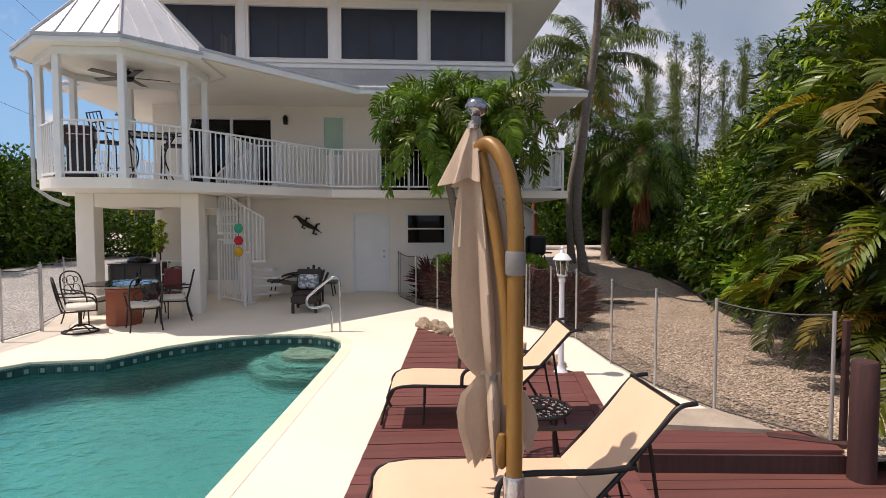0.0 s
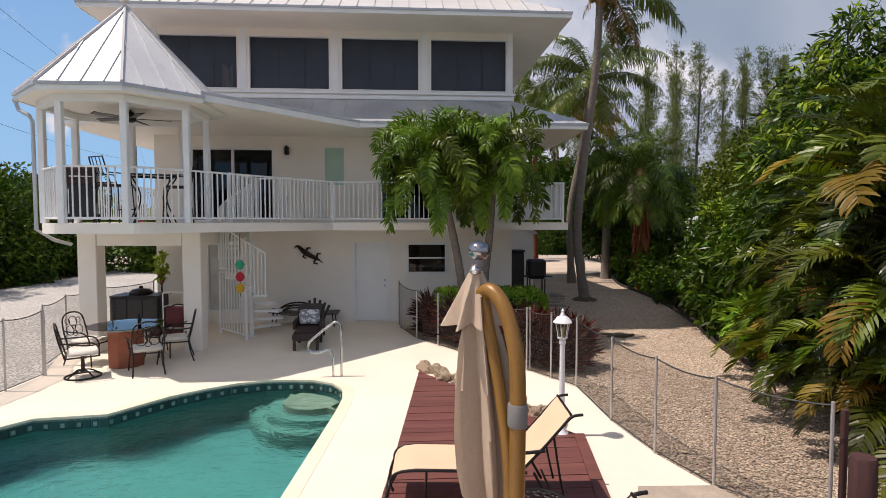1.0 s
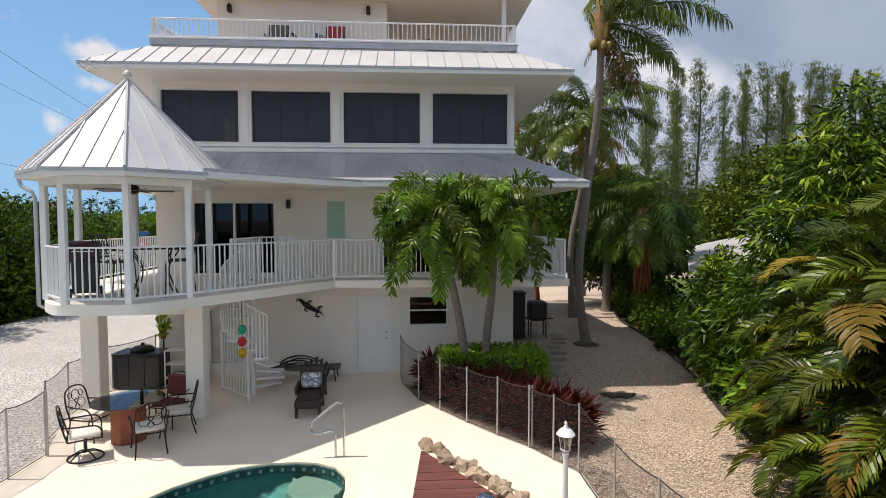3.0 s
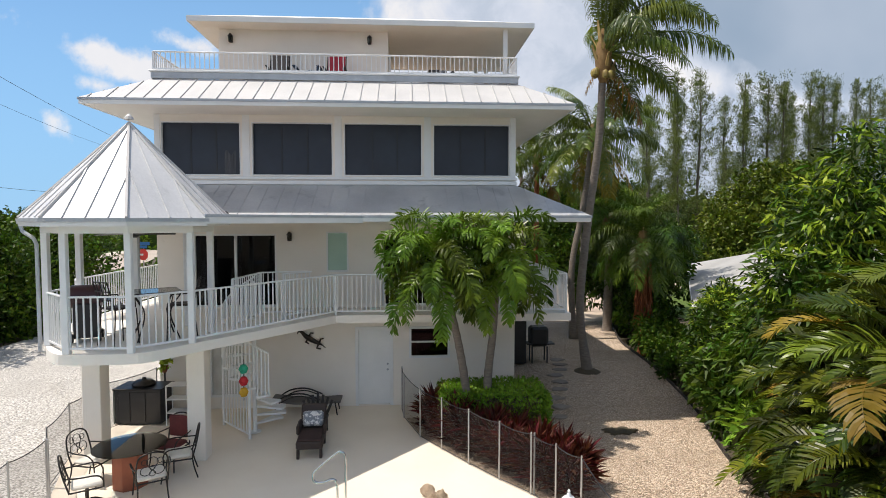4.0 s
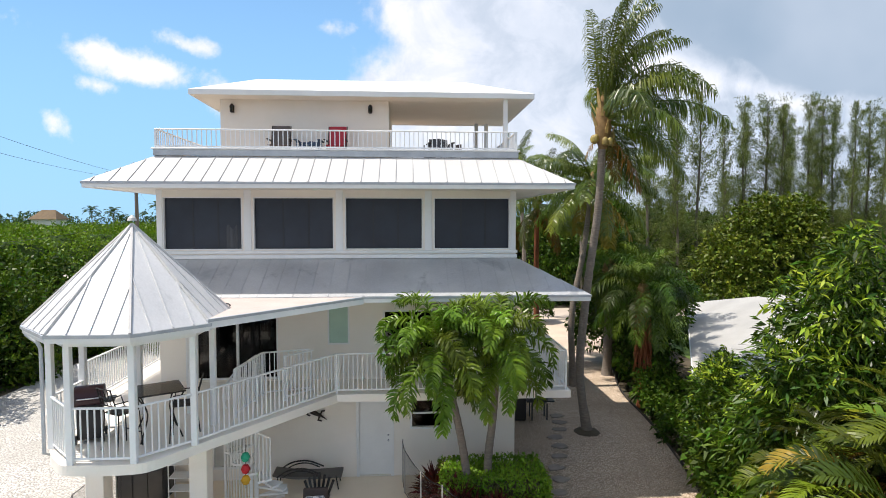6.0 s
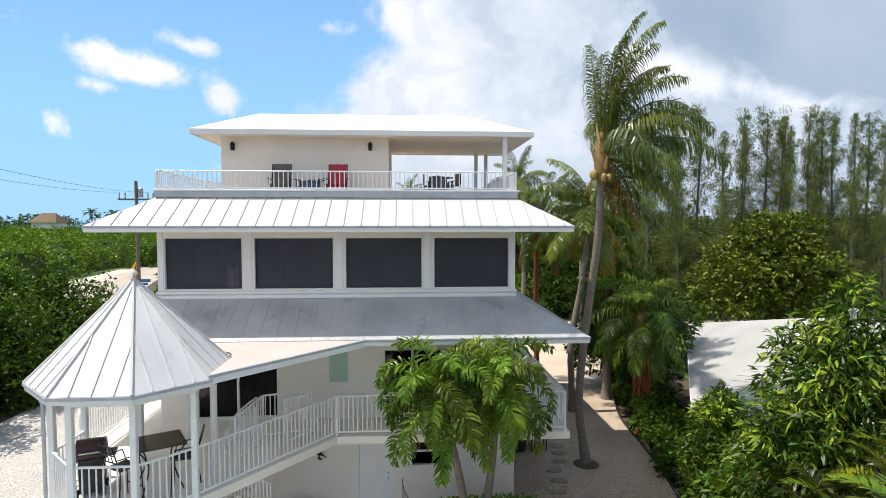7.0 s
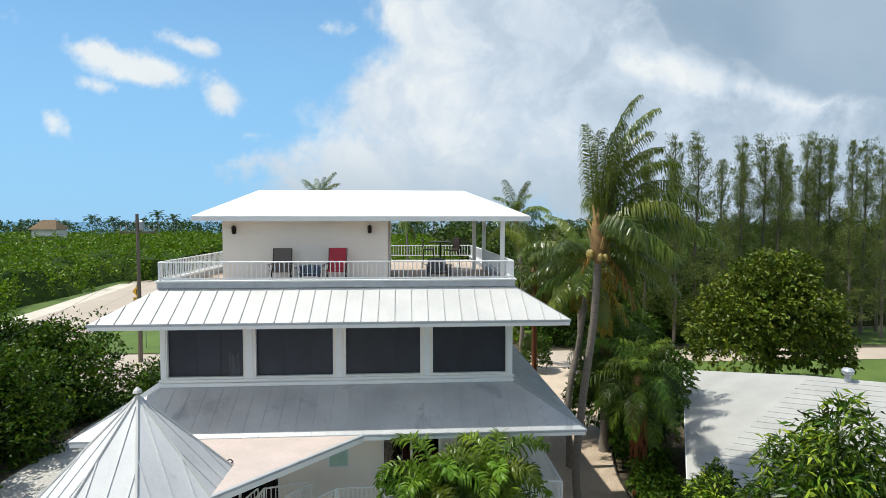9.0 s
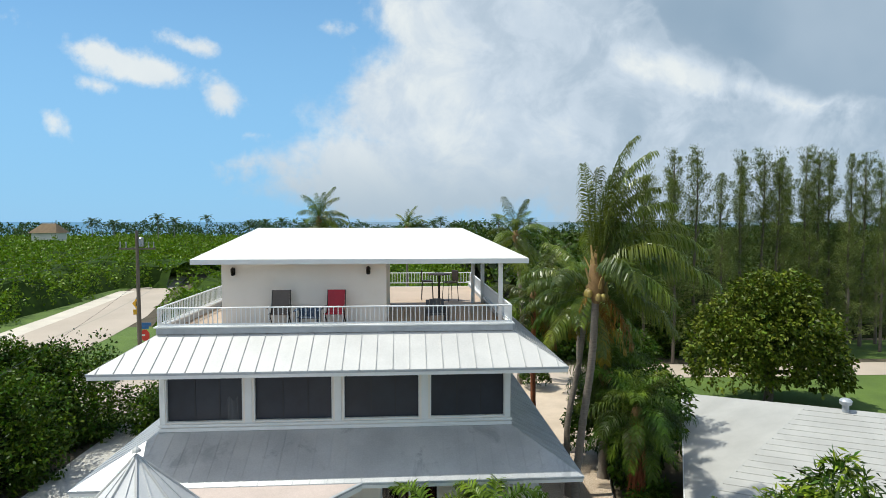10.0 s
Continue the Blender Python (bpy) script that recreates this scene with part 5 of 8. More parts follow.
BOOT = material("pale_leaf_base", (0.52, 0.36, 0.13), (0.36, 0.22, 0.08), rough=0.75, scale=6, bump=0.3)
HUSK = material("yellow_green_husk", (0.38, 0.31, 0.07), (0.22, 0.15, 0.05), rough=0.5, scale=5)
leaning_coconut()
whole("root_mound", Geo().lathe([(0.42, 0), (0.34, 0.05), (0.2, 0.1), (0.0, 0.12)], 12, (5.66, 17.2, 0.2)), SOIL, "dark soil mound round the palm's foot", "soil")
palm("coconut_palm", "coconut palm with a thin trunk and drooping crown", [(6.7, 22.1, 0.2), (6.6, 22.1, 3), (7.1, 22.3, 5.5), (7.5, 22.5, 8.3)], 0.13, 0.10, COCO[1:], 30, 5, wind=0.0, scale=(0.85, 1.0), dead=COCO_DEAD)
palm("coconut_palm", "coconut palm with yellowing lower leaves behind the house", [(6.3, 26.5, 0), (6.2, 26.5, 3), (6.15, 26.3, 7.6)], 0.14, 0.11, COCO, 24, 7, wind=0.1, scale=(0.8, 1.0), dead=COCO_DEAD, bark=BARK_RED)
palm("coconut_palm", "distant coconut palm behind the house", [(8.0, 38.5, 0), (8.1, 38.4, 5), (7.6, 38.2, 10.3)], 0.16, 0.12, COCO, 22, 8, wind=0.2, scale=(0.7, 0.95))
palm("coconut_palm", "distant coconut palm behind the house", [(-6.6, 46, 0), (-6.7, 46, 5), (-6.8, 46, 11.3)], 0.16, 0.12, COCO, 22, 11, wind=0.2, scale=(0.7, 0.9))
palm("coconut_palm", "distant coconut palm behind the house", [(0.3, 62, 0), (0.3, 62, 5), (0.2, 62, 10.4)], 0.16, 0.12, COCO, 20, 12, wind=0.2, scale=(0.7, 0.9))
palm("coconut_palm", "coconut palm behind the sun deck", [(9.6, 30, 0), (9.5, 30, 4), (9.4, 29.8, 8.0)], 0.14, 0.11, COCO, 22, 13, wind=0.1, scale=(0.75, 0.95))
palm("queen_palm", "shaggy queen palm with a red-brown booted trunk", [(8.6, 20.0, 0), (8.62, 20.0, 2), (8.6, 20.0, 4.2)], 0.17, 0.13, QUEEN[:6], 40, 15, scale=(0.7, 0.95), bark=BARK_RED, flare=1.1, frayed=1.5)
palm("queen_palm", "shaggy queen palm among the border trees", [(8.6, 23.6, 0), (8.6, 23.5, 2), (8.6, 23.4, 4.8)], 0.2, 0.17, QUEEN, 32, 16, scale=(0.75, 1.0))

# two slim palms in the hedge bed
SHAFT = material("pale_crownshaft", (0.24, 0.30, 0.10), (0.18, 0.22, 0.08), rough=0.5, bump=0.05)
for k, (pts, n) in enumerate((([(1.52, 12.75, 0), (1.36, 12.7, 1.4), (1.1, 12.6, 2.7), (0.72, 12.45, 4.05)], 27), ([(1.9, 12.9, 0), (1.93, 12.9, 1.3), (2.03, 12.8, 2.4), (2.12, 12.7, 4.0)], 30))):
    palm("adonidia_palm", "slim multi-stem palm with arching bright green leaves", pts, 0.105, 0.075, XMAS, n, 60 + k, scale=(0.85, 1.12), shaft=SHAFT, fibre=False, group="palms in the hedge bed", flare=1.3)


def areca(at, count, height, seed, label, aim=None):
    rng = random.Random(seed)
    t = thing("areca_palm_clump", label, "palm clump", at, group="areca palms at the border")
    for i in range(10):
        a, r = i * 36 + rng.uniform(-10, 10), rng.uniform(0.1, 0.5)
        lean = Vector((math.cos(radians(a)), math.sin(radians(a)), 0))
        h = rng.uniform(0.45, 0.8) * height
        part("cane", Geo().tube([lean * r, lean * (r + 0.15) + Vector((0, 0, h * 0.5)), lean * (r + 0.4) + Vector((0, 0, h))], [0.04, 0.035, 0.028], 6), SHAFT, t)
    # Dark leaf filler blocks light and makes the clump's gaps read as shade.
    part("shade_leaves", crown_mesh("shade_leaves", [(0, 0, height * 0.22, 0.75, 0.75, height * 0.24), (0, 0, height * 0.5, 0.7, 0.7, height * 0.28)], 2400, 0.34, 0.07, L_INNER_SHADE, seed + 500, inner=0.6), None, t, "dark brown leaves added for the shade inside the clump")
    for i in range(count):
        h = height * (0.10 + 0.80 * rng.random() ** 0.8)
        a = i * 137.5 + rng.uniform(-25, 25)
        out = 0.10 + 0.65 * rng.random() * (1.1 - 0.6 * (h / height) ** 2)
        p = Vector((out * math.cos(radians(a)), out * math.sin(radians(a)), h * 0.80))
        k = max(0, min(5, int((1 - h / height) * 6 + rng.uniform(-1.2, 1.4))))
        me = rng.choice(ARECA_DEAD) if rng.random() < 0.055 else ARECA[k]
        place_frond(t, me, p, a, rng.uniform(-8, 8), rng.uniform(0.6, 0.95), rng.uniform(-18, 18))
    return t


for k, (x, y, n, h) in enumerate(((6.0, 6.0, 105, 4.4), (6.6, 7.2, 105, 4.4), (7.2, 8.5, 100, 3.9), (7.8, 9.8, 80, 3.2), (6.9, 6.4, 105, 5.4), (6.0, 4.7, 85, 4.0), (8.0, 7.9, 95, 5.0))):
    areca((x, y, 0), n, h, 70 + k, "dense areca palm clump with yellow-green and some orange leaves")
# one large orange leaf hanging towards the yard
hang = thing("dying_palm_leaf", "large orange dying areca leaf over the gravel", "palm leaf", (5.75, 6.1, 2.75))
place_frond(hang, ARECA_DEAD[0], (0, 0, 0), 215, 0, 1.1, 25)


def tree(name, label, at, trunk_h, r, blobs, n, length, width, mat, seed, category="tree", group="", limbs=5, young=None, **more):
    """A tapered trunk, forking limbs and a leafy crown."""
    t = thing(name, label, category, at, group=group)
    rng = random.Random(seed)
    part("trunk", trunk_geo([(0, 0, -0.05), (rng.uniform(-0.1, 0.1), rng.uniform(-0.1, 0.1), trunk_h * 0.5), (0, 0, trunk_h)], r, r * 0.6, 10, 8, 1.4, 0.02), WOODBARK, t, smooth=True)
    for i in range(min(limbs, len(blobs))):
        c = Vector(blobs[i][:3])
        part("limb", Geo().tube([Vector((0, 0, trunk_h * 0.85)), Vector((c.x * 0.4, c.y * 0.4, (trunk_h + c.z) / 2 * 0.95)), c], [r * 0.5, r * 0.32, r * 0.1], 6), WOODBARK, t)
    part("crown", crown_mesh("crown", blobs, n, length, width, mat, seed, **more), None, t)
    if young:
        part("young_leaves", crown_mesh("young_leaves", [(b[0], b[1], b[2] + b[5] * 0.55, b[3] * 0.8, b[4] * 0.8, b[5] * 0.55) for b in blobs], young, length, width, L_YOUNG, seed + 1, **{**more, "inner": 0.0}), None, t, "yellow-green young leaf tufts")
    return t


# fruit tree and shrubs of the border
tree("mango_tree", "leafy mango tree with bright new leaf tufts", (8.5, 10.6, 0), 2.0, 0.14, [(0, 0, 4.2, 1.5, 1.5, 1.5), (-0.9, -0.3, 3.0, 1.2, 1.2, 1.3), (0.9, 0.2, 3.4, 1.3, 1.3, 1.5), (0.15, -0.2, 5.6, 0.75, 0.75, 0.95), (-0.5, 0.8, 2.0, 1.4, 1.3, 1.3)], 15000, 0.23, 0.052, L_MANGO, 101, young=1700, droop=0.6, inner=0.4)
tree("mango_tree", "leafy mango tree behind the palm clump", (10.6, 9.2, 0), 2.0, 0.15, [(0, 0, 3.6, 1.7, 1.7, 1.6), (-0.6, 0.4, 5.0, 0.9, 0.9, 1.0), (1.2, 0, 4.0, 1.4, 1.4, 1.4), (0.3, 0.5, 2.0, 1.9, 1.6, 1.4)], 13000, 0.23, 0.052, L_MANGO, 103, young=1700, droop=0.6, inner=0.4)
SHRUBS = [crown_mesh("foliage", [(0, 0, 0.55, 0.75, 0.75, 0.6), (0.3, 0.2, 0.95, 0.5, 0.5, 0.5), (-0.35, 0.1, 0.8, 0.5, 0.5, 0.5)], 1800, ln, wd, m, 110 + i, droop=0.2) for i, (ln, wd, m) in enumerate(((0.2, 0.08, L_MANGO), (0.17, 0.09, L_DARK), (0.30, 0.10, L_HEDGE), (0.22, 0.075, L_DARK)))]
rs = random.Random(5)


def shrub(at, scale, mesh, label, squash=1.0):
    ob = thing("shrub", label, "shrub", at, rs.uniform(0, 360), group="border shrubs")
    f = part("foliage", mesh, None, ob)
    f.matrix_basis = Matrix.Diagonal((scale, scale, scale * squash, 1))
    part("stem", Geo().tube([(0, 0, -0.02), (0.02, 0, 0.3 * scale), (0.05, 0.05, 0.7 * scale)], [0.03, 0.025, 0.015], 6), WOODBARK, ob)


for y0, x0, s, q in ((10.6, 7.4, 1.0, 0.9), (11.6, 7.6, 1.1, 1.0), (12.6, 7.95, 1.2, 1.1), (13.6, 8.2, 0.95, 1.0), (14.5, 8.5, 1.1, 1.0), (15.5, 8.6, 0.9, 1.0), (16.4, 8.3, 0.8, 1.0), (17.5, 8.4, 0.8, 1.0), (18.6, 8.7, 0.9, 1.1), (19.6, 9.0, 1.0, 1.2), (22.4, 9.6, 1.2, 1.3), (24.0, 10.2, 1.3, 1.4), (26.0, 11.0, 1.4, 1.4),
                     (11.4, 8.9, 1.3, 1.1), (13.2, 9.4, 1.2, 1.0), (9.6, 8.6, 1.4, 1.2), (8.6, 8.9, 1.5, 1.3), (12.2, 10.6, 1.2, 1.0)):
    shrub((x0 + rs.uniform(-0.15, 0.15), y0, 0.0), s, rs.choice(SHRUBS), rs.choice(("glossy green shrub along the gravel edge",)), q)
for x, y, h, s in ((9.3, 25.6, 4.4, 131), (10.6, 23.2, 4.8, 132), (12.6, 30.5, 5.0, 134), (11.0, 28.0, 4.6, 135)):
    tree("broadleaf_tree", "dense dark green tree behind the border", (x, y, 0), h * 0.4, 0.12, [(0, 0, h * 0.55, 1.5, 1.5, h * 0.38), (0.7, 0.4, h * 0.75, 1.0, 1.0, h * 0.25), (-0.6, -0.4, h * 0.4, 1.2, 1.2, h * 0.3)], 4500, 0.24, 0.1, L_DARK, s, group="border trees")

for x, y, h, k in ((7.95, 13.9, 3.3, 181), (8.6, 12.7, 3.1, 182), (8.7, 15.3, 3.0, 183)):
    tree("fruit_shrub", "tall leafy fruit shrub beside the gravel yard", (x, y, 0), h * 0.35, 0.06, [(0, 0, h * 0.55, 0.75, 0.75, h * 0.36), (0.35, 0.3, h * 0.75, 0.55, 0.55, h * 0.24), (-0.2, -0.2, h * 0.35, 0.75, 0.75, h * 0.28)], 5200, 0.17, 0.055, L_MANGO, k, category="shrub", group="fruit shrubs", young=350, inner=0.4)

tree("round_shrub", "rounded dark green shrub beside the sandy drive", (8.8, 37.4, 0), 0.9, 0.09, [(0, 0, 1.35, 1.0, 1.0, 1.25), (0.1, 0, 0.9, 1.05, 1.0, 0.9)], 5000, 0.13, 0.07, L_DARK, 137, category="shrub", lumps=0.1)

# sea grape: one large rounded tree beyond the neighbour's roof
tree("sea_grape_tree", "large rounded sea grape tree with leathery leaves", (22.0, 32.6, 0), 2.5, 0.3, [(0, 0, 4.6, 3.6, 3.4, 3.4), (1.8, 0.4, 3.2, 3.2, 3.0, 2.8), (-2.3, 0.2, 3.0, 2.8, 2.6, 2.6), (0.6, -0.5, 6.8, 1.9, 1.8, 1.4), (3.6, 0.2, 2.0, 1.6, 1.6, 1.8)], 30000, 0.24, 0.16, L_GRAPE, 140)

# casuarinas: tall feathery trees, plumes of fine needles on ascending branches
def casuarina_crown(seed):
    rng = np.random.default_rng(seed)
    nb, per = 42, 255
    zb = 0.17 + 0.80 * (np.arange(nb) + rng.random(nb)) / nb
    zb += 0.03 * np.sin(9 * zb + rng.uniform(0, 6.3))
    reach = (0.15 * np.maximum(1 - zb, 0) ** 0.62 + 0.004) * rng.uniform(0.12, 1.0, nb) ** 1.2
    turn = np.arange(nb) * 2.4 + rng.uniform(-0.4, 0.4, nb)
    root = np.stack([0 * zb, 0 * zb, zb - 0.05], 1)
    end = np.stack([reach * np.cos(turn), reach * np.sin(turn), zb + 0.005 + 0.075 * rng.random(nb)], 1)
    f = np.repeat(np.array([0.5, 0.78, 1.02])[None] + rng.uniform(-0.1, 0.1, (nb, 3)), per // 3, axis=1)[:, :, None]
    fat = np.repeat(rng.uniform(0.55, 1.6, (nb, 3)), per // 3, axis=1)[:, :, None] * np.array([0.0135, 0.0135, 0.0170])
    at = (root[:, None] * (1 - f) + end[:, None] * f + np.clip(rng.normal(size=(nb, per, 3)), -1.5, 1.5) * fat * (1.25 - 0.6 * zb)[:, None, None]).reshape(-1, 3)
    out = np.repeat(unit(end - root), per, axis=0)
    way = unit(out * 1.0 + rng.normal(size=at.shape) * 0.5 + np.array([0.15, 0.0, 0.0]))
    wood = Geo().tube([(0, 0, -0.01), (0.006, 0, 0.4), (-0.004, 0.003, 0.75), (0, 0, 0.98)], [0.008, 0.0058, 0.0034, 0.0012], 7)
    for p, q in zip(root[::2], end[::2]):
        wood.tube([p, (p + q) / 2 - np.array([0, 0, 0.006]), q], [0.0014, 0.0010, 0.0005], 4)
    return quads_mesh("needles", leaf_quads(at, way, 0.0160, 0.0017, rng), L_PINE), wood.mesh("trunk", WOODBARK, True)


PINES = [casuarina_crown(150 + k) for k in range(5)]
for k, (x, y, h) in enumerate(((19.3, 44.5, 14.6), (22.4, 46.0, 17.1), (24.6, 46.5, 17.4), (20.8, 47.5, 15.5), (23.4, 48.5, 15.0), (27.0, 46.8, 15.1), (28.8, 47.0, 17.2), (30.8, 47.0, 17.3), (31.8, 46.4, 16.8), (29.9, 48.6, 15.5), (33.0, 47.8, 16.6),
                               (35.0, 47.5, 17.5), (36.2, 47.6, 17.6), (34.2, 49.0, 15.5), (37.6, 48.0, 16.5), (39.2, 47.6, 16.9), (41.0, 48.2, 17.2), (43.2, 49.0, 16.6), (38.0, 50.5, 15.5), (46.0, 50.0, 17.0), (21.2, 43.2, 11.2), (25.4, 43.8, 10.6), (33.6, 45.0, 10.4), (37.2, 45.2, 11.8), (41.0, 46.0, 12.2))):
    t = thing("casuarina_tree", "tall feathery casuarina tree with a bare lower trunk", "tree", (x, y, 0), rs.uniform(0, 360), group="casuarina trees")
    needles, wood = PINES[k % 5]
    w = h * rs.uniform(0.9, 1.25) if h > 13 else 16.5
    part("trunk", wood, None, t).matrix_basis = Matrix.Diagonal((w, w, h, 1))
    part("needles", needles, None, t).matrix_basis = Matrix.Diagonal((w, w, h, 1))

# hedge bed in front of the ground-floor window
rng = np.random.default_rng(160)


def boxed(name, lo, hi, n, length, width, mat, seed, label, cat, top_only=False):
    r = np.random.default_rng(seed)
    lo, hi = np.array(lo), np.array(hi)
    p = lo + (hi - lo) * r.random((n, 3))
    face = r.integers(0, 5, n)
    for i, (ax, v) in enumerate(((0, 0), (0, 1), (1, 0), (2, 1), (2, 1))):
        p[face == i, ax] = (hi if v else lo)[ax]
    p += r.normal(size=p.shape) * length * 0.35
    d = np.zeros_like(p)
    for i, (ax, v) in enumerate(((0, -1), (0, 1), (1, -1), (2, 1), (2, 1))):
        d[face == i, ax] = v
    w = unit(d + r.normal(size=p.shape) * 0.8)
    return tagged(new(name, quads_mesh(name, leaf_quads(p, w, length, width, r), mat)), label, cat)


hedge = boxed("clipped_hedge", (0.9, 12.3, 0.25), (3.2, 13.7, 1.0), 9000, 0.085, 0.045, L_HEDGE, 161, "clipped bright green box hedge along the fence", "hedge")
# Soil-coloured box fills the hedge; gaps between leaves read as shade.
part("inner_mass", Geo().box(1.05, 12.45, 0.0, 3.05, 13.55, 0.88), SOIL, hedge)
bed = random.Random(17)
BROMELIADS = []
for k in range(4):
    r = np.random.default_rng(170 + k)
    n = 520
    a, e = r.random(n) * 6.28, r.random(n) * 1.15 + 0.2
    way = np.stack([np.cos(a) * np.cos(e), np.sin(a) * np.cos(e), np.sin(e)], 1)
    foot = way * 0.06 + np.array([0, 0, 1.0]) * (r.random((n, 1)) * 0.55)
    BROMELIADS.append(quads_mesh("leaves", leaf_quads(foot, way, 0.42, 0.06, r, fold=0.3), L_RED))
line = [(0.42, 13.0), (0.78, 12.38), (1.25, 11.62), (1.72, 10.95), (2.2, 10.28), (2.62, 9.75)]
for i in range(15):
    f = i / 14 * (len(line) - 1)
    j = min(len(line) - 2, int(f))
    x, y = [line[j][q] + (line[j + 1][q] - line[j][q]) * (f - j) for q in (0, 1)]
    for row in (0, 1):
        if row and i % 2:
            continue
        b = thing("bromeliad", "dark red strap-leaved bromeliad behind the fence", "plant", (x + 0.28 + 0.42 * row + bed.uniform(-0.06, 0.06), y + 0.12 + 0.28 * row, 0), bed.uniform(0, 360), group="red plants along the fence")
        part("leaves", BROMELIADS[(i + row) % 4], None, b).matrix_basis = Matrix.Scale(bed.uniform(0.95, 1.12), 4)


# ---- far vegetation ----
def canopy(name, label, x0, x1, y0, y1, height, step, seed, inside, leaves, leaf, mat, bush=2.2, under=1.1, core=None):
    """A field of scrub: a lumpy shade-dark core closed by many leaf tufts."""
    nx, ny = int((x1 - x0) / step), int((y1 - y0) / step)

    def top(x, y):
        return height * (0.78 + 0.30 * noise.noise((x * 0.16, y * 0.16, seed)) + 0.22 * noise.noise((x * 0.45, y * 0.45, seed + 3)))

    g, at = Geo(), {}
    for i in range(nx + 1):
        for j in range(ny + 1):
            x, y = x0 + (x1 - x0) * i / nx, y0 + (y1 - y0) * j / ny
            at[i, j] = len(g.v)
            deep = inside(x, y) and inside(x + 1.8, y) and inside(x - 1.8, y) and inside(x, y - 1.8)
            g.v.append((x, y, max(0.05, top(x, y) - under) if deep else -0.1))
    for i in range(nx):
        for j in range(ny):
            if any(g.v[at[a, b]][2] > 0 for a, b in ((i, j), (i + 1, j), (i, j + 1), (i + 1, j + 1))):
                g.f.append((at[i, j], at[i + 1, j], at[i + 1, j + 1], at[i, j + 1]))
    # The core surface is coloured dark for the shade between the tufts.
    ob = whole(name, g, core or L_SHADE, label, "scrub", kind="stuff")
    rng = np.random.default_rng(int(seed))
    # rounded bushes, each a shell of leaf tufts, packed close
    pts, out, big, per = [], [], [], 26
    while len(pts) * per < leaves:
        u = rng.random(2)
        x, y = x0 + (x1 - x0) * u[0], y0 + (y1 - y0) * u[1] ** 1.6
        if not inside(x, y) or (abs(x) > 0.85 * y + 8 and rng.random() < 0.85):
            continue
        edge = not (inside(x + 2.2, y) and inside(x - 2.2, y) and inside(x, y - 2.2))
        h = top(x, y) * rng.uniform(0.8, 1.12)
        r = bush * rng.uniform(0.5, 1.1) * (0.85 + max(0, y - 40) / 200)
        d = unit(rng.normal(size=(per, 3)))
        d[:, 2] = np.where(d[:, 2] < (-1 if edge else -0.25), -d[:, 2], d[:, 2])
        deep = h * 0.55 if edge else min(r * 0.9, h * 0.6)
        pts.append(np.array([x, y, h - deep]) + d * np.array([r, r, deep]) * rng.uniform(0.75, 1.05, (per, 1)))
        out.append(d)
        big.append(np.full((per * 5, 1), 0.8 + max(0, y - 40) / 110))
    at, d = np.concatenate(pts), np.concatenate(out)
    at[:, 2] = np.maximum(at[:, 2], 0.1)
    big = np.concatenate(big) * leaf
    at = np.repeat(at, 5, axis=0) + rng.normal(size=(len(at) * 5, 3)) * big * 0.55
    way = unit(np.repeat(d, 5, axis=0) * 0.5 + rng.normal(size=at.shape) * 0.8 + np.array([0.0, 0.0, 0.25]))
    lv_mesh = quads_mesh("leaf_tufts", leaf_quads(at, way, big, big * 0.5, rng), mat)
    lv = part("leaf_tufts", lv_mesh, None, ob)
    lv["kind"] = "stuff"
    return ob


def road_left(y):
    return -40.5 if y < 56 else -40.5 - (y - 56) * 0.115 if y < 94 else -44.9 - (y - 94) * 0.33


canopy("mangrove_scrub", "dense green mangrove scrub across the road", -170, -40, 30, 250, 5.6, 2.5, 11, lambda x, y: x < road_left(y) - 2.2 or y > 97 + 2 * math.sin(x), 46000, 0.42, L_MANGROVE, 2.4, 1.0, L_SCRUB_SHADE)
canopy("mangrove_scrub", "green scrub and bushes behind the road junction", -31, 11, 46, 250, 4.6, 2.0, 23, lambda x, y: x > (-24.5 if y < 60 else -26 - (y - 60) * 0.24) and x < 10.5 and (y > 62 or x > -13), 19000, 0.42, L_MANGROVE, 2.2, 1.0, L_SCRUB_SHADE)
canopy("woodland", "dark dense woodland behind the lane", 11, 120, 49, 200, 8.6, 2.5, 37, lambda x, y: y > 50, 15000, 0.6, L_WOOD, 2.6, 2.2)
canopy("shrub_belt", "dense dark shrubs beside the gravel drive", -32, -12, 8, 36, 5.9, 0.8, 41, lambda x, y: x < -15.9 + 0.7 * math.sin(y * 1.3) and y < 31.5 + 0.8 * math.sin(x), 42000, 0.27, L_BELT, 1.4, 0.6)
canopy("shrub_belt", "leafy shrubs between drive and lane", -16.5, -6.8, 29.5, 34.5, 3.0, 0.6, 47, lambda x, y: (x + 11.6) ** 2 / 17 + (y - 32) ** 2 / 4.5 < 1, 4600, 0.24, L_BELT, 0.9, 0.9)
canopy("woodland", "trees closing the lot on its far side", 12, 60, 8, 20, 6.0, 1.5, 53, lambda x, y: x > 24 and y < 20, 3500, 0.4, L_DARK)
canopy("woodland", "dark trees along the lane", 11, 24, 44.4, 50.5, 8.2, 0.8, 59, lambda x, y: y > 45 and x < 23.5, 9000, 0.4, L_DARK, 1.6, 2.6)

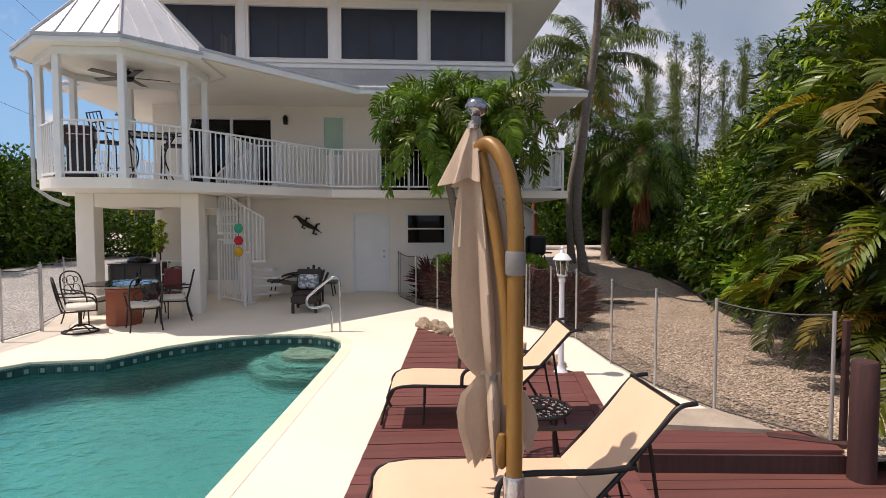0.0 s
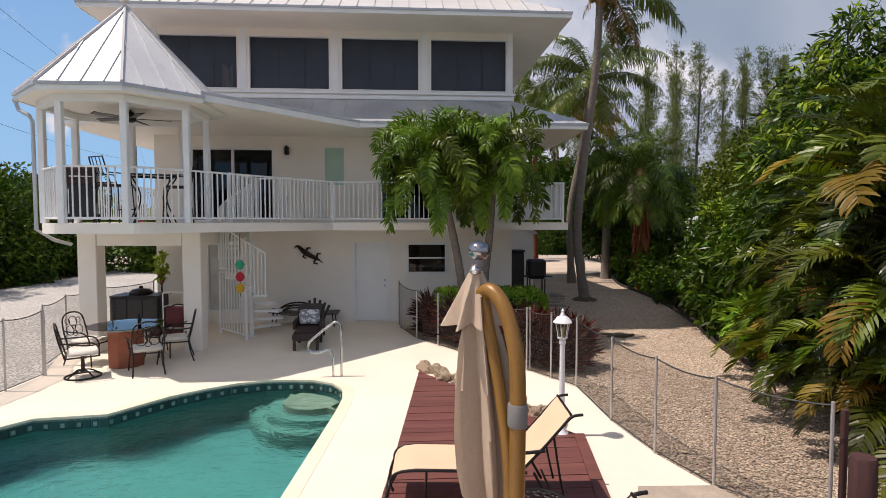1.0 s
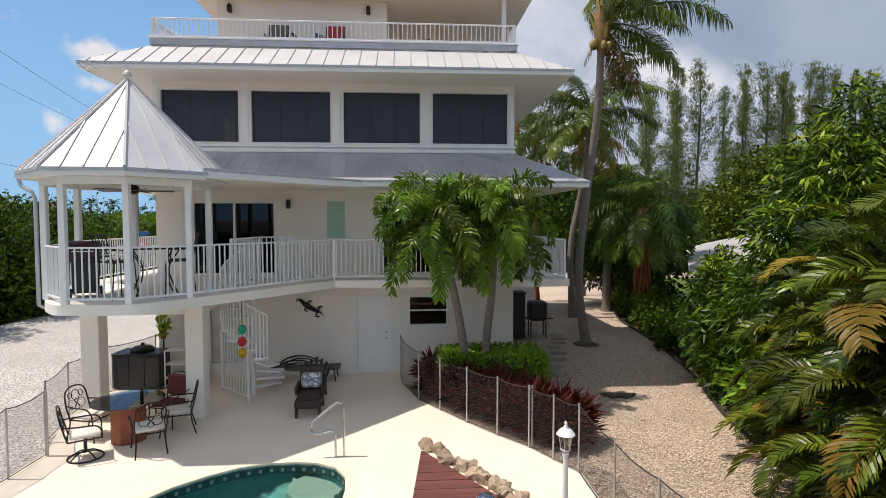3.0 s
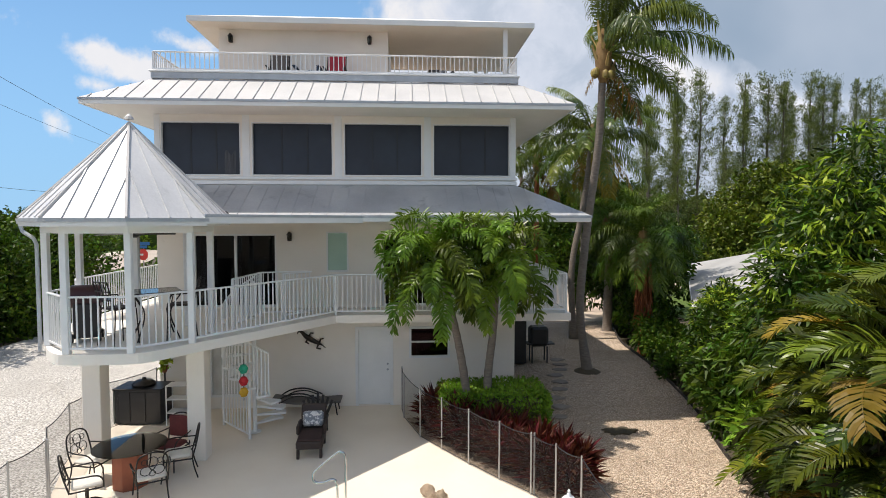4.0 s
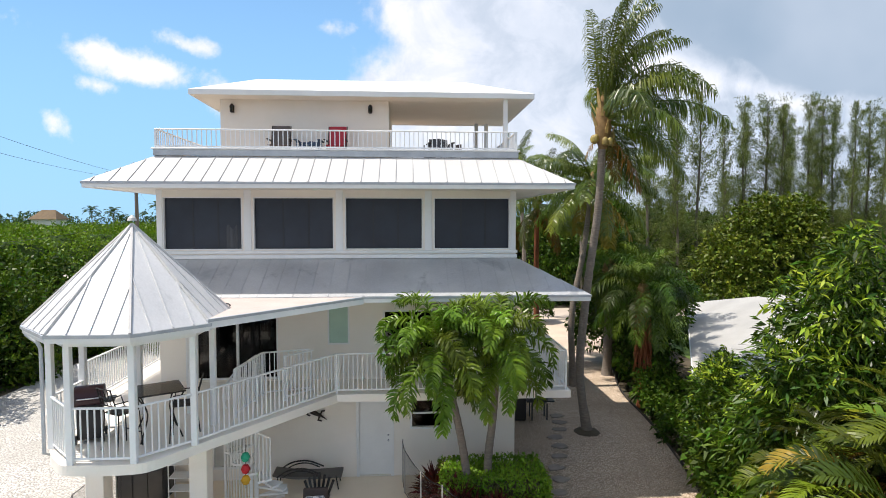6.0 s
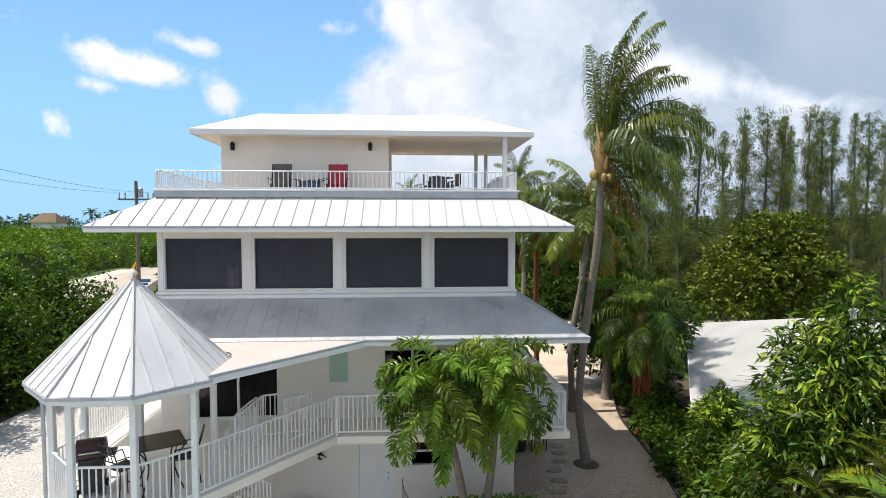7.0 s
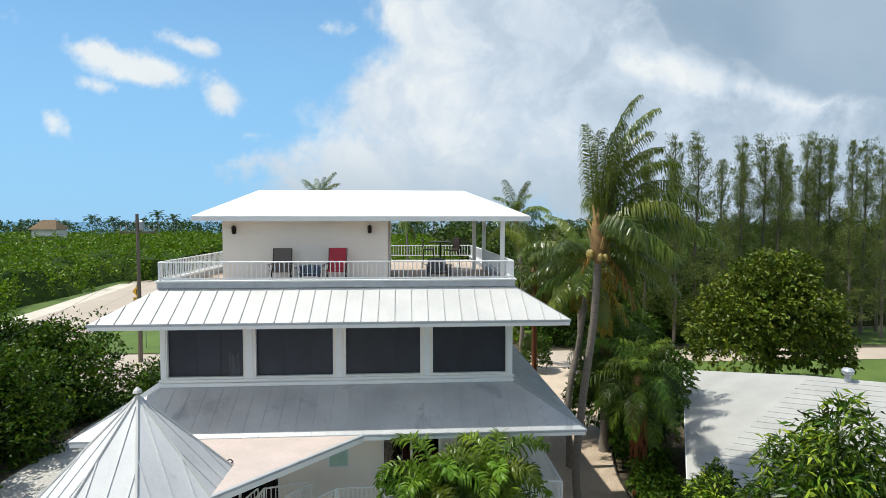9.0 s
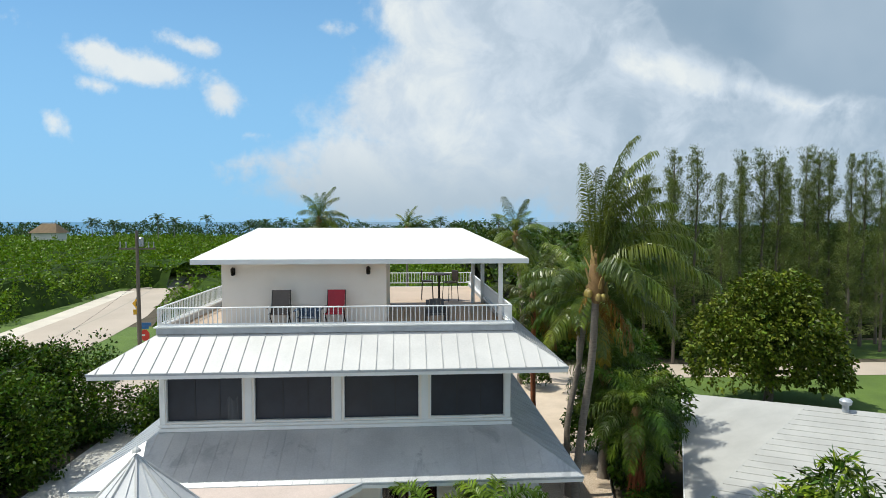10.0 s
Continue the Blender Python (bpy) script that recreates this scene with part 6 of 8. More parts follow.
# far tree line with palms against the sky
r = np.random.default_rng(61)
blobs = [(r.uniform(-260, 300), r.uniform(235, 380), r.uniform(3.5, 6.5), r.uniform(5, 11), r.uniform(4, 8), r.uniform(3.5, 6.0)) for _ in range(150)]
tagged(new("distant_tree_line", crown_mesh("distant_tree_line", blobs, 46000, 1.15, 0.62, L_FAR, 62, per_twig=5)), "hazy green tree line along the shore", "trees", kind="stuff")
far_fr = [frond_mesh("far_frond", L_FAR, 3.6, p, 1.5, n=16, leaf=1.1, width=0.2, hang=0.6, seed=80) for p in (75, 55, 35, 12)]
rs2 = random.Random(8)
for i in range(16):
    x = [-92, -88, -84, -104, -70, -58, -40, -33, -27, 10, 14, 28, 36, 46, -120, -48][i]
    y = rs2.uniform(205, 260)
    h = rs2.uniform(9.0, 11.0) if i not in (0, 1) else 11.8
    t = thing("distant_palm", "small coconut palm on the far tree line", "palm tree", (x, y, 0), group="far palms")
    part("trunk", Geo().tube([(0, 0, 0), (0.3, 0, h * 0.6), (0.1, 0, h)], [0.2, 0.16, 0.14], 5), BARK, t)
    for k in range(13):
        place_frond(t, far_fr[k * 4 // 13], Vector((0.1, 0, h)), k * 137.5)


# ---- neighbour's house ----
nb = thing("neighbour_house", "low neighbouring house with a white hipped metal roof", "house", (8.75, 16.65, 0), math.degrees(math.atan2(-0.44, 0.9)))
NW, NL = 11.5, 20.0
nz, nr = 2.15, 4.05
c = [(0, 0, nz), (NL, 0, nz), (NL, NW, 2.75), (0, NW, 2.75)]
RY = 7.05
ra, rb = (4.45, RY, nr), (NL - 4.45, RY, nr)
NROOF = material("corrugated_white_roof", (0.46, 0.45, 0.42), (0.38, 0.37, 0.345), rough=0.6, scale=0.7, bump=0.15, stretch=(1, 1, 1), stains=((0.42, 0.40, 0.37), 0.9, 0.6, 0.5))
for cs in ([c[0], c[1], rb, ra], [c[1], c[2], rb], [c[2], c[3], ra, rb], [c[3], c[0], ra]):
    plate = part("roof", Geo().slab(cs, 0.05), NROOF, nb)
rows = 20
for i in range(1, rows):
    f = i / rows
    part("roof_lap", Geo().box(4.45 * f + 0.05, -0.01, -0.005, NL - 4.45 * f - 0.05, 0.03, 0.014, 0, Matrix.Translation((0, RY * f, nz + (nr - nz) * f)) @ pose(0, 0, 0, 16)), NROOF, nb)
part("fascia", Geo().box(0, -0.03, nz - 0.16, NL, 0, nz - 0.01), PAINT, nb)
part("fascia", Geo().slab([(-0.03, 0, nz - 0.01), (0, 0, nz - 0.01), (0, NW, 2.74), (-0.03, NW, 2.74)], 0.15), PAINT, nb)
part("wall", Geo().box(0.5, 0.5, 0, NL - 0.5, NW - 0.5, nz - 0.06), STUCCO, nb)
part("roof_vent", Geo().lathe([(0.12, 0), (0.12, 0.25), (0.2, 0.3), (0.22, 0.42), (0.16, 0.5), (0, 0.52)], 12, (5.7, RY - 0.15, nr - 0.05)), FLASHING, nb, "grey turbine roof vent", smooth=True)
part("vent_pipe", Geo().tube([(7.0, 4.8, nz + 1.2), (7.0, 4.8, nz + 1.65)], 0.06, 8), FLASHING, nb)

# ---- street things ----
TIMBER = material("weathered_pole", (0.20, 0.165, 0.13), (0.14, 0.115, 0.09), rough=0.95, stretch=(6, 6, 0.6), bump=0.4)
STEEL = material("galvanised_steel", (0.45, 0.46, 0.47), (0.36, 0.37, 0.38), rough=0.4, metal=0.8)
pole = thing("utility_pole", "wooden utility pole with a crossarm and insulators", "utility pole", (-18.9, 41.6, 0))
part("pole", Geo().tube([(0, 0, 0), (0.02, 0, 5), (0, 0, 10.6)], [0.17, 0.14, 0.11], 8), TIMBER, pole)
part("crossarm", Geo().box(-1.25, -0.06, 9.25, 1.25, 0.06, 9.37, 0.01), TIMBER, pole)
for x in (-1.15, -0.75, 0.8, 1.15):
    part("insulator", Geo().lathe([(0.03, 0), (0.06, 0.06), (0.04, 0.12), (0.05, 0.4), (0.0, 0.45)], 8, (x, 0, 9.37)), STEEL, pole)
part("transformer", Geo().lathe([(0.16, 0), (0.18, 0.05), (0.18, 0.6), (0.1, 0.68), (0, 0.7)], 10, (0.3, 0, 9.45)), STEEL, pole)
WIRE = material("black_cable", (0.03, 0.03, 0.033), rough=0.6, bump=0)
for k, (a, b, s) in enumerate((((-20.0, 41.6, 9.8), (-8.6, -6.0, 10.6), 0.75), ((-18.1, 41.6, 9.8), (-6.7, -6.0, 10.6), 0.75), ((-18.9, 41.6, 6.9), (-7.4, -6.0, 6.9), 0.9), ((-18.9, 41.6, 9.6), (-34, 78, 9.5), 0.6))):
    a, b = Vector(a), Vector(b)
    pts = [a.lerp(b, i / 20) - Vector((0, 0, 4 * s * (i / 20) * (1 - i / 20))) for i in range(21)]
    whole("overhead_cable", Geo().tube(pts, 0.007, 5), WIRE, "thin black overhead cable sagging from the pole", "cable", group="overhead cables")
SIGNY = material("yellow_sign", (0.80, 0.42, 0.02), (0.75, 0.38, 0.02), rough=0.5, bump=0)
SIGNB = material("blue_sign", (0.03, 0.16, 0.42), rough=0.5, bump=0)
SIGNR = material("red_sign", (0.55, 0.03, 0.02), rough=0.5, bump=0)
for nm, lab, at, col, shape in (("warning_sign", "yellow diamond road warning sign on a steel post", (-25.5, 55.6, 0), SIGNY, 4), ("stop_sign", "red octagonal stop sign with a blue plate above", (-20.6, 46.3, 0), SIGNR, 8)):
    s = thing(nm, lab, "road sign", at)
    z = 3.4 if shape == 4 else 2.2
    part("post", Geo().tube([(0, 0, 0), (0, 0, z + 0.6)], 0.035, 6), STEEL, s)
    ring = [(0.48 * math.cos(2 * math.pi * (i + (0 if shape == 4 else 0.5)) / shape), 0.48 * math.sin(2 * math.pi * (i + (0 if shape == 4 else 0.5)) / shape)) for i in range(shape)]
    g = Geo().prism(ring, 0, 0.015)
    part("sign_plate", g, col, s).matrix_basis = pose(0, -0.05, z, 90, 0, -20)
    if shape == 8:
        part("street_plate", Geo().box(-0.5, -0.06, z + 0.75, 0.5, -0.04, z + 1.0, 0.004), SIGNB, s)
        part("street_plate", Geo().box(-0.3, -0.06, z + 0.5, 0.3, -0.04, z + 0.72, 0.004), SIGNB, s)
        part("bar_mark", Geo().box(-0.3, -0.07, z - 0.07, 0.3, -0.066, z + 0.07), PAINT, s)
    else:
        part("lower_plate", Geo().box(-0.3, -0.06, z - 1.05, 0.3, -0.04, z - 0.55, 0.004), col, s)
        part("arrow_mark", Geo().box(-0.05, -0.08, z - 0.22, 0.05, -0.072, z + 0.22), WIRE, s)

# thatched hut on the far shore
hut = thing("thatched_hut", "small hut with a brown thatched hip roof among far trees", "hut", (-120, 200, 0))
THATCH = material("brown_thatch", (0.20, 0.14, 0.08), (0.14, 0.10, 0.06), rough=0.95, scale=0.6, bump=0.6, stretch=(2, 2, 0.5))
part("roof", Geo().add([(-4.6, -4, 7.2), (4.6, -4, 7.2), (4.6, 4, 7.2), (-4.6, 4, 7.2), (-2.2, 0, 10.4), (2.2, 0, 10.4)], [(0, 1, 5, 4), (1, 2, 5), (2, 3, 4, 5), (3, 0, 4), (3, 2, 1, 0)]), THATCH, hut)
part("wall", Geo().box(-4.0, -3, 0, 4.0, 3, 7.2), STUCCO, hut)


# ---- wooden deck, rocks, kerb ----
def lerp_at(line, y):
    for (a, b), (c, d) in zip(line, line[1:]):
        if min(b, d) <= y <= max(b, d):
            return a + (c - a) * (y - b) / (d - b)
    return line[-1][0] if abs(line[-1][1] - y) < abs(line[0][1] - y) else line[0][0]


DECK_R = [(1.45, 1.0), (1.74, 3.9), (2.0, 5.2), (2.25, 6.76), (0.36, 9.85)]
wood = thing("wooden_deck", "maroon-stained plank sun deck beside the pool", "deck")
y, k = 1.0, 0
while y < 9.78:
    a, b = y + 0.003, y + 0.1395
    q = [(lerp_at(DECK_L, a) if a > 2 else -0.42, a), (lerp_at(DECK_R, a), a), (lerp_at(DECK_R, b), b), (lerp_at(DECK_L, b) if b > 2 else -0.42, b)]
    if q[1][0] - q[0][0] > 0.1 and q[2][0] - q[3][0] > 0.02:
        part("plank", Geo().prism(q, 0.004, 0.032 + 0.003 * math.sin(k * 2.7)), DECKWOOD, wood)
    y += 0.142
    k += 1
# border board down the outer side
for (a, b), (c, d) in zip(DECK_R[:-1], DECK_R[1:-1]):
    part("border_board", Geo().prism([(a - 0.07, b), (a + 0.06, b), (c + 0.06, d), (c - 0.07, d)], 0.033, 0.052), DECKWOOD, wood)
low = thing("lower_deck", "lower maroon plank landing with one step", "deck")
for k in range(22):
    y0 = 1.3 + k * 0.145
    part("plank", Geo().prism([(lerp_at(DECK_R, y0) + 0.07, y0), (4.95, y0 - 0.16), (4.95, y0 - 0.02), (lerp_at(DECK_R, y0 + 0.14) + 0.07, y0 + 0.14)], -0.21, -0.175 + 0.003 * math.sin(k * 1.9)), DECKWOOD, low)
for k in range(3):
    y0 = 4.50 + k * 0.145
    part("plank", Geo().prism([(2.03 + k * 0.03, y0), (3.72, y0 - 0.14), (3.74, y0), (2.06 + k * 0.03, y0 + 0.14)], -0.02, 0.015), DECKWOOD, low)
# Riser in the darker piling colour, for the shade on its face.
part("riser", Geo().prism([(2.05, 4.47), (3.72, 4.33), (3.72, 4.36), (2.05, 4.50)], -0.175, -0.022), PILING, low)
part("edge_beam", Geo().box(0, -0.05, -0.1, 0.75, 0.05, 0.03, 0.006, pose(3.3, 4.72, 0.0, 0, 0, -24)), PILING, low)
kerb = Geo().prism([(2.25, 4.97), (3.36, 4.74), (3.32, 4.92), (3.15, 5.32), (2.4, 5.35)], -0.1, 0.055)
setting("kerb", kerb, KERB, "low weathered concrete kerb beside the deck", "kerb")
whole("piling", Geo().lathe([(0.102, -0.3), (0.1, 0.3), (0.098, 0.76), (0.088, 0.785), (0.0, 0.79)], 14, (3.77, 4.24, 0)), PILING, "round maroon-stained timber piling at the deck corner", "piling", smooth=True)
whole("timber_post", Geo().box(3.86, 4.56, -0.05, 3.91, 4.61, 1.05, 0.008), PILING, "thin dark square timber post by the fence", "post")


def rock_mesh(seed, rough=0.55):
    bm = bmesh.new()
    bmesh.ops.create_icosphere(bm, subdivisions=2, radius=1.0)
    for v in bm.verts:
        d = v.co.normalized()
        v.co *= 1 + rough * noise.noise(d * 1.7 + Vector((seed, 0, 0))) + 0.5 * noise.noise(d * 4 + Vector((0, seed, 0)))
        v.co.z *= 0.75
    me = bpy.data.meshes.new("rock")
    bm.to_mesh(me)
    bm.free()
    return me


# The dark spots in the rock colour stand for its pits.
CORAL = material("coral_rock", (0.72, 0.56, 0.39), (0.52, 0.38, 0.25), rough=0.95, scale=5, fine=30, bump=0.9, bump_scale=26, by_object=0.3, stains=((0.16, 0.095, 0.055), 7.0, 0.55, 0.75), detail_bump=0.03)
rocks = [rock_mesh(s) for s in (1.3, 4.7, 8.1, 12.6)]
for me in rocks:
    me.materials.append(CORAL)
rk = random.Random(77)
for i in range(58):
    f = i / 57
    p = Vector((0.36, 10.12)).lerp(Vector((2.1, 7.15)), f) + Vector((rk.uniform(-0.06, 0.13), rk.uniform(-0.06, 0.12)))
    s = rk.uniform(0.05, 0.125)
    whole("coral_rock", rocks[i % 4], None, "pitted pinkish coral rock along the deck edge", "rock", group="coral rocks", at=Matrix.Translation((p.x, p.y, s * 0.45)) @ Euler((rk.random(), rk.random(), rk.random() * 6)).to_matrix().to_4x4() @ Matrix.Diagonal((s * 1.3, s, s, 1)))


# ---- pool fences ----
NET = netting("black_fence_net", (0.03, 0.024, 0.022), 0.3)
POSTM = material("fence_post_alloy", (0.52, 0.50, 0.47), (0.42, 0.40, 0.38), rough=0.4, metal=0.3)


def net_fence(name, label, points, height, double=()):
    f = thing(name, label, "fence")
    for i, (x, y) in enumerate(points):
        z = 0.0
        part("fence_post", Geo().tube([(x, y, z), (x, y, z + height)], 0.016, 8), POSTM, f)
        if i in double:
            part("fence_post", Geo().tube([(x + 0.05, y - 0.03, z), (x + 0.05, y - 0.03, z + height)], 0.016, 8), POSTM, f)
    for (a, b), (c, d) in zip(points, points[1:]):
        n, g = 8, Geo()
        for i in range(n + 1):
            t = i / n
            x, y = a + (c - a) * t, b + (d - b) * t
            sag = 0.045 * 4 * t * (1 - t)
            g.v += [(x, y, 0.03), (x, y, height - 0.03 - sag)]
        g.f = [(2 * i, 2 * i + 2, 2 * i + 3, 2 * i + 1) for i in range(n)]
        part("net_panel", g, NET, f, "fine black mesh panel")
        top = [g.v[2 * i + 1] for i in range(n + 1)]
        part("top_cord", Geo().tube(top, 0.009, 5), WIRE, f)
        part("bottom_cord", Geo().tube([g.v[0], g.v[-2]], 0.008, 5), WIRE, f)
    return f


net_fence("pool_fence", "removable black mesh pool fence on slim alloy posts", FENCE, 1.13, double=(6,))
net_fence("pool_fence", "removable black mesh pool fence beside the gravel drive", [(-6.35, 7.4), (-6.2, 8.3), (-6.12, 9.2), (-6.1, 10.1), (-6.45, 10.7), (-6.85, 12.1), (-6.95, 13.5), (-6.3, 14.9)], 1.15, double=(3,))


# ---- lamp post ----
GLOW = glass("lamp_glass", (0.75, 0.72, 0.55), 0.15)
lamp = thing("lamp_post", "white garden lamp post with a small lantern head", "lamp post", (2.05, 6.84, 0))
part("base", Geo().lathe([(0.09, 0), (0.09, 0.03), (0.055, 0.07), (0.04, 0.12), (0.036, 0.4), (0.032, 1.14), (0.042, 1.15), (0.042, 1.19), (0.02, 1.2)], 12), RAILPAINT, lamp, smooth=True)
part("lantern", Geo().lathe([(0.03, 1.2), (0.065, 1.22), (0.07, 1.235), (0.03, 1.237)], 6), RAILPAINT, lamp)
part("lantern_glass", Geo().lathe([(0.055, 1.237), (0.085, 1.41)], 6), GLOW, lamp)
part("bulb", Geo().lathe([(0.012, 1.237), (0.02, 1.29), (0.028, 1.33), (0.0, 1.365)], 8), CONCRETE, lamp, smooth=True)
part("hood", Geo().lathe([(0.11, 1.41), (0.118, 1.42), (0.07, 1.48), (0.03, 1.5), (0.028, 1.52), (0.014, 1.54), (0.02, 1.56), (0.0, 1.59)], 12), RAILPAINT, lamp, smooth=True)
for i in range(6):
    a = i * math.pi / 3
    part("lantern_rib", Geo().tube([(0.055 * math.cos(a), 0.055 * math.sin(a), 1.237), (0.087 * math.cos(a), 0.087 * math.sin(a), 1.41)], 0.005, 4), RAILPAINT, lamp)

# ---- cantilever umbrella, closed ----
CANVAS = material("taupe_canvas", (0.52, 0.40, 0.295), (0.43, 0.33, 0.245), rough=0.9, scale=5, fine=120, bump=0.2, bump_scale=160, stretch=(2, 2, 0.6))
BRONZE = material("amber_woodgrain_pole", (0.30, 0.155, 0.030), (0.22, 0.105, 0.022), rough=0.42, metal=0.15, scale=2, stretch=(5, 5, 0.8), bump=0.06)
GREYPL = material("grey_plastic", (0.22, 0.21, 0.20), rough=0.45)
DARKCHROME = material("dark_chrome", (0.34, 0.34, 0.36), (0.26, 0.26, 0.28), rough=0.16, metal=0.9)
SILVER = material("brushed_silver", (0.62, 0.62, 0.63), (0.5, 0.5, 0.52), rough=0.22, metal=0.9)
umb = thing("cantilever_umbrella", "closed taupe cantilever umbrella tied round its mast", "umbrella", (0.69, 2.83, 0))
part("base_plate", Geo().box(-0.35, -0.35, 0.034, 0.35, 0.35, 0.09, 0.02), GREYPL, umb)
part("pole", Geo().tube(spline([(0, 0, 0.09), (0, 0, 0.7), (0.0, 0, 1.3), (0.0, 0.0, 1.85), (-0.015, 0.03, 2.05), (-0.05, 0.085, 2.2), (-0.10, 0.15, 2.285), (-0.145, 0.21, 2.285), (-0.165, 0.24, 2.24)], 5), 0.042, 12), BRONZE, umb, smooth=True)
part("collar", Geo().lathe([(0.048, 1.62), (0.052, 1.63), (0.052, 1.73), (0.048, 1.74)], 14), GREYPL, umb, smooth=True)
part("lower_sleeve", Geo().lathe([(0.05, 0.09), (0.056, 0.1), (0.056, 0.58), (0.05, 0.6)], 14), SILVER, umb, smooth=True)
part("crank_grip", Geo().lathe([(0.01, 0.62), (0.028, 0.64), (0.03, 0.76), (0.018, 0.8), (0.0, 0.81)], 10, (-0.06, 0.03, 0)), BRONZE, umb, smooth=True)
part("support_arm", Geo().tube(spline([(-0.15, 0.22, 2.28), (-0.115, 0.17, 2.05), (-0.07, 0.11, 1.75), (-0.035, 0.06, 1.4), (-0.02, 0.05, 0.95)], 4), 0.032, 10), BRONZE, umb, smooth=True)
part("mast", Geo().tube([(-0.17, 0.27, 2.5), (-0.15, 0.26, 1.5), (-0.11, 0.24, 0.95)], 0.022, 8), BRONZE, umb, smooth=True)
part("finial", Geo().lathe([(0.0, -0.05), (0.03, -0.046), (0.055, -0.025), (0.063, 0.0), (0.055, 0.028), (0.032, 0.047), (0.0, 0.052)], 16, m=pose(-0.165, 0.27, 2.50, 12, 14, 0)), DARKCHROME, umb, "dark polished knob on top", smooth=True)
part("finial_neck", Geo().lathe([(0.022, 0), (0.03, 0.03), (0.024, 0.07)], 10, (-0.168, 0.27, 2.39)), GREYPL, umb)
for p in ((-0.19, 0.22, 2.40),):
    part("hub_cap", Geo().lathe([(0.0, -0.03), (0.03, -0.02), (0.035, 0.0), (0.0, 0.03)], 10, p), SILVER, umb, smooth=True)


def pleated(profile, sides, folds, depth, seed, lean=(0.0, 0.0), hem=1.0):
    """A hanging cloth: a turned profile with pleats that deepen away from the top."""
    g = Geo()
    zs = [z for _, z, _ in profile]
    for i, (r, z, k) in enumerate(profile):
        f = (zs[0] - z) / (zs[0] - zs[-1])
        for j in range(sides):
            a = 2 * math.pi * j / sides
            w = 1.25 - 2.2 * abs(math.sin(0.5 * (a * folds + 1.2 * math.sin(3 * a + seed) + 1.4 * f)))
            n = noise.noise((math.cos(a) * 1.5, math.sin(a) * 1.5, z * 3 + seed))
            rr = r * (1 + depth * k * w + 0.16 * k * n)
            zz = z + (hem * (-0.05 * w * k + 0.1 * n) if i == len(profile) - 1 else 0) + 0.02 * n
            g.v.append((rr * math.cos(a) + lean[0] * f, 0.8 * rr * math.sin(a) + lean[1] * f, zz))
    s = sides
    g.f = [(i * s + j, i * s + (j + 1) % s, (i + 1) * s + (j + 1) % s, (i + 1) * s + j) for i in range(len(profile) - 1) for j in range(s)]
    return g


can = pleated([(0.03, 2.36, 0), (0.055, 2.2, 0.4), (0.085, 2.0, 0.9), (0.108, 1.75, 1), (0.12, 1.5, 1), (0.125, 1.3, 1), (0.11, 1.15, 1), (0.085, 1.075, 0.6), (0.072, 1.05, 0.35), (0.085, 1.02, 0.6), (0.118, 0.96, 1), (0.138, 0.86, 1.1), (0.128, 0.77, 1.3), (0.085, 0.66, 1.6)], 144, 8, 0.5, 2.0, (0.13, -0.02))
part("canopy", can, CANVAS, umb, smooth=True).matrix_basis = pose(-0.18, 0.26, 0)
vent = pleated([(0.02, 2.42, 0), (0.05, 2.35, 0.4), (0.085, 2.25, 0.8), (0.135, 2.1, 1.1)], 96, 6, 0.34, 5.0, (-0.02, 0), 0.3)
part("vent_flap", vent, CANVAS, umb, smooth=True).matrix_basis = pose(-0.18, 0.26, 0)
tie = pleated([(0.083, 1.085, 0.6), (0.086, 1.06, 0.6), (0.083, 1.035, 0.6)], 66, 11, 0.14, 2.0, (0.0, 0))
part("tie_strap", tie, CANVAS, umb, smooth=True).matrix_basis = pose(-0.18 + 0.13 * 0.765, 0.248, 0)
part("strap_buckle", Geo().box(-0.018, -0.012, -0.03, 0.018, 0.012, 0.03, 0.004), GREYPL, umb).matrix_basis = pose(-0.085, 0.18, 1.055)

# ---- loungers and side table ----
SLING = material("tan_sling_fabric", (0.80, 0.55, 0.36), (0.74, 0.50, 0.32), rough=0.6, scale=2, fine=220, bump=0.15, bump_scale=260)
DARKMET = material("dark_bronze_metal", (0.030, 0.026, 0.024), (0.02, 0.018, 0.016), rough=0.38, metal=0.5, scale=8, bump=0.05)


def sling(profile, width, thick=0.012):
    g, n = Geo(), len(profile)
    for s in (-0.5, 0.5):
        g.v += [(x, s * width, z) for x, z in profile]
    for s in (-0.5, 0.5):
        g.v += [(x, s * width, z - thick) for x, z in profile]
    for i in range(n - 1):
        g.f += [(i, i + 1, n + i + 1, n + i), (2 * n + i, 3 * n + i, 3 * n + i + 1, 2 * n + i + 1), (i, 2 * n + i, 2 * n + i + 1, i + 1), (n + i, n + i + 1, 3 * n + i + 1, 3 * n + i)]
    g.f += [(0, n, 3 * n, 2 * n), (n - 1, 3 * n - 1, 4 * n - 1, 2 * n - 1)]
    return g


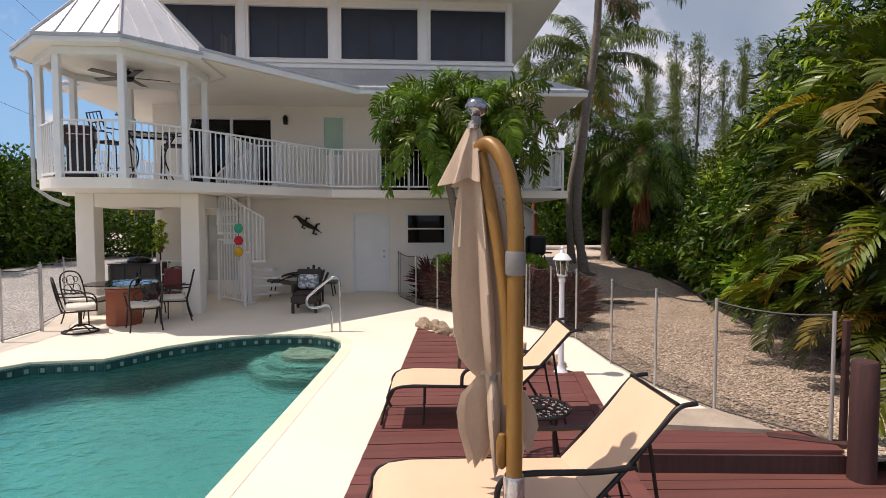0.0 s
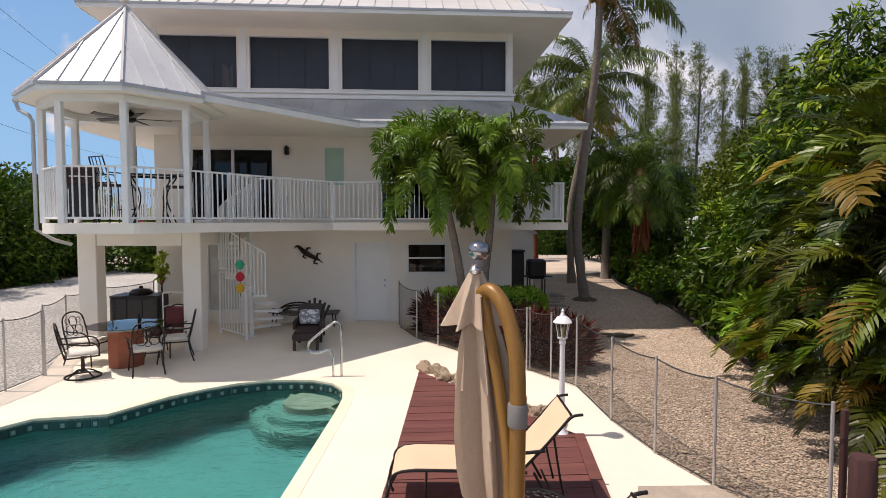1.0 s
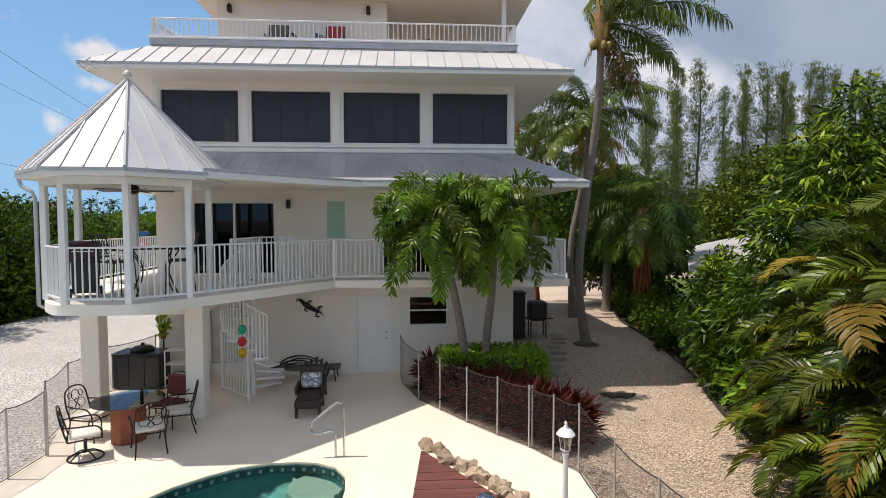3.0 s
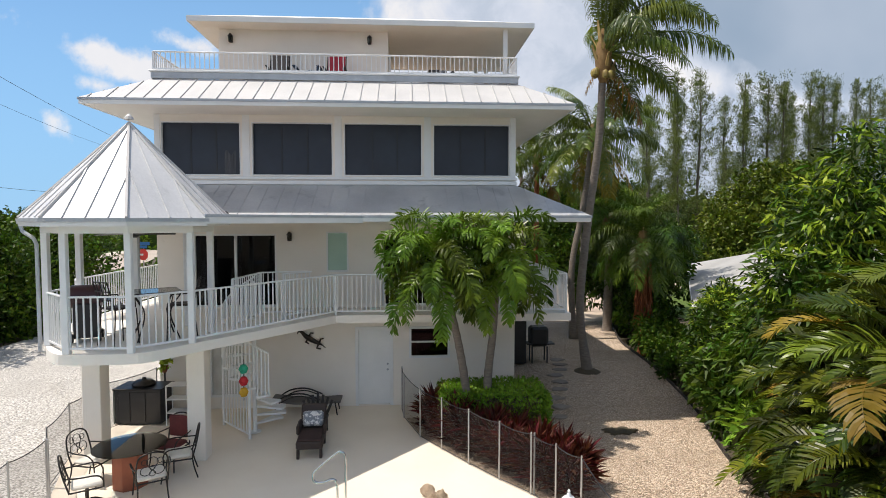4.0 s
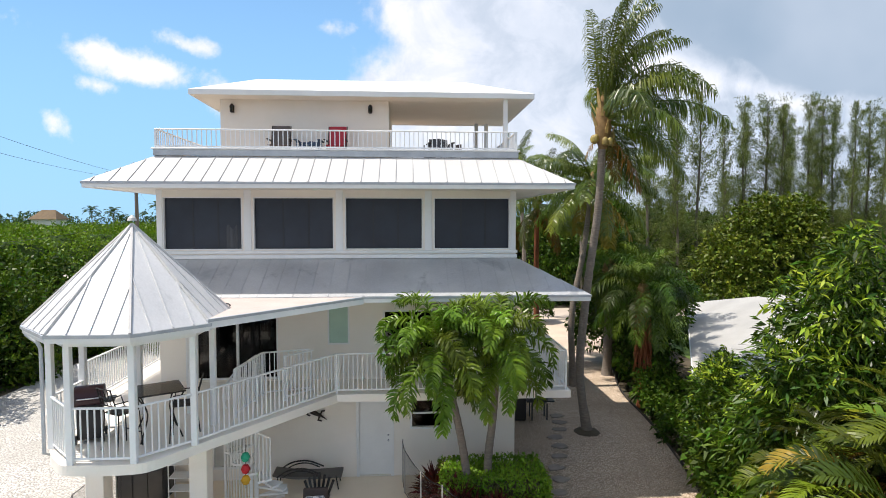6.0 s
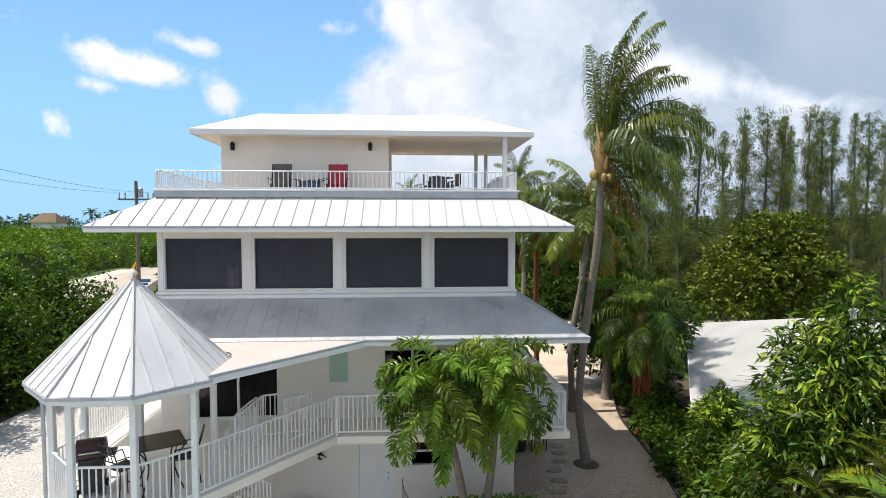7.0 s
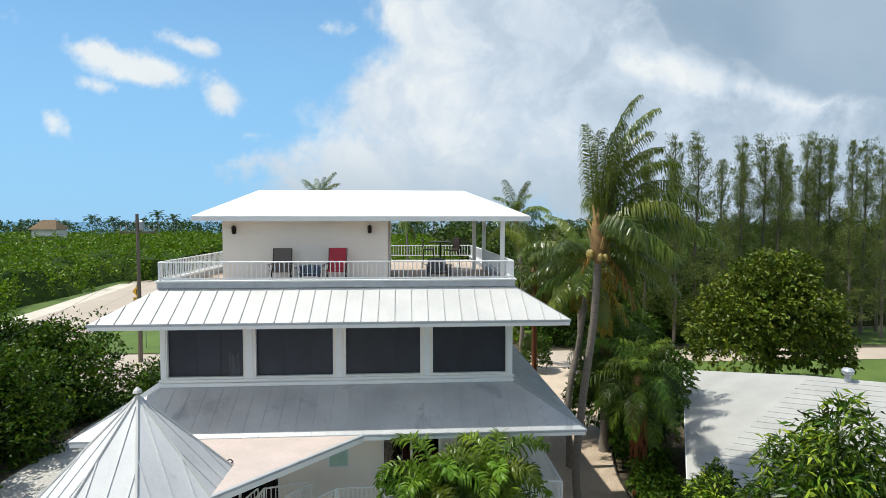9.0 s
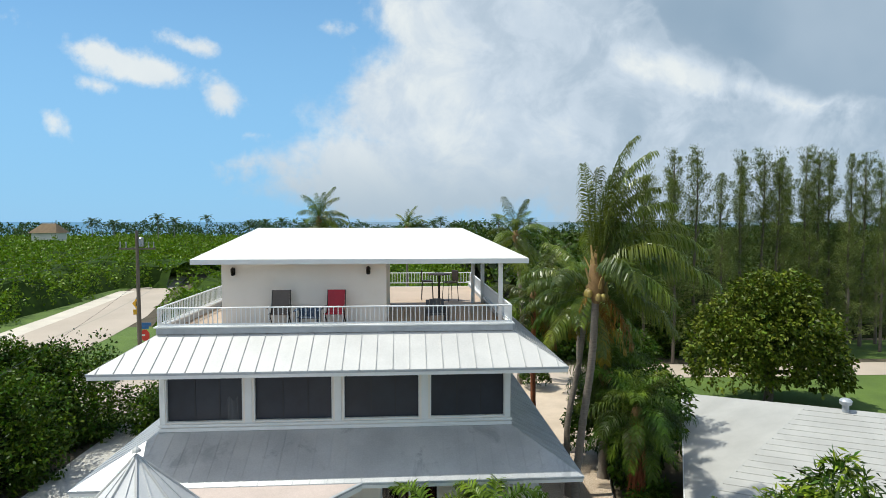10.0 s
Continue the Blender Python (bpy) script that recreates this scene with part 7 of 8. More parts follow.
def lounger(at, turn):
    t = thing("sun_lounger", "tan sling sun lounger with dark metal frame, back raised", "lounger", at, turn, group="loungers on the deck")
    part("seat_sling", sling([(-1.16, 0.24), (-1.17, 0.30), (-1.14, 0.35), (-1.08, 0.385), (-0.95, 0.40), (-0.5, 0.39), (0.0, 0.375)], 0.56), SLING, t, smooth=True)
    part("back_sling", sling([(0.0, 0.38), (0.15, 0.53), (0.30, 0.70), (0.42, 0.85), (0.455, 0.885)], 0.56), SLING, t, smooth=True)
    for s in (-0.295, 0.295):
        part("side_rail", Geo().tube(spline([(-1.15, s, 0.2), (-1.18, s, 0.28), (-1.12, s, 0.36), (-0.95, s, 0.385), (-0.4, s, 0.375), (0.06, s, 0.36)], 5), 0.014, 8), DARKMET, t, smooth=True)
        part("back_rail", Geo().tube(spline([(0.0, s, 0.37), (0.2, s, 0.58), (0.4, s, 0.81), (0.47, s, 0.875), (0.56, s, 0.89)], 5), 0.014, 8), DARKMET, t, smooth=True)
        part("foot_leg", Geo().tube(spline([(-1.12, s, 0.36), (-1.2, s, 0.2), (-1.24, s, 0.035)], 4), 0.013, 8), DARKMET, t, smooth=True)
        part("mid_leg", Geo().tube([(-0.85, s, 0.38), (-0.86, s, 0.035)], 0.012, 8), DARKMET, t)
        part("rear_leg", Geo().tube([(0.12, s, 0.36), (0.30, s, 0.035)], 0.013, 8), DARKMET, t)
        part("strut", Geo().tube([(0.3, s, 0.68), (0.36, s, 0.3), (0.42, s, 0.035)], 0.011, 8), DARKMET, t)
        part("armrest", Geo().tube(spline([(-0.52, s, 0.38), (-0.5, s, 0.5), (-0.38, s * 1.06, 0.555), (0.0, s * 1.06, 0.55), (0.22, s, 0.56)], 5), 0.017, 8), DARKMET, t, smooth=True)
    part("cross_bar", Geo().tube([(-1.24, -0.295, 0.04), (-1.24, 0.295, 0.04)], 0.011, 8), DARKMET, t)
    part("cross_bar", Geo().tube([(0.3, -0.295, 0.12), (0.3, 0.295, 0.12)], 0.011, 8), DARKMET, t)
    part("cross_bar", Geo().tube([(0.455, -0.295, 0.885), (0.455, 0.295, 0.885)], 0.012, 8), DARKMET, t)
    return t


lounger((1.12, 3.19, 0.03), 1.5)
lounger((1.17, 5.28, 0.03), -3)


def side_table(at):
    t = thing("side_table", "small round cast-metal side table with pierced top", "table", at)
    part("rim", Geo().tube([(0.26 * math.cos(a * math.pi / 14), 0.26 * math.sin(a * math.pi / 14), 0.42) for a in range(28)], 0.014, 6, closed=True), DARKMET, t, smooth=True)
    for ring, n in ((0.19, 14), (0.12, 9), (0.235, 18)):
        for i in range(n):
            a = 2 * math.pi * i / n
            c = Vector((ring * math.cos(a), ring * math.sin(a), 0.422))
            part("lattice_ring", Geo().tube([c + Vector((0.034 * math.cos(b * math.pi / 5), 0.034 * math.sin(b * math.pi / 5), 0)) for b in range(10)], 0.006, 4, closed=True), DARKMET, t)
    part("hub", Geo().lathe([(0.06, 0.415), (0.06, 0.428), (0.0, 0.43)], 12), DARKMET, t)
    for i in range(4):
        a = i * math.pi / 2 + 0.5
        d = Vector((math.cos(a), math.sin(a), 0))
        part("leg", Geo().tube(spline([d * 0.23 + Vector((0, 0, 0.41)), d * 0.2 + Vector((0, 0, 0.25)), d * 0.24 + Vector((0, 0, 0.0))], 4), 0.014, 7), DARKMET, t, smooth=True)


side_table((1.14, 4.28, 0.034))

# ---- pool handrail ----
whole("pool_handrail", Geo().tube(spline([(-0.98, 9.74, -0.02), (-0.98, 9.74, 0.5), (-0.985, 9.74, 0.84), (-1.05, 9.74, 0.93), (-1.15, 9.74, 0.9), (-1.45, 9.72, 0.66), (-1.53, 9.71, 0.56), (-1.5, 9.71, 0.44), (-1.36, 9.72, 0.42), (-1.2, 9.73, 0.46), (-1.13, 9.74, 0.36), (-1.12, 9.74, -0.02)], 6), 0.021, 10), SILVER, "polished steel pool handrail with an S bend", "handrail", smooth=True)

# ---- patio dining set ----
COPPER = material("copper_red_panel", (0.36, 0.10, 0.045), (0.26, 0.075, 0.035), rough=0.55, scale=3, bump=0.1)
TABLETOP = material("polished_stone_top", (0.42, 0.38, 0.34), (0.32, 0.29, 0.26), rough=0.12, scale=8, bump=0.05)
CUSHION = material("cream_cushion", (0.74, 0.70, 0.62), (0.66, 0.62, 0.55), rough=0.9, scale=4, bump=0.15, bump_scale=60)
REDCUSH = material("maroon_cushion", (0.16, 0.035, 0.035), (0.11, 0.025, 0.025), rough=0.9, scale=4)
table = thing("fire_pit_table", "round fire pit table with copper base and polished stone top", "table", (-5.02, 10.75, 0))
part("base", Geo().lathe([(0.30, 0.0), (0.31, 0.03), (0.31, 0.62), (0.33, 0.66), (0.3, 0.69)], 8), COPPER, table)
part("top", Geo().lathe([(0.44, 0.69), (0.455, 0.70), (0.455, 0.735), (0.44, 0.745), (0.2, 0.746), (0.19, 0.72), (0.0, 0.72)], 32), TABLETOP, table, smooth=True)
part("glass_ring", Geo().lathe([(0.46, 0.75), (0.62, 0.75), (0.62, 0.758), (0.46, 0.758)], 32), glass("clear_glass", (0.82, 0.88, 0.88)), table)
part("bottle", Geo().lathe([(0.03, 0.746), (0.032, 0.86), (0.015, 0.9), (0.014, 0.94), (0.0, 0.945)], 10, (0.22, 0.05, 0)), TINTED, table, smooth=True)


def dining_chair(at, turn, cushion, label, swivel=False):
    t = thing("patio_chair", label, "chair", at, turn, group="chairs round the fire pit")
    part("seat_cushion", Geo().box(-0.235, -0.24, 0.40, 0.235, 0.22, 0.475, 0.03), cushion, t, smooth=True)
    part("seat_frame", Geo().tube([(-0.26, -0.25, 0.39), (0.26, -0.25, 0.39), (0.25, 0.25, 0.38), (-0.25, 0.25, 0.38)], 0.014, 7, closed=True), DARKMET, t)
    back = spline([(-0.24, 0.25, 0.39), (-0.25, 0.32, 0.65), (-0.2, 0.37, 0.88), (0, 0.39, 0.95), (0.2, 0.37, 0.88), (0.25, 0.32, 0.65), (0.24, 0.25, 0.39)], 5)
    part("back_frame", Geo().tube(back, 0.014, 7), DARKMET, t, smooth=True)
    for cx, cz, r in ((-0.1, 0.62, 0.085), (0.1, 0.62, 0.085), (0, 0.78, 0.09), (-0.12, 0.79, 0.05), (0.12, 0.79, 0.05), (0, 0.56, 0.05), (0, 0.67, 0.04)):
        part("scroll", Geo().tube([(cx + r * math.cos(a * math.pi / 7), 0.27 + 0.27 * (cz + r * math.sin(a * math.pi / 7) - 0.4) * 0.85, cz + r * math.sin(a * math.pi / 7)) for a in range(14)], 0.007, 5, closed=True), DARKMET, t)
    for s in (-1, 1):
        part("armrest", Geo().tube(spline([(s * 0.25, 0.32, 0.64), (s * 0.3, 0.1, 0.63), (s * 0.31, -0.15, 0.62), (s * 0.28, -0.24, 0.52), (s * 0.26, -0.24, 0.39)], 5), 0.013, 7), DARKMET, t, smooth=True)
        if not swivel:
            part("front_leg", Geo().tube(spline([(s * 0.25, -0.24, 0.39), (s * 0.26, -0.26, 0.2), (s * 0.28, -0.29, 0.0)], 3), 0.013, 7), DARKMET, t)
            part("rear_leg", Geo().tube(spline([(s * 0.23, 0.25, 0.38), (s * 0.23, 0.28, 0.2), (s * 0.25, 0.34, 0.0)], 3), 0.013, 7), DARKMET, t)
    if swivel:
        part("swivel_ring", Geo().tube([(0.27 * math.cos(a * math.pi / 12), 0.27 * math.sin(a * math.pi / 12), 0.016) for a in range(24)], 0.015, 7, closed=True), DARKMET, t, smooth=True)
        part("swivel_post", Geo().lathe([(0.05, 0.1), (0.03, 0.14), (0.03, 0.36), (0.12, 0.385)], 10), DARKMET, t)
        for i in range(4):
            a = i * math.pi / 2 + 0.6
            part("swivel_spoke", Geo().tube(spline([(0, 0, 0.13), (0.14 * math.cos(a), 0.14 * math.sin(a), 0.1), (0.27 * math.cos(a), 0.27 * math.sin(a), 0.02)], 3), 0.012, 6), DARKMET, t)
    return t


dining_chair((-5.38, 9.98, 0), 118, CUSHION, "cast-metal swivel rocker with a cream cushion", True)
dining_chair((-5.78, 10.95, 0), 75, CUSHION, "scrolled cast-metal armchair with a cream cushion")
dining_chair((-4.42, 10.22, 0), 208, CUSHION, "scrolled cast-metal armchair with a cream cushion")
dining_chair((-4.3, 11.1, 0), -70, CUSHION, "scrolled cast-metal armchair with a cream cushion")
ch = dining_chair((-4.62, 11.55, 0), -15, REDCUSH, "cast-metal armchair with a maroon back cushion")
part("back_cushion", Geo().box(-0.22, 0.24, 0.5, 0.22, 0.31, 0.93, 0.03), REDCUSH, ch)

# ---- wicker chaise and dark lounger by the wall ----
WICKER = material("dark_wicker", (0.050, 0.032, 0.026), (0.03, 0.02, 0.016), rough=0.6, scale=10, fine=70, bump=0.7, bump_scale=70)
PATTERN = material("leaf_print_pillow", (0.72, 0.72, 0.70), (0.20, 0.22, 0.25), rough=0.9, scale=14, spread=0.12, bump=0.1)
cz = thing("wicker_chaise", "dark wicker chaise with a printed pillow", "chaise", (-1.95, 12.15, 0), 3)
part("seat", Geo().box(-0.27, -0.5, 0.2, 0.27, 0.35, 0.36, 0.03), WICKER, cz)
part("seat_pad", Geo().box(-0.24, -0.47, 0.362, 0.24, 0.2, 0.40, 0.015), material("brown_pad", (0.055, 0.03, 0.026), rough=0.9), cz)
part("backrest", Geo().box(-0.27, 0.0, 0.0, 0.27, 0.07, 0.55, 0.03, pose(0, 0.33, 0.33, -22)), WICKER, cz)
part("pillow", Geo().box(-0.22, -0.07, 0.0, 0.22, 0.03, 0.32, 0.04, pose(0, 0.27, 0.42, -24)), PATTERN, cz, "white pillow with blue-grey leaf print", smooth=True)
for s in (-1, 1):
    part("armrest", Geo().box(s * 0.24, -0.1, 0.36, s * 0.31, 0.36, 0.56, 0.025), WICKER, cz)
    for yy in (-0.47, 0.3):
        part("leg", Geo().box(s * 0.2, yy, 0.0, s * 0.26, yy + 0.06, 0.2, 0.008), WICKER, cz)
dl = thing("folding_lounger", "low black lounger with curved arms along the wall", "lounger", (-2.45, 14.55, 0), 0)
part("bed", sling([(-0.85, 0.42), (-0.3, 0.34), (0.2, 0.33), (0.86, 0.36)], 0.5, 0.05), material("grey_mesh_fabric", (0.15, 0.14, 0.13), (0.11, 0.105, 0.1), rough=0.8), dl, "grey mesh bed", smooth=True)
for s in (-0.24, 0.24):
    part("curved_arm", Geo().tube(spline([(-0.75, s, 0.35), (-0.45, s, 0.52), (-0.05, s, 0.55), (0.35, s, 0.4)], 5), 0.02, 7), DARKMET, dl, smooth=True)
    part("curved_arm", Geo().tube(spline([(-0.6, s, 0.35), (-0.35, s, 0.47), (-0.05, s, 0.49), (0.25, s, 0.38)], 5), 0.016, 7), DARKMET, dl, smooth=True)
    for xx in (-0.72, 0.72):
        part("leg", Geo().tube([(xx, s, 0.36), (xx * 1.08, s, 0.0)], 0.016, 7), DARKMET, dl)
ad = thing("fan_back_chair", "small dark fan-backed chair behind the chaise", "chair", (-2.0, 13.15, 0), 0)
for i in range(7):
    a = (i - 3) * 0.13
    part("back_slat", Geo().box(-0.03, 0, 0, 0.03, 0.018, 0.5 - 0.05 * abs(i - 3), 0.006, pose(0.07 * (i - 3), 0.12, 0.38, -14, math.degrees(a), 0)), DARKMET, ad)
part("seat", Geo().box(-0.26, -0.3, 0.34, 0.26, 0.14, 0.38, 0.01), DARKMET, ad)
for x in (-0.24, 0.2):
    for yy in (-0.28, 0.1):
        part("leg", Geo().box(x, yy, 0, x + 0.04, yy + 0.04, 0.34, 0.004), DARKMET, ad)

# ---- spiral stair ----
st = thing("spiral_staircase", "white metal spiral staircase up to the balcony", "staircase", (-3.43, 13.3, 0))
part("centre_pole", Geo().tube([(0, 0, 0), (0, 0, 3.5)], 0.05, 10), RAILPAINT, st, smooth=True)
part("base_plate", Geo().lathe([(0.14, 0), (0.14, 0.012), (0.06, 0.02)], 14), RAILPAINT, st)
rail_pts = []
for i in range(12):
    a0 = radians(62 - 27 * i)
    z = 0.205 * (i + 1)
    a1 = a0 - radians(27)
    q = [(0.05 * math.cos(a0), 0.05 * math.sin(a0)), (0.69 * math.cos(a0), 0.69 * math.sin(a0)), (0.71 * math.cos((a0 + a1) / 2), 0.71 * math.sin((a0 + a1) / 2)), (0.69 * math.cos(a1), 0.69 * math.sin(a1)), (0.05 * math.cos(a1), 0.05 * math.sin(a1))]
    part("tread", Geo().prism(q[::-1], z - 0.045, z), RAILPAINT, st)
    if i < 4:
        continue
    for k in range(4):
        a = a0 - radians(3.4 + 6.75 * k)
        p = Vector((0.68 * math.cos(a), 0.68 * math.sin(a), z))
        part("baluster", Geo().tube([p - Vector((0, 0, 0.06)), p + Vector((0, 0, 0.92 + 0.051 * k))], 0.017, 6), RAILPAINT, st)
        rail_pts.append(p + Vector((0, 0, 0.92 + 0.051 * k)))
part("stair_handrail", Geo().tube(rail_pts, 0.022, 8), RAILPAINT, st, smooth=True)
# gate panel across the foot of the stair
for z in (0.1, 1.45):
    part("guard_rail", Geo().tube([(0.0, -0.44, z), (-0.85, 0.48, z)], 0.024, 7), RAILPAINT, st)
for i in range(10):
    f = i / 9
    part("guard_baluster", Geo().tube([(-0.85 * f, -0.44 + 0.92 * f, 0.0 if i in (0, 9) else 0.1), (-0.85 * f, -0.44 + 0.92 * f, 1.45)], 0.034 if i in (0, 9) else 0.014, 7), RAILPAINT, st)

# ---- small things under the balcony ----
mob = thing("hanging_lantern_string", "string of green, red and yellow paper lanterns", "lanterns", (-3.39, 12.3, 1.2))
part("cord", Geo().tube([(0, 0, -0.15), (0, 0, 1.2)], 0.006, 5), WIRE, mob)
for z, col, nm in ((0.03, (0.75, 0.42, 0.02), "yellow"), (0.27, (0.62, 0.02, 0.03), "red"), (0.53, (0.02, 0.42, 0.25), "green")):
    part("lantern", Geo().lathe([(0.02, -0.1), (0.06, -0.085), (0.1, 0.0), (0.06, 0.085), (0.02, 0.1)], 14, (0, 0, z)), material(nm + "_lantern", col, rough=0.6, bump=0.05), mob, nm + " round lantern", smooth=True)
orn = spline([(-0.40, 0, 0.18), (-0.36, 0, 0.24), (-0.28, 0, 0.22), (-0.18, 0, 0.12), (-0.05, 0, 0.03), (0.1, 0, -0.05), (0.22, 0, -0.11), (0.32, 0, -0.19)], 5)
rad = [0.012 + 0.062 * math.sin(math.pi * min(1, i / (len(orn) - 1) * 1.02)) ** 2 * (0.5 + 0.8 * i / len(orn)) for i in range(len(orn))]
og = Geo().tube(orn, rad, 8)
for p, q, r in (((-0.12, 0, 0.08), (-0.05, 0, 0.2), (0.02, 0, 0.19)), ((-0.12, 0, 0.06), (-0.18, 0, -0.04), (-0.1, 0, -0.08)), ((0.16, 0, -0.08), (0.2, 0, 0.04), (0.28, 0, 0.05)), ((0.14, 0, -0.1), (0.1, 0, -0.2), (0.2, 0, -0.22))):
    og.tube([p, q, r], [0.03, 0.025, 0.02], 6)
whole("wall_ornament", og, material("patinated_bronze", (0.045, 0.03, 0.02), (0.02, 0.016, 0.012), rough=0.5, metal=0.4, scale=9), "dark bronze curved wall ornament", "ornament", at=pose(-2.36, 14.95, 1.76), smooth=True)


def sconce(at):
    t = thing("wall_sconce", "small dark bronze outdoor wall lantern", "wall light", at, group="wall lights")
    part("back_plate", Geo().box(-0.045, -0.015, -0.1, 0.045, 0.0, 0.1, 0.004), DARKMET, t)
    part("lantern_body", Geo().lathe([(0.03, -0.11), (0.055, -0.09), (0.06, 0.05), (0.075, 0.06), (0.02, 0.13), (0, 0.135)], 6, (0, -0.09, 0)), DARKMET, t)
    part("lantern_pane", Geo().lathe([(0.058, -0.07), (0.062, 0.04)], 6, (0, -0.09, 0)), GLOW, t)


for p in ((-4.71, 16.348, 9.86), (-0.93, 16.348, 9.88), (-2.92, 14.998, 4.46), (1.35, 14.998, 4.46)):
    sconce(p)

isl = thing("outdoor_kitchen_cabinet", "black outdoor kitchen cabinet with a lidded grill", "cabinet", (-6.25, 14.2, 0), -4)
BLACK = material("black_powdercoat", (0.022, 0.022, 0.024), (0.014, 0.014, 0.015), rough=0.4, scale=4, bump=0.05)
part("cabinet_body", Geo().box(-0.6, -0.3, 0.03, 0.5, 0.32, 0.84, 0.01), BLACK, isl)
part("counter", Geo().box(-0.64, -0.34, 0.84, 0.54, 0.36, 0.88, 0.008), DARKMET, isl)
part("cabinet_side", Geo().box(-0.645, -0.3, 0.03, -0.605, 0.32, 0.83, 0.004), material("grey_green_panel", (0.16, 0.18, 0.15), rough=0.6), isl)
for x in (-0.57, -0.20, 0.16):
    part("cabinet_door", Geo().box(x, -0.318, 0.08, x + 0.33, -0.302, 0.8, 0.004), BLACK, isl)
part("grill_lid", Geo().lathe([(0.26, 0.88), (0.27, 0.93), (0.2, 1.0), (0.05, 1.03), (0.04, 1.08), (0, 1.09)], 12, (-0.05, 0, 0)), DARKMET, isl, smooth=True)
rack = thing("white_rack", "small white tubular side rack", "rack", (-5.35, 14.0, 0))
for x in (-0.28, 0.28):
    for yy in (-0.18, 0.18):
        part("rack_leg", Geo().tube([(x, yy, 0), (x, yy, 0.95)], 0.014, 6), RAILPAINT, rack)
for z in (0.3, 0.62, 0.95):
    part("rack_shelf", Geo().box(-0.29, -0.19, z - 0.01, 0.29, 0.19, z + 0.01, 0.004), RAILPAINT, rack)
pot = thing("potted_vine", "yellow-green vine in a small pot on a stand", "plant", (-5.95, 14.55, 0))
part("stand", Geo().tube([(0, 0, 0), (0, 0, 1.1)], 0.02, 6), DARKMET, pot)
part("pot", Geo().lathe([(0.05, 1.1), (0.09, 1.26), (0.08, 1.27), (0, 1.25)], 12), COPPER, pot)
part("vine_leaves", crown_mesh("vine_leaves", [(0, 0, 1.55, 0.14, 0.14, 0.3), (0.02, 0, 1.25, 0.14, 0.12, 0.2)], 260, 0.1, 0.07, L_YOUNG, 301), None, pot)

whole("loose_cable", Geo().tube(spline([(-3.98, 12.02, 5.02), (-3.86, 12.06, 5.05), (-3.74, 12.1, 5.02), (-3.66, 12.12, 5.06), (-3.58, 12.08, 5.03), (-3.64, 12.03, 4.995)], 4), 0.014, 6), WIRE, "short loose dark cable end on the flat roof", "cable", smooth=True)

# ---- on the balcony ----
bbq = thing("gas_grill", "gas grill with a maroon hood on the balcony", "grill", (-5.92, 11.15, DECK), 20)
part("cart", Geo().box(-0.2, -0.2, 0.08, 0.2, 0.2, 0.72, 0.015), BLACK, bbq)
part("hood", Geo().tube([(-0.25, 0, 0.84), (-0.24, 0, 0.84), (0.24, 0, 0.84), (0.25, 0, 0.84)], [0.16, 0.215, 0.215, 0.16], 14), material("maroon_enamel", (0.05, 0.010, 0.016), (0.03, 0.007, 0.011), rough=0.35), bbq, smooth=True)
part("hood_handle", Geo().tube([(-0.18, -0.24, 0.86), (0.18, -0.24, 0.86)], 0.014, 7), SILVER, bbq)
for s in (-1, 1):
    part("side_shelf", Geo().box(s * 0.26, -0.18, 0.74, s * 0.42, 0.18, 0.77, 0.006), BLACK, bbq)
    for yy in (-0.2, 0.2):
        part("wheel", Geo().lathe([(0.08, -0.02), (0.09, 0), (0.08, 0.02)], 12, m=pose(s * 0.22, yy, 0.09, 0, 90, 0)), BLACK, bbq)
bar = thing("bar_table", "square dark metal bar table with a glass top", "table", (-4.75, 11.35, DECK), 30)
part("frame_ring", Geo().tube([(-0.42, -0.42, 0.9), (0.42, -0.42, 0.9), (0.42, 0.42, 0.9), (-0.42, 0.42, 0.9)], 0.016, 7, closed=True), DARKMET, bar)
part("glass_top", Geo().box(-0.41, -0.41, 0.905, 0.41, 0.41, 0.913), glass("table_glass", (0.6, 0.66, 0.64)), bar)
for s in (-1, 1):
    for q in (-1, 1):
        part("leg", Geo().tube(spline([(s * 0.4, q * 0.4, 0.9), (s * 0.22, q * 0.22, 0.5), (s * 0.36, q * 0.36, 0.0)], 5), 0.014, 7), DARKMET, bar, smooth=True)


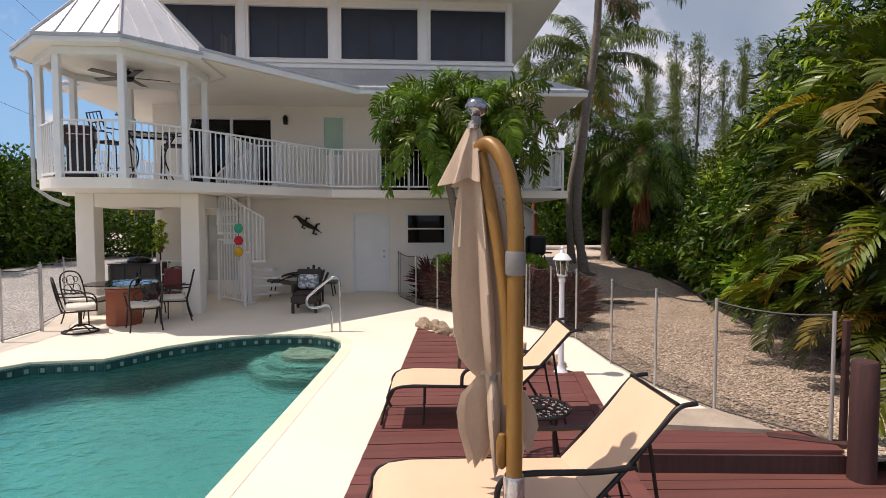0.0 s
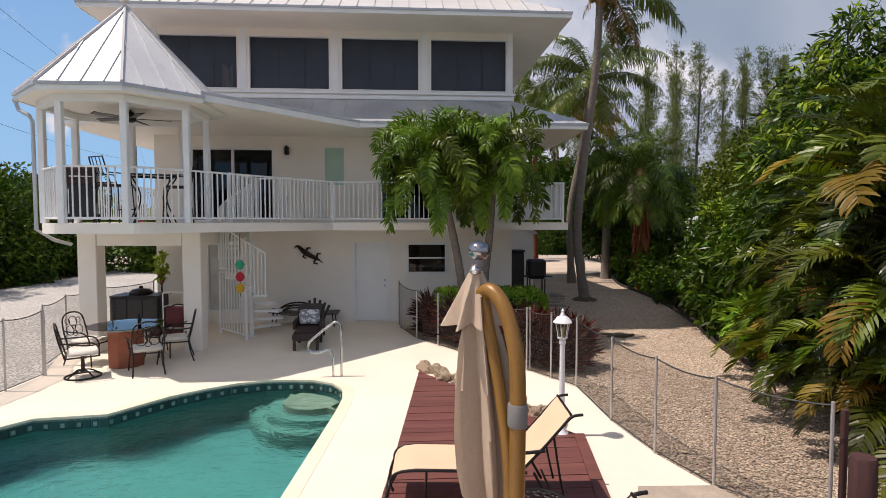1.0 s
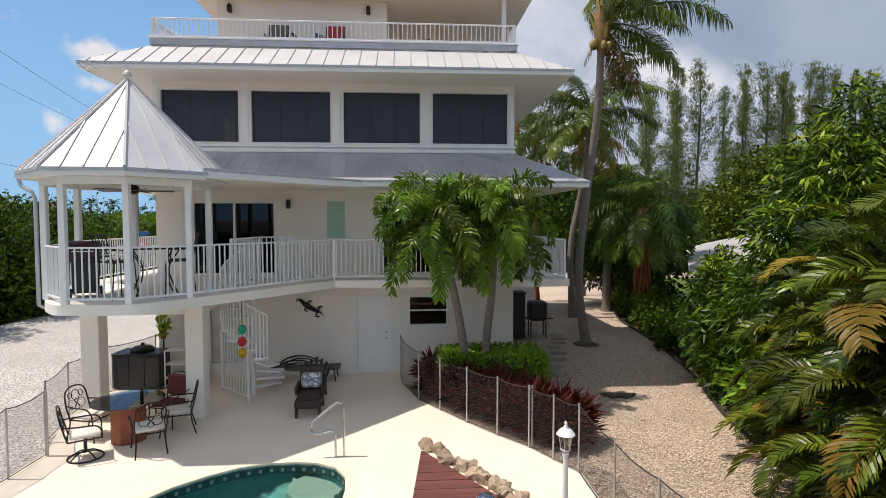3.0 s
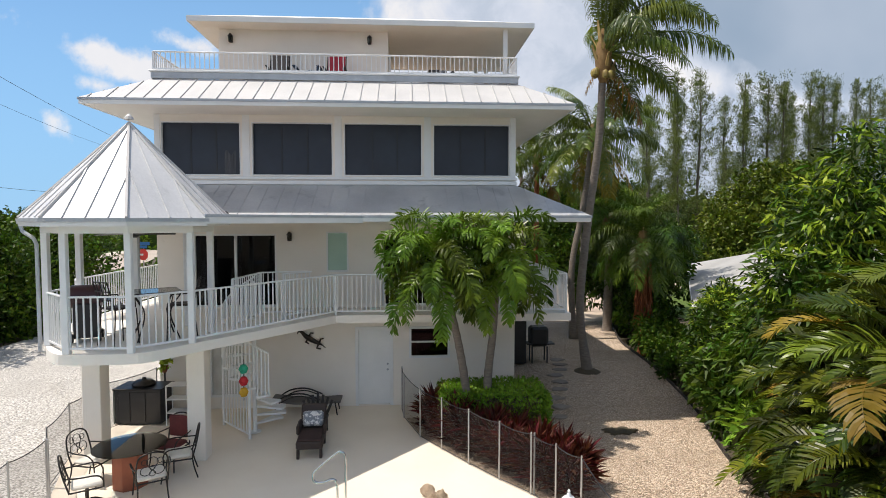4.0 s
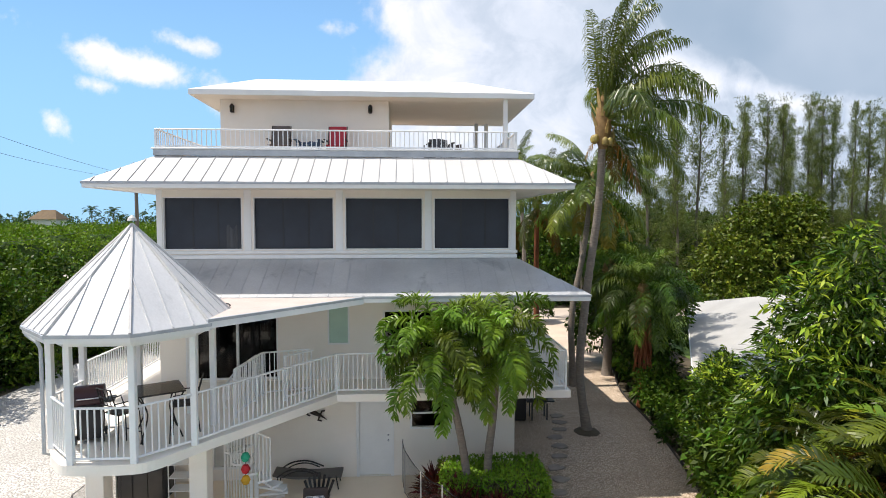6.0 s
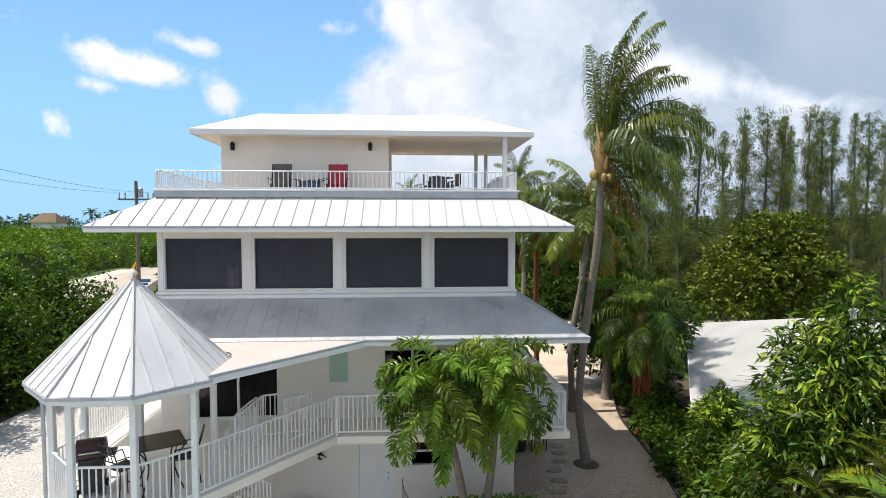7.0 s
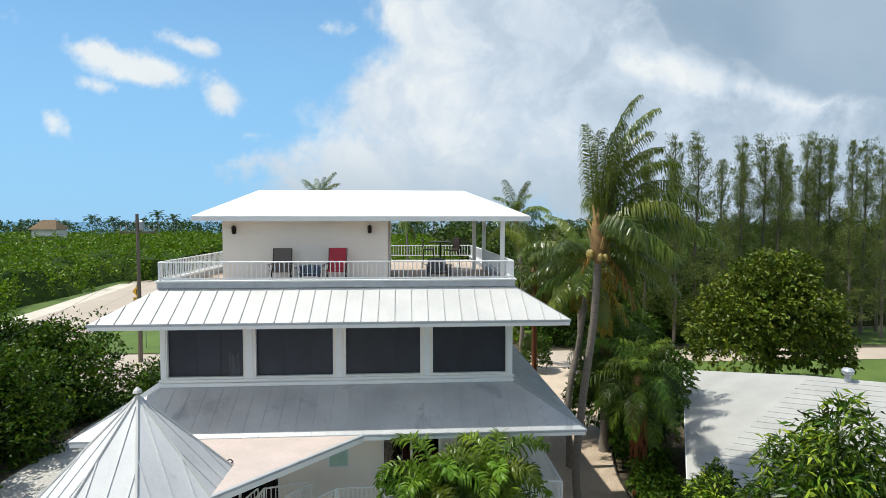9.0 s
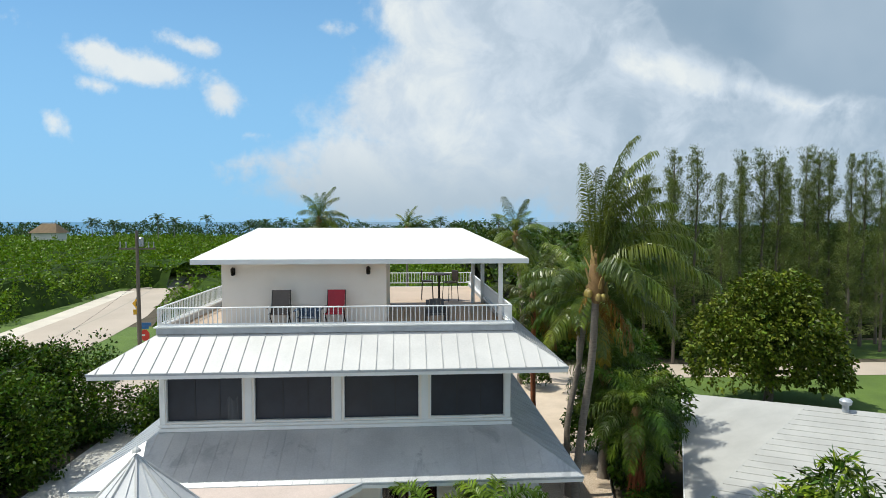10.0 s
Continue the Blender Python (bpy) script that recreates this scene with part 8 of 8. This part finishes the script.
def bar_chair(at, turn):
    t = thing("bar_chair", "tall dark metal bar chair with brown seat", "chair", at, turn, group="bar chairs on the balcony")
    part("seat", Geo().box(-0.2, -0.2, 0.66, 0.2, 0.2, 0.7, 0.015), WICKER, t)
    for s in (-1, 1):
        part("front_leg", Geo().tube([(s * 0.2, -0.2, 0.66), (s * 0.23, -0.23, 0)], 0.012, 6), DARKMET, t)
        part("rear_leg", Geo().tube(spline([(s * 0.19, 0.34, 1.18), (s * 0.2, 0.24, 0.8), (s * 0.2, 0.2, 0.6), (s * 0.23, 0.26, 0)], 4), 0.013, 6), DARKMET, t)
        part("armrest", Geo().tube([(s * 0.2, 0.25, 0.9), (s * 0.24, -0.15, 0.89), (s * 0.2, -0.19, 0.68)], 0.012, 6), DARKMET, t)
    for z in (0.85, 1.0, 1.17):
        part("back_bar", Geo().tube([(-0.19, 0.25 + (z - 0.8) * 0.26, z), (0.19, 0.25 + (z - 0.8) * 0.26, z)], 0.011, 6), DARKMET, t)
    for x in (-0.1, 0, 0.1):
        part("back_spindle", Geo().tube([(x, 0.262, 0.85), (x, 0.346, 1.17)], 0.008, 5), DARKMET, t)
    part("foot_bar", Geo().tube([(-0.22, -0.22, 0.25), (0.22, -0.22, 0.25)], 0.011, 6), DARKMET, t)


bar_chair((-5.15, 10.75, DECK), 150)
bar_chair((-4.2, 11.15, DECK), -75)
fan = thing("ceiling_fan", "dark ceiling fan hanging in the gazebo", "ceiling fan", (-5.14, 11.4, 4.6), 20)
part("downrod", Geo().tube([(0, 0, 0.15), (0, 0, 0.19)], 0.02, 7), DARKMET, fan)
part("motor_housing", Geo().lathe([(0.05, -0.05), (0.1, -0.02), (0.11, 0.08), (0.06, 0.14), (0.02, 0.16)], 14), DARKMET, fan, smooth=True)
for i in range(5):
    m = pose(0, 0, 0, 0, 0, 72 * i) @ pose(0.12, 0, 0.02, 10, 0, 0)
    part("fan_blade", Geo().box(0, -0.07, -0.006, 0.6, 0.075, 0.006, 0.003, m), BLACK, fan)
ds = thing("downspout", "white downspout pipe beside the gazebo posts", "downspout")
part("pipe", Geo().tube([(-6.95, 10.95, 4.84), (-6.9, 10.95, 4.68), (-6.66, 10.86, 4.56), (-6.6, 10.85, 4.45), (-6.6, 10.85, 2.5), (-6.5, 11.2, 2.3), (-6.46, 11.66, 2.2)], 0.035, 8), FLASHING, ds, smooth=True)
part("outlet", Geo().lathe([(0.05, 0), (0.05, 0.05)], 8, (-6.95, 10.95, 4.82)), FLASHING, ds)

# ---- on the sun deck ----


def deck_chair(at, turn, col, label, high=0.8):
    t = thing("adirondack_chair", label, "chair", at, turn, group="sun deck chairs")
    for i in range(5):
        part("back_slat", Geo().box(-0.05, 0, 0, 0.05, 0.018, high - 0.28 - 0.015 * abs(i - 2), 0.005, pose(0.105 * (i - 2), 0.14, 0.28, -18)), col, t)
    for i in range(5):
        part("seat_slat", Geo().box(-0.26, -0.34 + 0.1 * i, 0.32 - 0.02 * i, 0.26, -0.25 + 0.1 * i, 0.34 - 0.02 * i, 0.004), col, t)
    for s in (-1, 1):
        part("armrest", Geo().box(s * 0.26, -0.36, 0.5, s * 0.36, 0.2, 0.52, 0.005), col, t)
        part("leg", Geo().box(s * 0.26, -0.34, 0.0, s * 0.3, -0.26, 0.5, 0.004), col, t)
        part("leg", Geo().box(s * 0.26, 0.12, 0.0, s * 0.3, 0.2, 0.5, 0.004), col, t)


BROWNP = material("taupe_cloth", (0.15, 0.125, 0.11), rough=0.8)
REDP = material("red_plastic", (0.42, 0.012, 0.03), rough=0.5)
BLUEP = material("navy_plastic", (0.03, 0.06, 0.11), rough=0.5)
GREYP = material("grey_plastic", (0.06, 0.06, 0.062), rough=0.5)


def sling_chair(at, turn, col, label):
    """A tubular frame with a cloth sling for seat and tall back."""
    t = thing("sling_chair", label, "chair", at, turn, group="sun deck chairs")
    for sd in (-1, 1):
        part("side_frame", Geo().tube(spline([(sd * 0.25, 0.34, 0.98), (sd * 0.25, 0.14, 0.36), (sd * 0.25, -0.28, 0.40)], 5), 0.014, 7), DARKMET, t, smooth=True)
        part("leg", Geo().tube([(sd * 0.26, 0.30, 0.0), (sd * 0.26, -0.22, 0.55)], 0.013, 6), DARKMET, t)
        part("leg", Geo().tube([(sd * 0.26, -0.30, 0.0), (sd * 0.26, 0.12, 0.38)], 0.013, 6), DARKMET, t)
        part("armrest", Geo().box(sd * 0.24, -0.24, 0.545, sd * 0.30, 0.2, 0.57, 0.008), DARKMET, t)
    prof = spline([(0.33, 0.985), (0.24, 0.66), (0.14, 0.37), (-0.05, 0.35), (-0.28, 0.405)], 4)
    cloth = sling([tuple(p) for p in prof], 0.47)
    cloth.v = [(y, x, z) for x, y, z in cloth.v]
    part("sling", cloth, col, t)


sling_chair((-3.32, 15.75, 8.38), 2, BROWNP, "taupe cloth sling chair on the sun deck")
sling_chair((-1.82, 15.75, 8.38), -3, REDP, "bright red cloth sling chair on the sun deck")
deck_chair((-2.5, 15.6, 8.38), 0, BLUEP, "low navy slatted chair between the sling chairs", 0.56)
deck_chair((1.0, 15.9, 8.38), 8, GREYP, "dark grey slatted fan-back chair under the porch", 0.72)
ht = thing("bar_table", "tall round dark bar table on the sun deck", "table", (1.35, 20.7, 8.38))
part("top", Geo().lathe([(0.4, 0.95), (0.42, 0.96), (0.42, 0.99), (0, 1.0)], 20), WICKER, ht)
part("pedestal", Geo().lathe([(0.25, 0), (0.22, 0.03), (0.04, 0.08), (0.035, 0.93), (0.15, 0.95)], 12), DARKMET, ht)
for a, dx, dy in ((90, -0.42, 0.25), (-60, 0.40, -0.2)):
    t = thing("bar_chair", "tall dark bar chair beside the sun deck table", "chair", (1.35 + dx, 20.7 + dy, 8.38), a, group="sun deck bar chairs")
    part("seat", Geo().box(-0.2, -0.2, 0.66, 0.2, 0.2, 0.71, 0.015), WICKER, t)
    part("backrest", Geo().box(-0.2, 0.19, 0.72, 0.2, 0.23, 1.12, 0.012), WICKER, t)
    for s in (-1, 1):
        for yy in (-0.18, 0.18):
            part("leg", Geo().tube([(s * 0.18, yy, 0.66), (s * 0.21, yy * 1.2, 0)], 0.014, 6), DARKMET, t)

# ---- right side of the house ----
shed = thing("garden_shed", "small white garden shed with a low gable roof", "shed", (3.05, 21.2, 0.15))
part("wall", Geo().box(0, 0, 0, 1.9, 3.0, 2.1), STUCCO, shed)
part("roof", Geo().slab([(-0.12, -0.15, 2.08), (-0.12, 3.15, 2.08), (0.95, 3.15, 2.62), (0.95, -0.15, 2.62)], 0.05), METALROOF, shed)
part("roof", Geo().slab([(0.95, -0.15, 2.62), (0.95, 3.15, 2.62), (2.05, 3.15, 2.05), (2.05, -0.15, 2.05)], 0.05), METALROOF, shed)
part("gable", Geo().add([(0, 0.003, 2.1), (1.9, 0.003, 2.1), (0.95, 0.003, 2.58), (0, 0.1, 2.1), (1.9, 0.1, 2.1), (0.95, 0.1, 2.58)], [(0, 1, 2), (5, 4, 3), (0, 2, 5, 3), (2, 1, 4, 5), (1, 0, 3, 4)]), STUCCO, shed)
bin_ = thing("storage_cabinet", "tall black storage cabinet beside the house wall", "cabinet", (3.72, 18.6, 0.18))
part("body", Geo().box(-0.33, -0.25, 0, 0.28, 0.3, 1.45, 0.03), BLACK, bin_)
part("lid", Geo().box(-0.36, -0.28, 1.45, 0.31, 0.33, 1.52, 0.02), BLACK, bin_)
gt = thing("covered_grill", "black covered grill on thin legs beside the house", "grill", (4.42, 18.5, 0.2))
part("cover", Geo().box(-0.3, -0.25, 0.55, 0.3, 0.25, 1.2, 0.08), BLACK, gt)
part("shelf", Geo().box(-0.42, -0.25, 0.62, 0.5, 0.2, 0.66, 0.01), BLACK, gt)
for x in (-0.26, 0.24):
    for yy in (-0.2, 0.18):
        part("leg", Geo().box(x, yy, 0, x + 0.04, yy + 0.04, 0.56, 0.004), BLACK, gt)
FLAG = material("flat_stepping_stone", (0.36, 0.31, 0.26), (0.26, 0.22, 0.185), rough=0.95, scale=5, bump=0.5, by_object=0.2)
for i in range(9):
    x, y = 3.8 + 0.08 * math.sin(i * 2.2) + 0.17 * i, 13.7 + 0.62 * i
    pts = [(x + 0.24 * (1 + 0.2 * math.sin(i + k * 2.3)) * math.cos(k * math.pi / 4), y + 0.17 * (1 + 0.2 * math.cos(i * 2 + k * 1.7)) * math.sin(k * math.pi / 4)) for k in range(8)]
    z = rise(x, y)
    whole("stepping_stone", Geo().prism(pts, z - 0.03, z + 0.015), FLAG, "flat irregular stepping stone set in gravel", "stepping stone", group="stepping stones")
EDGE = [(5.75, 5.0), (5.9, 6.0), (6.25, 8.6), (6.64, 11.1), (7.4, 13.9), (7.96, 17.9), (8.3, 21.2), (9.3, 24.9)]
edging = thing("garden_edging", "thin dark garden edging strip along the gravel", "edging")
STRIP = material("dark_edging_strip", (0.05, 0.04, 0.032), (0.03, 0.026, 0.022), rough=0.8, scale=6)
line = spline([(x, y, 0) for x, y in EDGE], 14)
for p, q in zip(line, line[1:]):
    z = rise(p.x, p.y) - 0.03
    part("edging_board", Geo().box(0, -0.016, 0, (q - p).length * 0.985, 0.016, 0.105, 0.004, pose(p.x, p.y, z, 0, 0, math.degrees(math.atan2(q.y - p.y, q.x - p.x)))), STRIP, edging)
patch = [(5.0 + (0.36 + 0.10 * math.sin(2.1 * k) + 0.05 * math.cos(5 * k)) * math.cos(k * math.pi / 12), 12.75 + (0.2 + 0.05 * math.sin(1.7 * k)) * math.sin(k * math.pi / 12)) for k in range(24)]
whole("bare_patch", Geo().prism(patch, -0.02, rise(5.0, 12.75) + 0.022), SOIL, "small dark patch of bare damp soil in gravel", "soil", kind="stuff")

# loose stones over the gravel near the fence
r = np.random.default_rng(330)
n = 22000
yy = 4.4 + 13.5 * r.random(n) ** 1.3
xx = np.array([lerp_at(FENCE[::-1], y) if y < 14.5 else 2.95 for y in yy])
x1 = np.interp(yy, [e[1] for e in EDGE], [e[0] for e in EDGE])
xx = xx + 0.05 + (x1 - xx - 0.05) * r.random(n)
keep = ~((xx < 3.5) & (yy > 11.6) & (yy < 13.7))
xx, yy = xx[keep], yy[keep]
zz = np.array([rise(x, y) for x, y in zip(xx, yy)]) - 0.004
n = len(xx)
s = 0.009 + 0.017 * r.random(n) ** 2
octa = np.array([(1, 0, 0), (0, 1, 0), (-1, 0, 0), (0, -1, 0), (0, 0, 0.8), (0, 0, -0.5)], float)
an = r.random(n) * 6.28
ca, sa = np.cos(an), np.sin(an)
st_ = np.stack([s * (0.8 + 0.7 * r.random(n)), s, s * (0.5 + 0.4 * r.random(n))], 1)
v = octa[None] * st_[:, None, :] * (0.75 + 0.5 * r.random((n, 6, 1)))
v = np.stack([v[..., 0] * ca[:, None] - v[..., 1] * sa[:, None] + xx[:, None], v[..., 0] * sa[:, None] + v[..., 1] * ca[:, None] + yy[:, None], v[..., 2] + zz[:, None]], -1)
f = np.array([(0, 1, 4), (1, 2, 4), (2, 3, 4), (3, 0, 4)])
faces = (f[None] + 6 * np.arange(n)[:, None, None]).reshape(-1, 3)
me = bpy.data.meshes.new("loose_gravel")
me.from_pydata(v.reshape(-1, 3).tolist(), [], faces.tolist())
me.materials.append(PEBBLE)
tagged(new("loose_gravel", me), "loose pale shell and stone fragments over the yard", "gravel", kind="stuff")
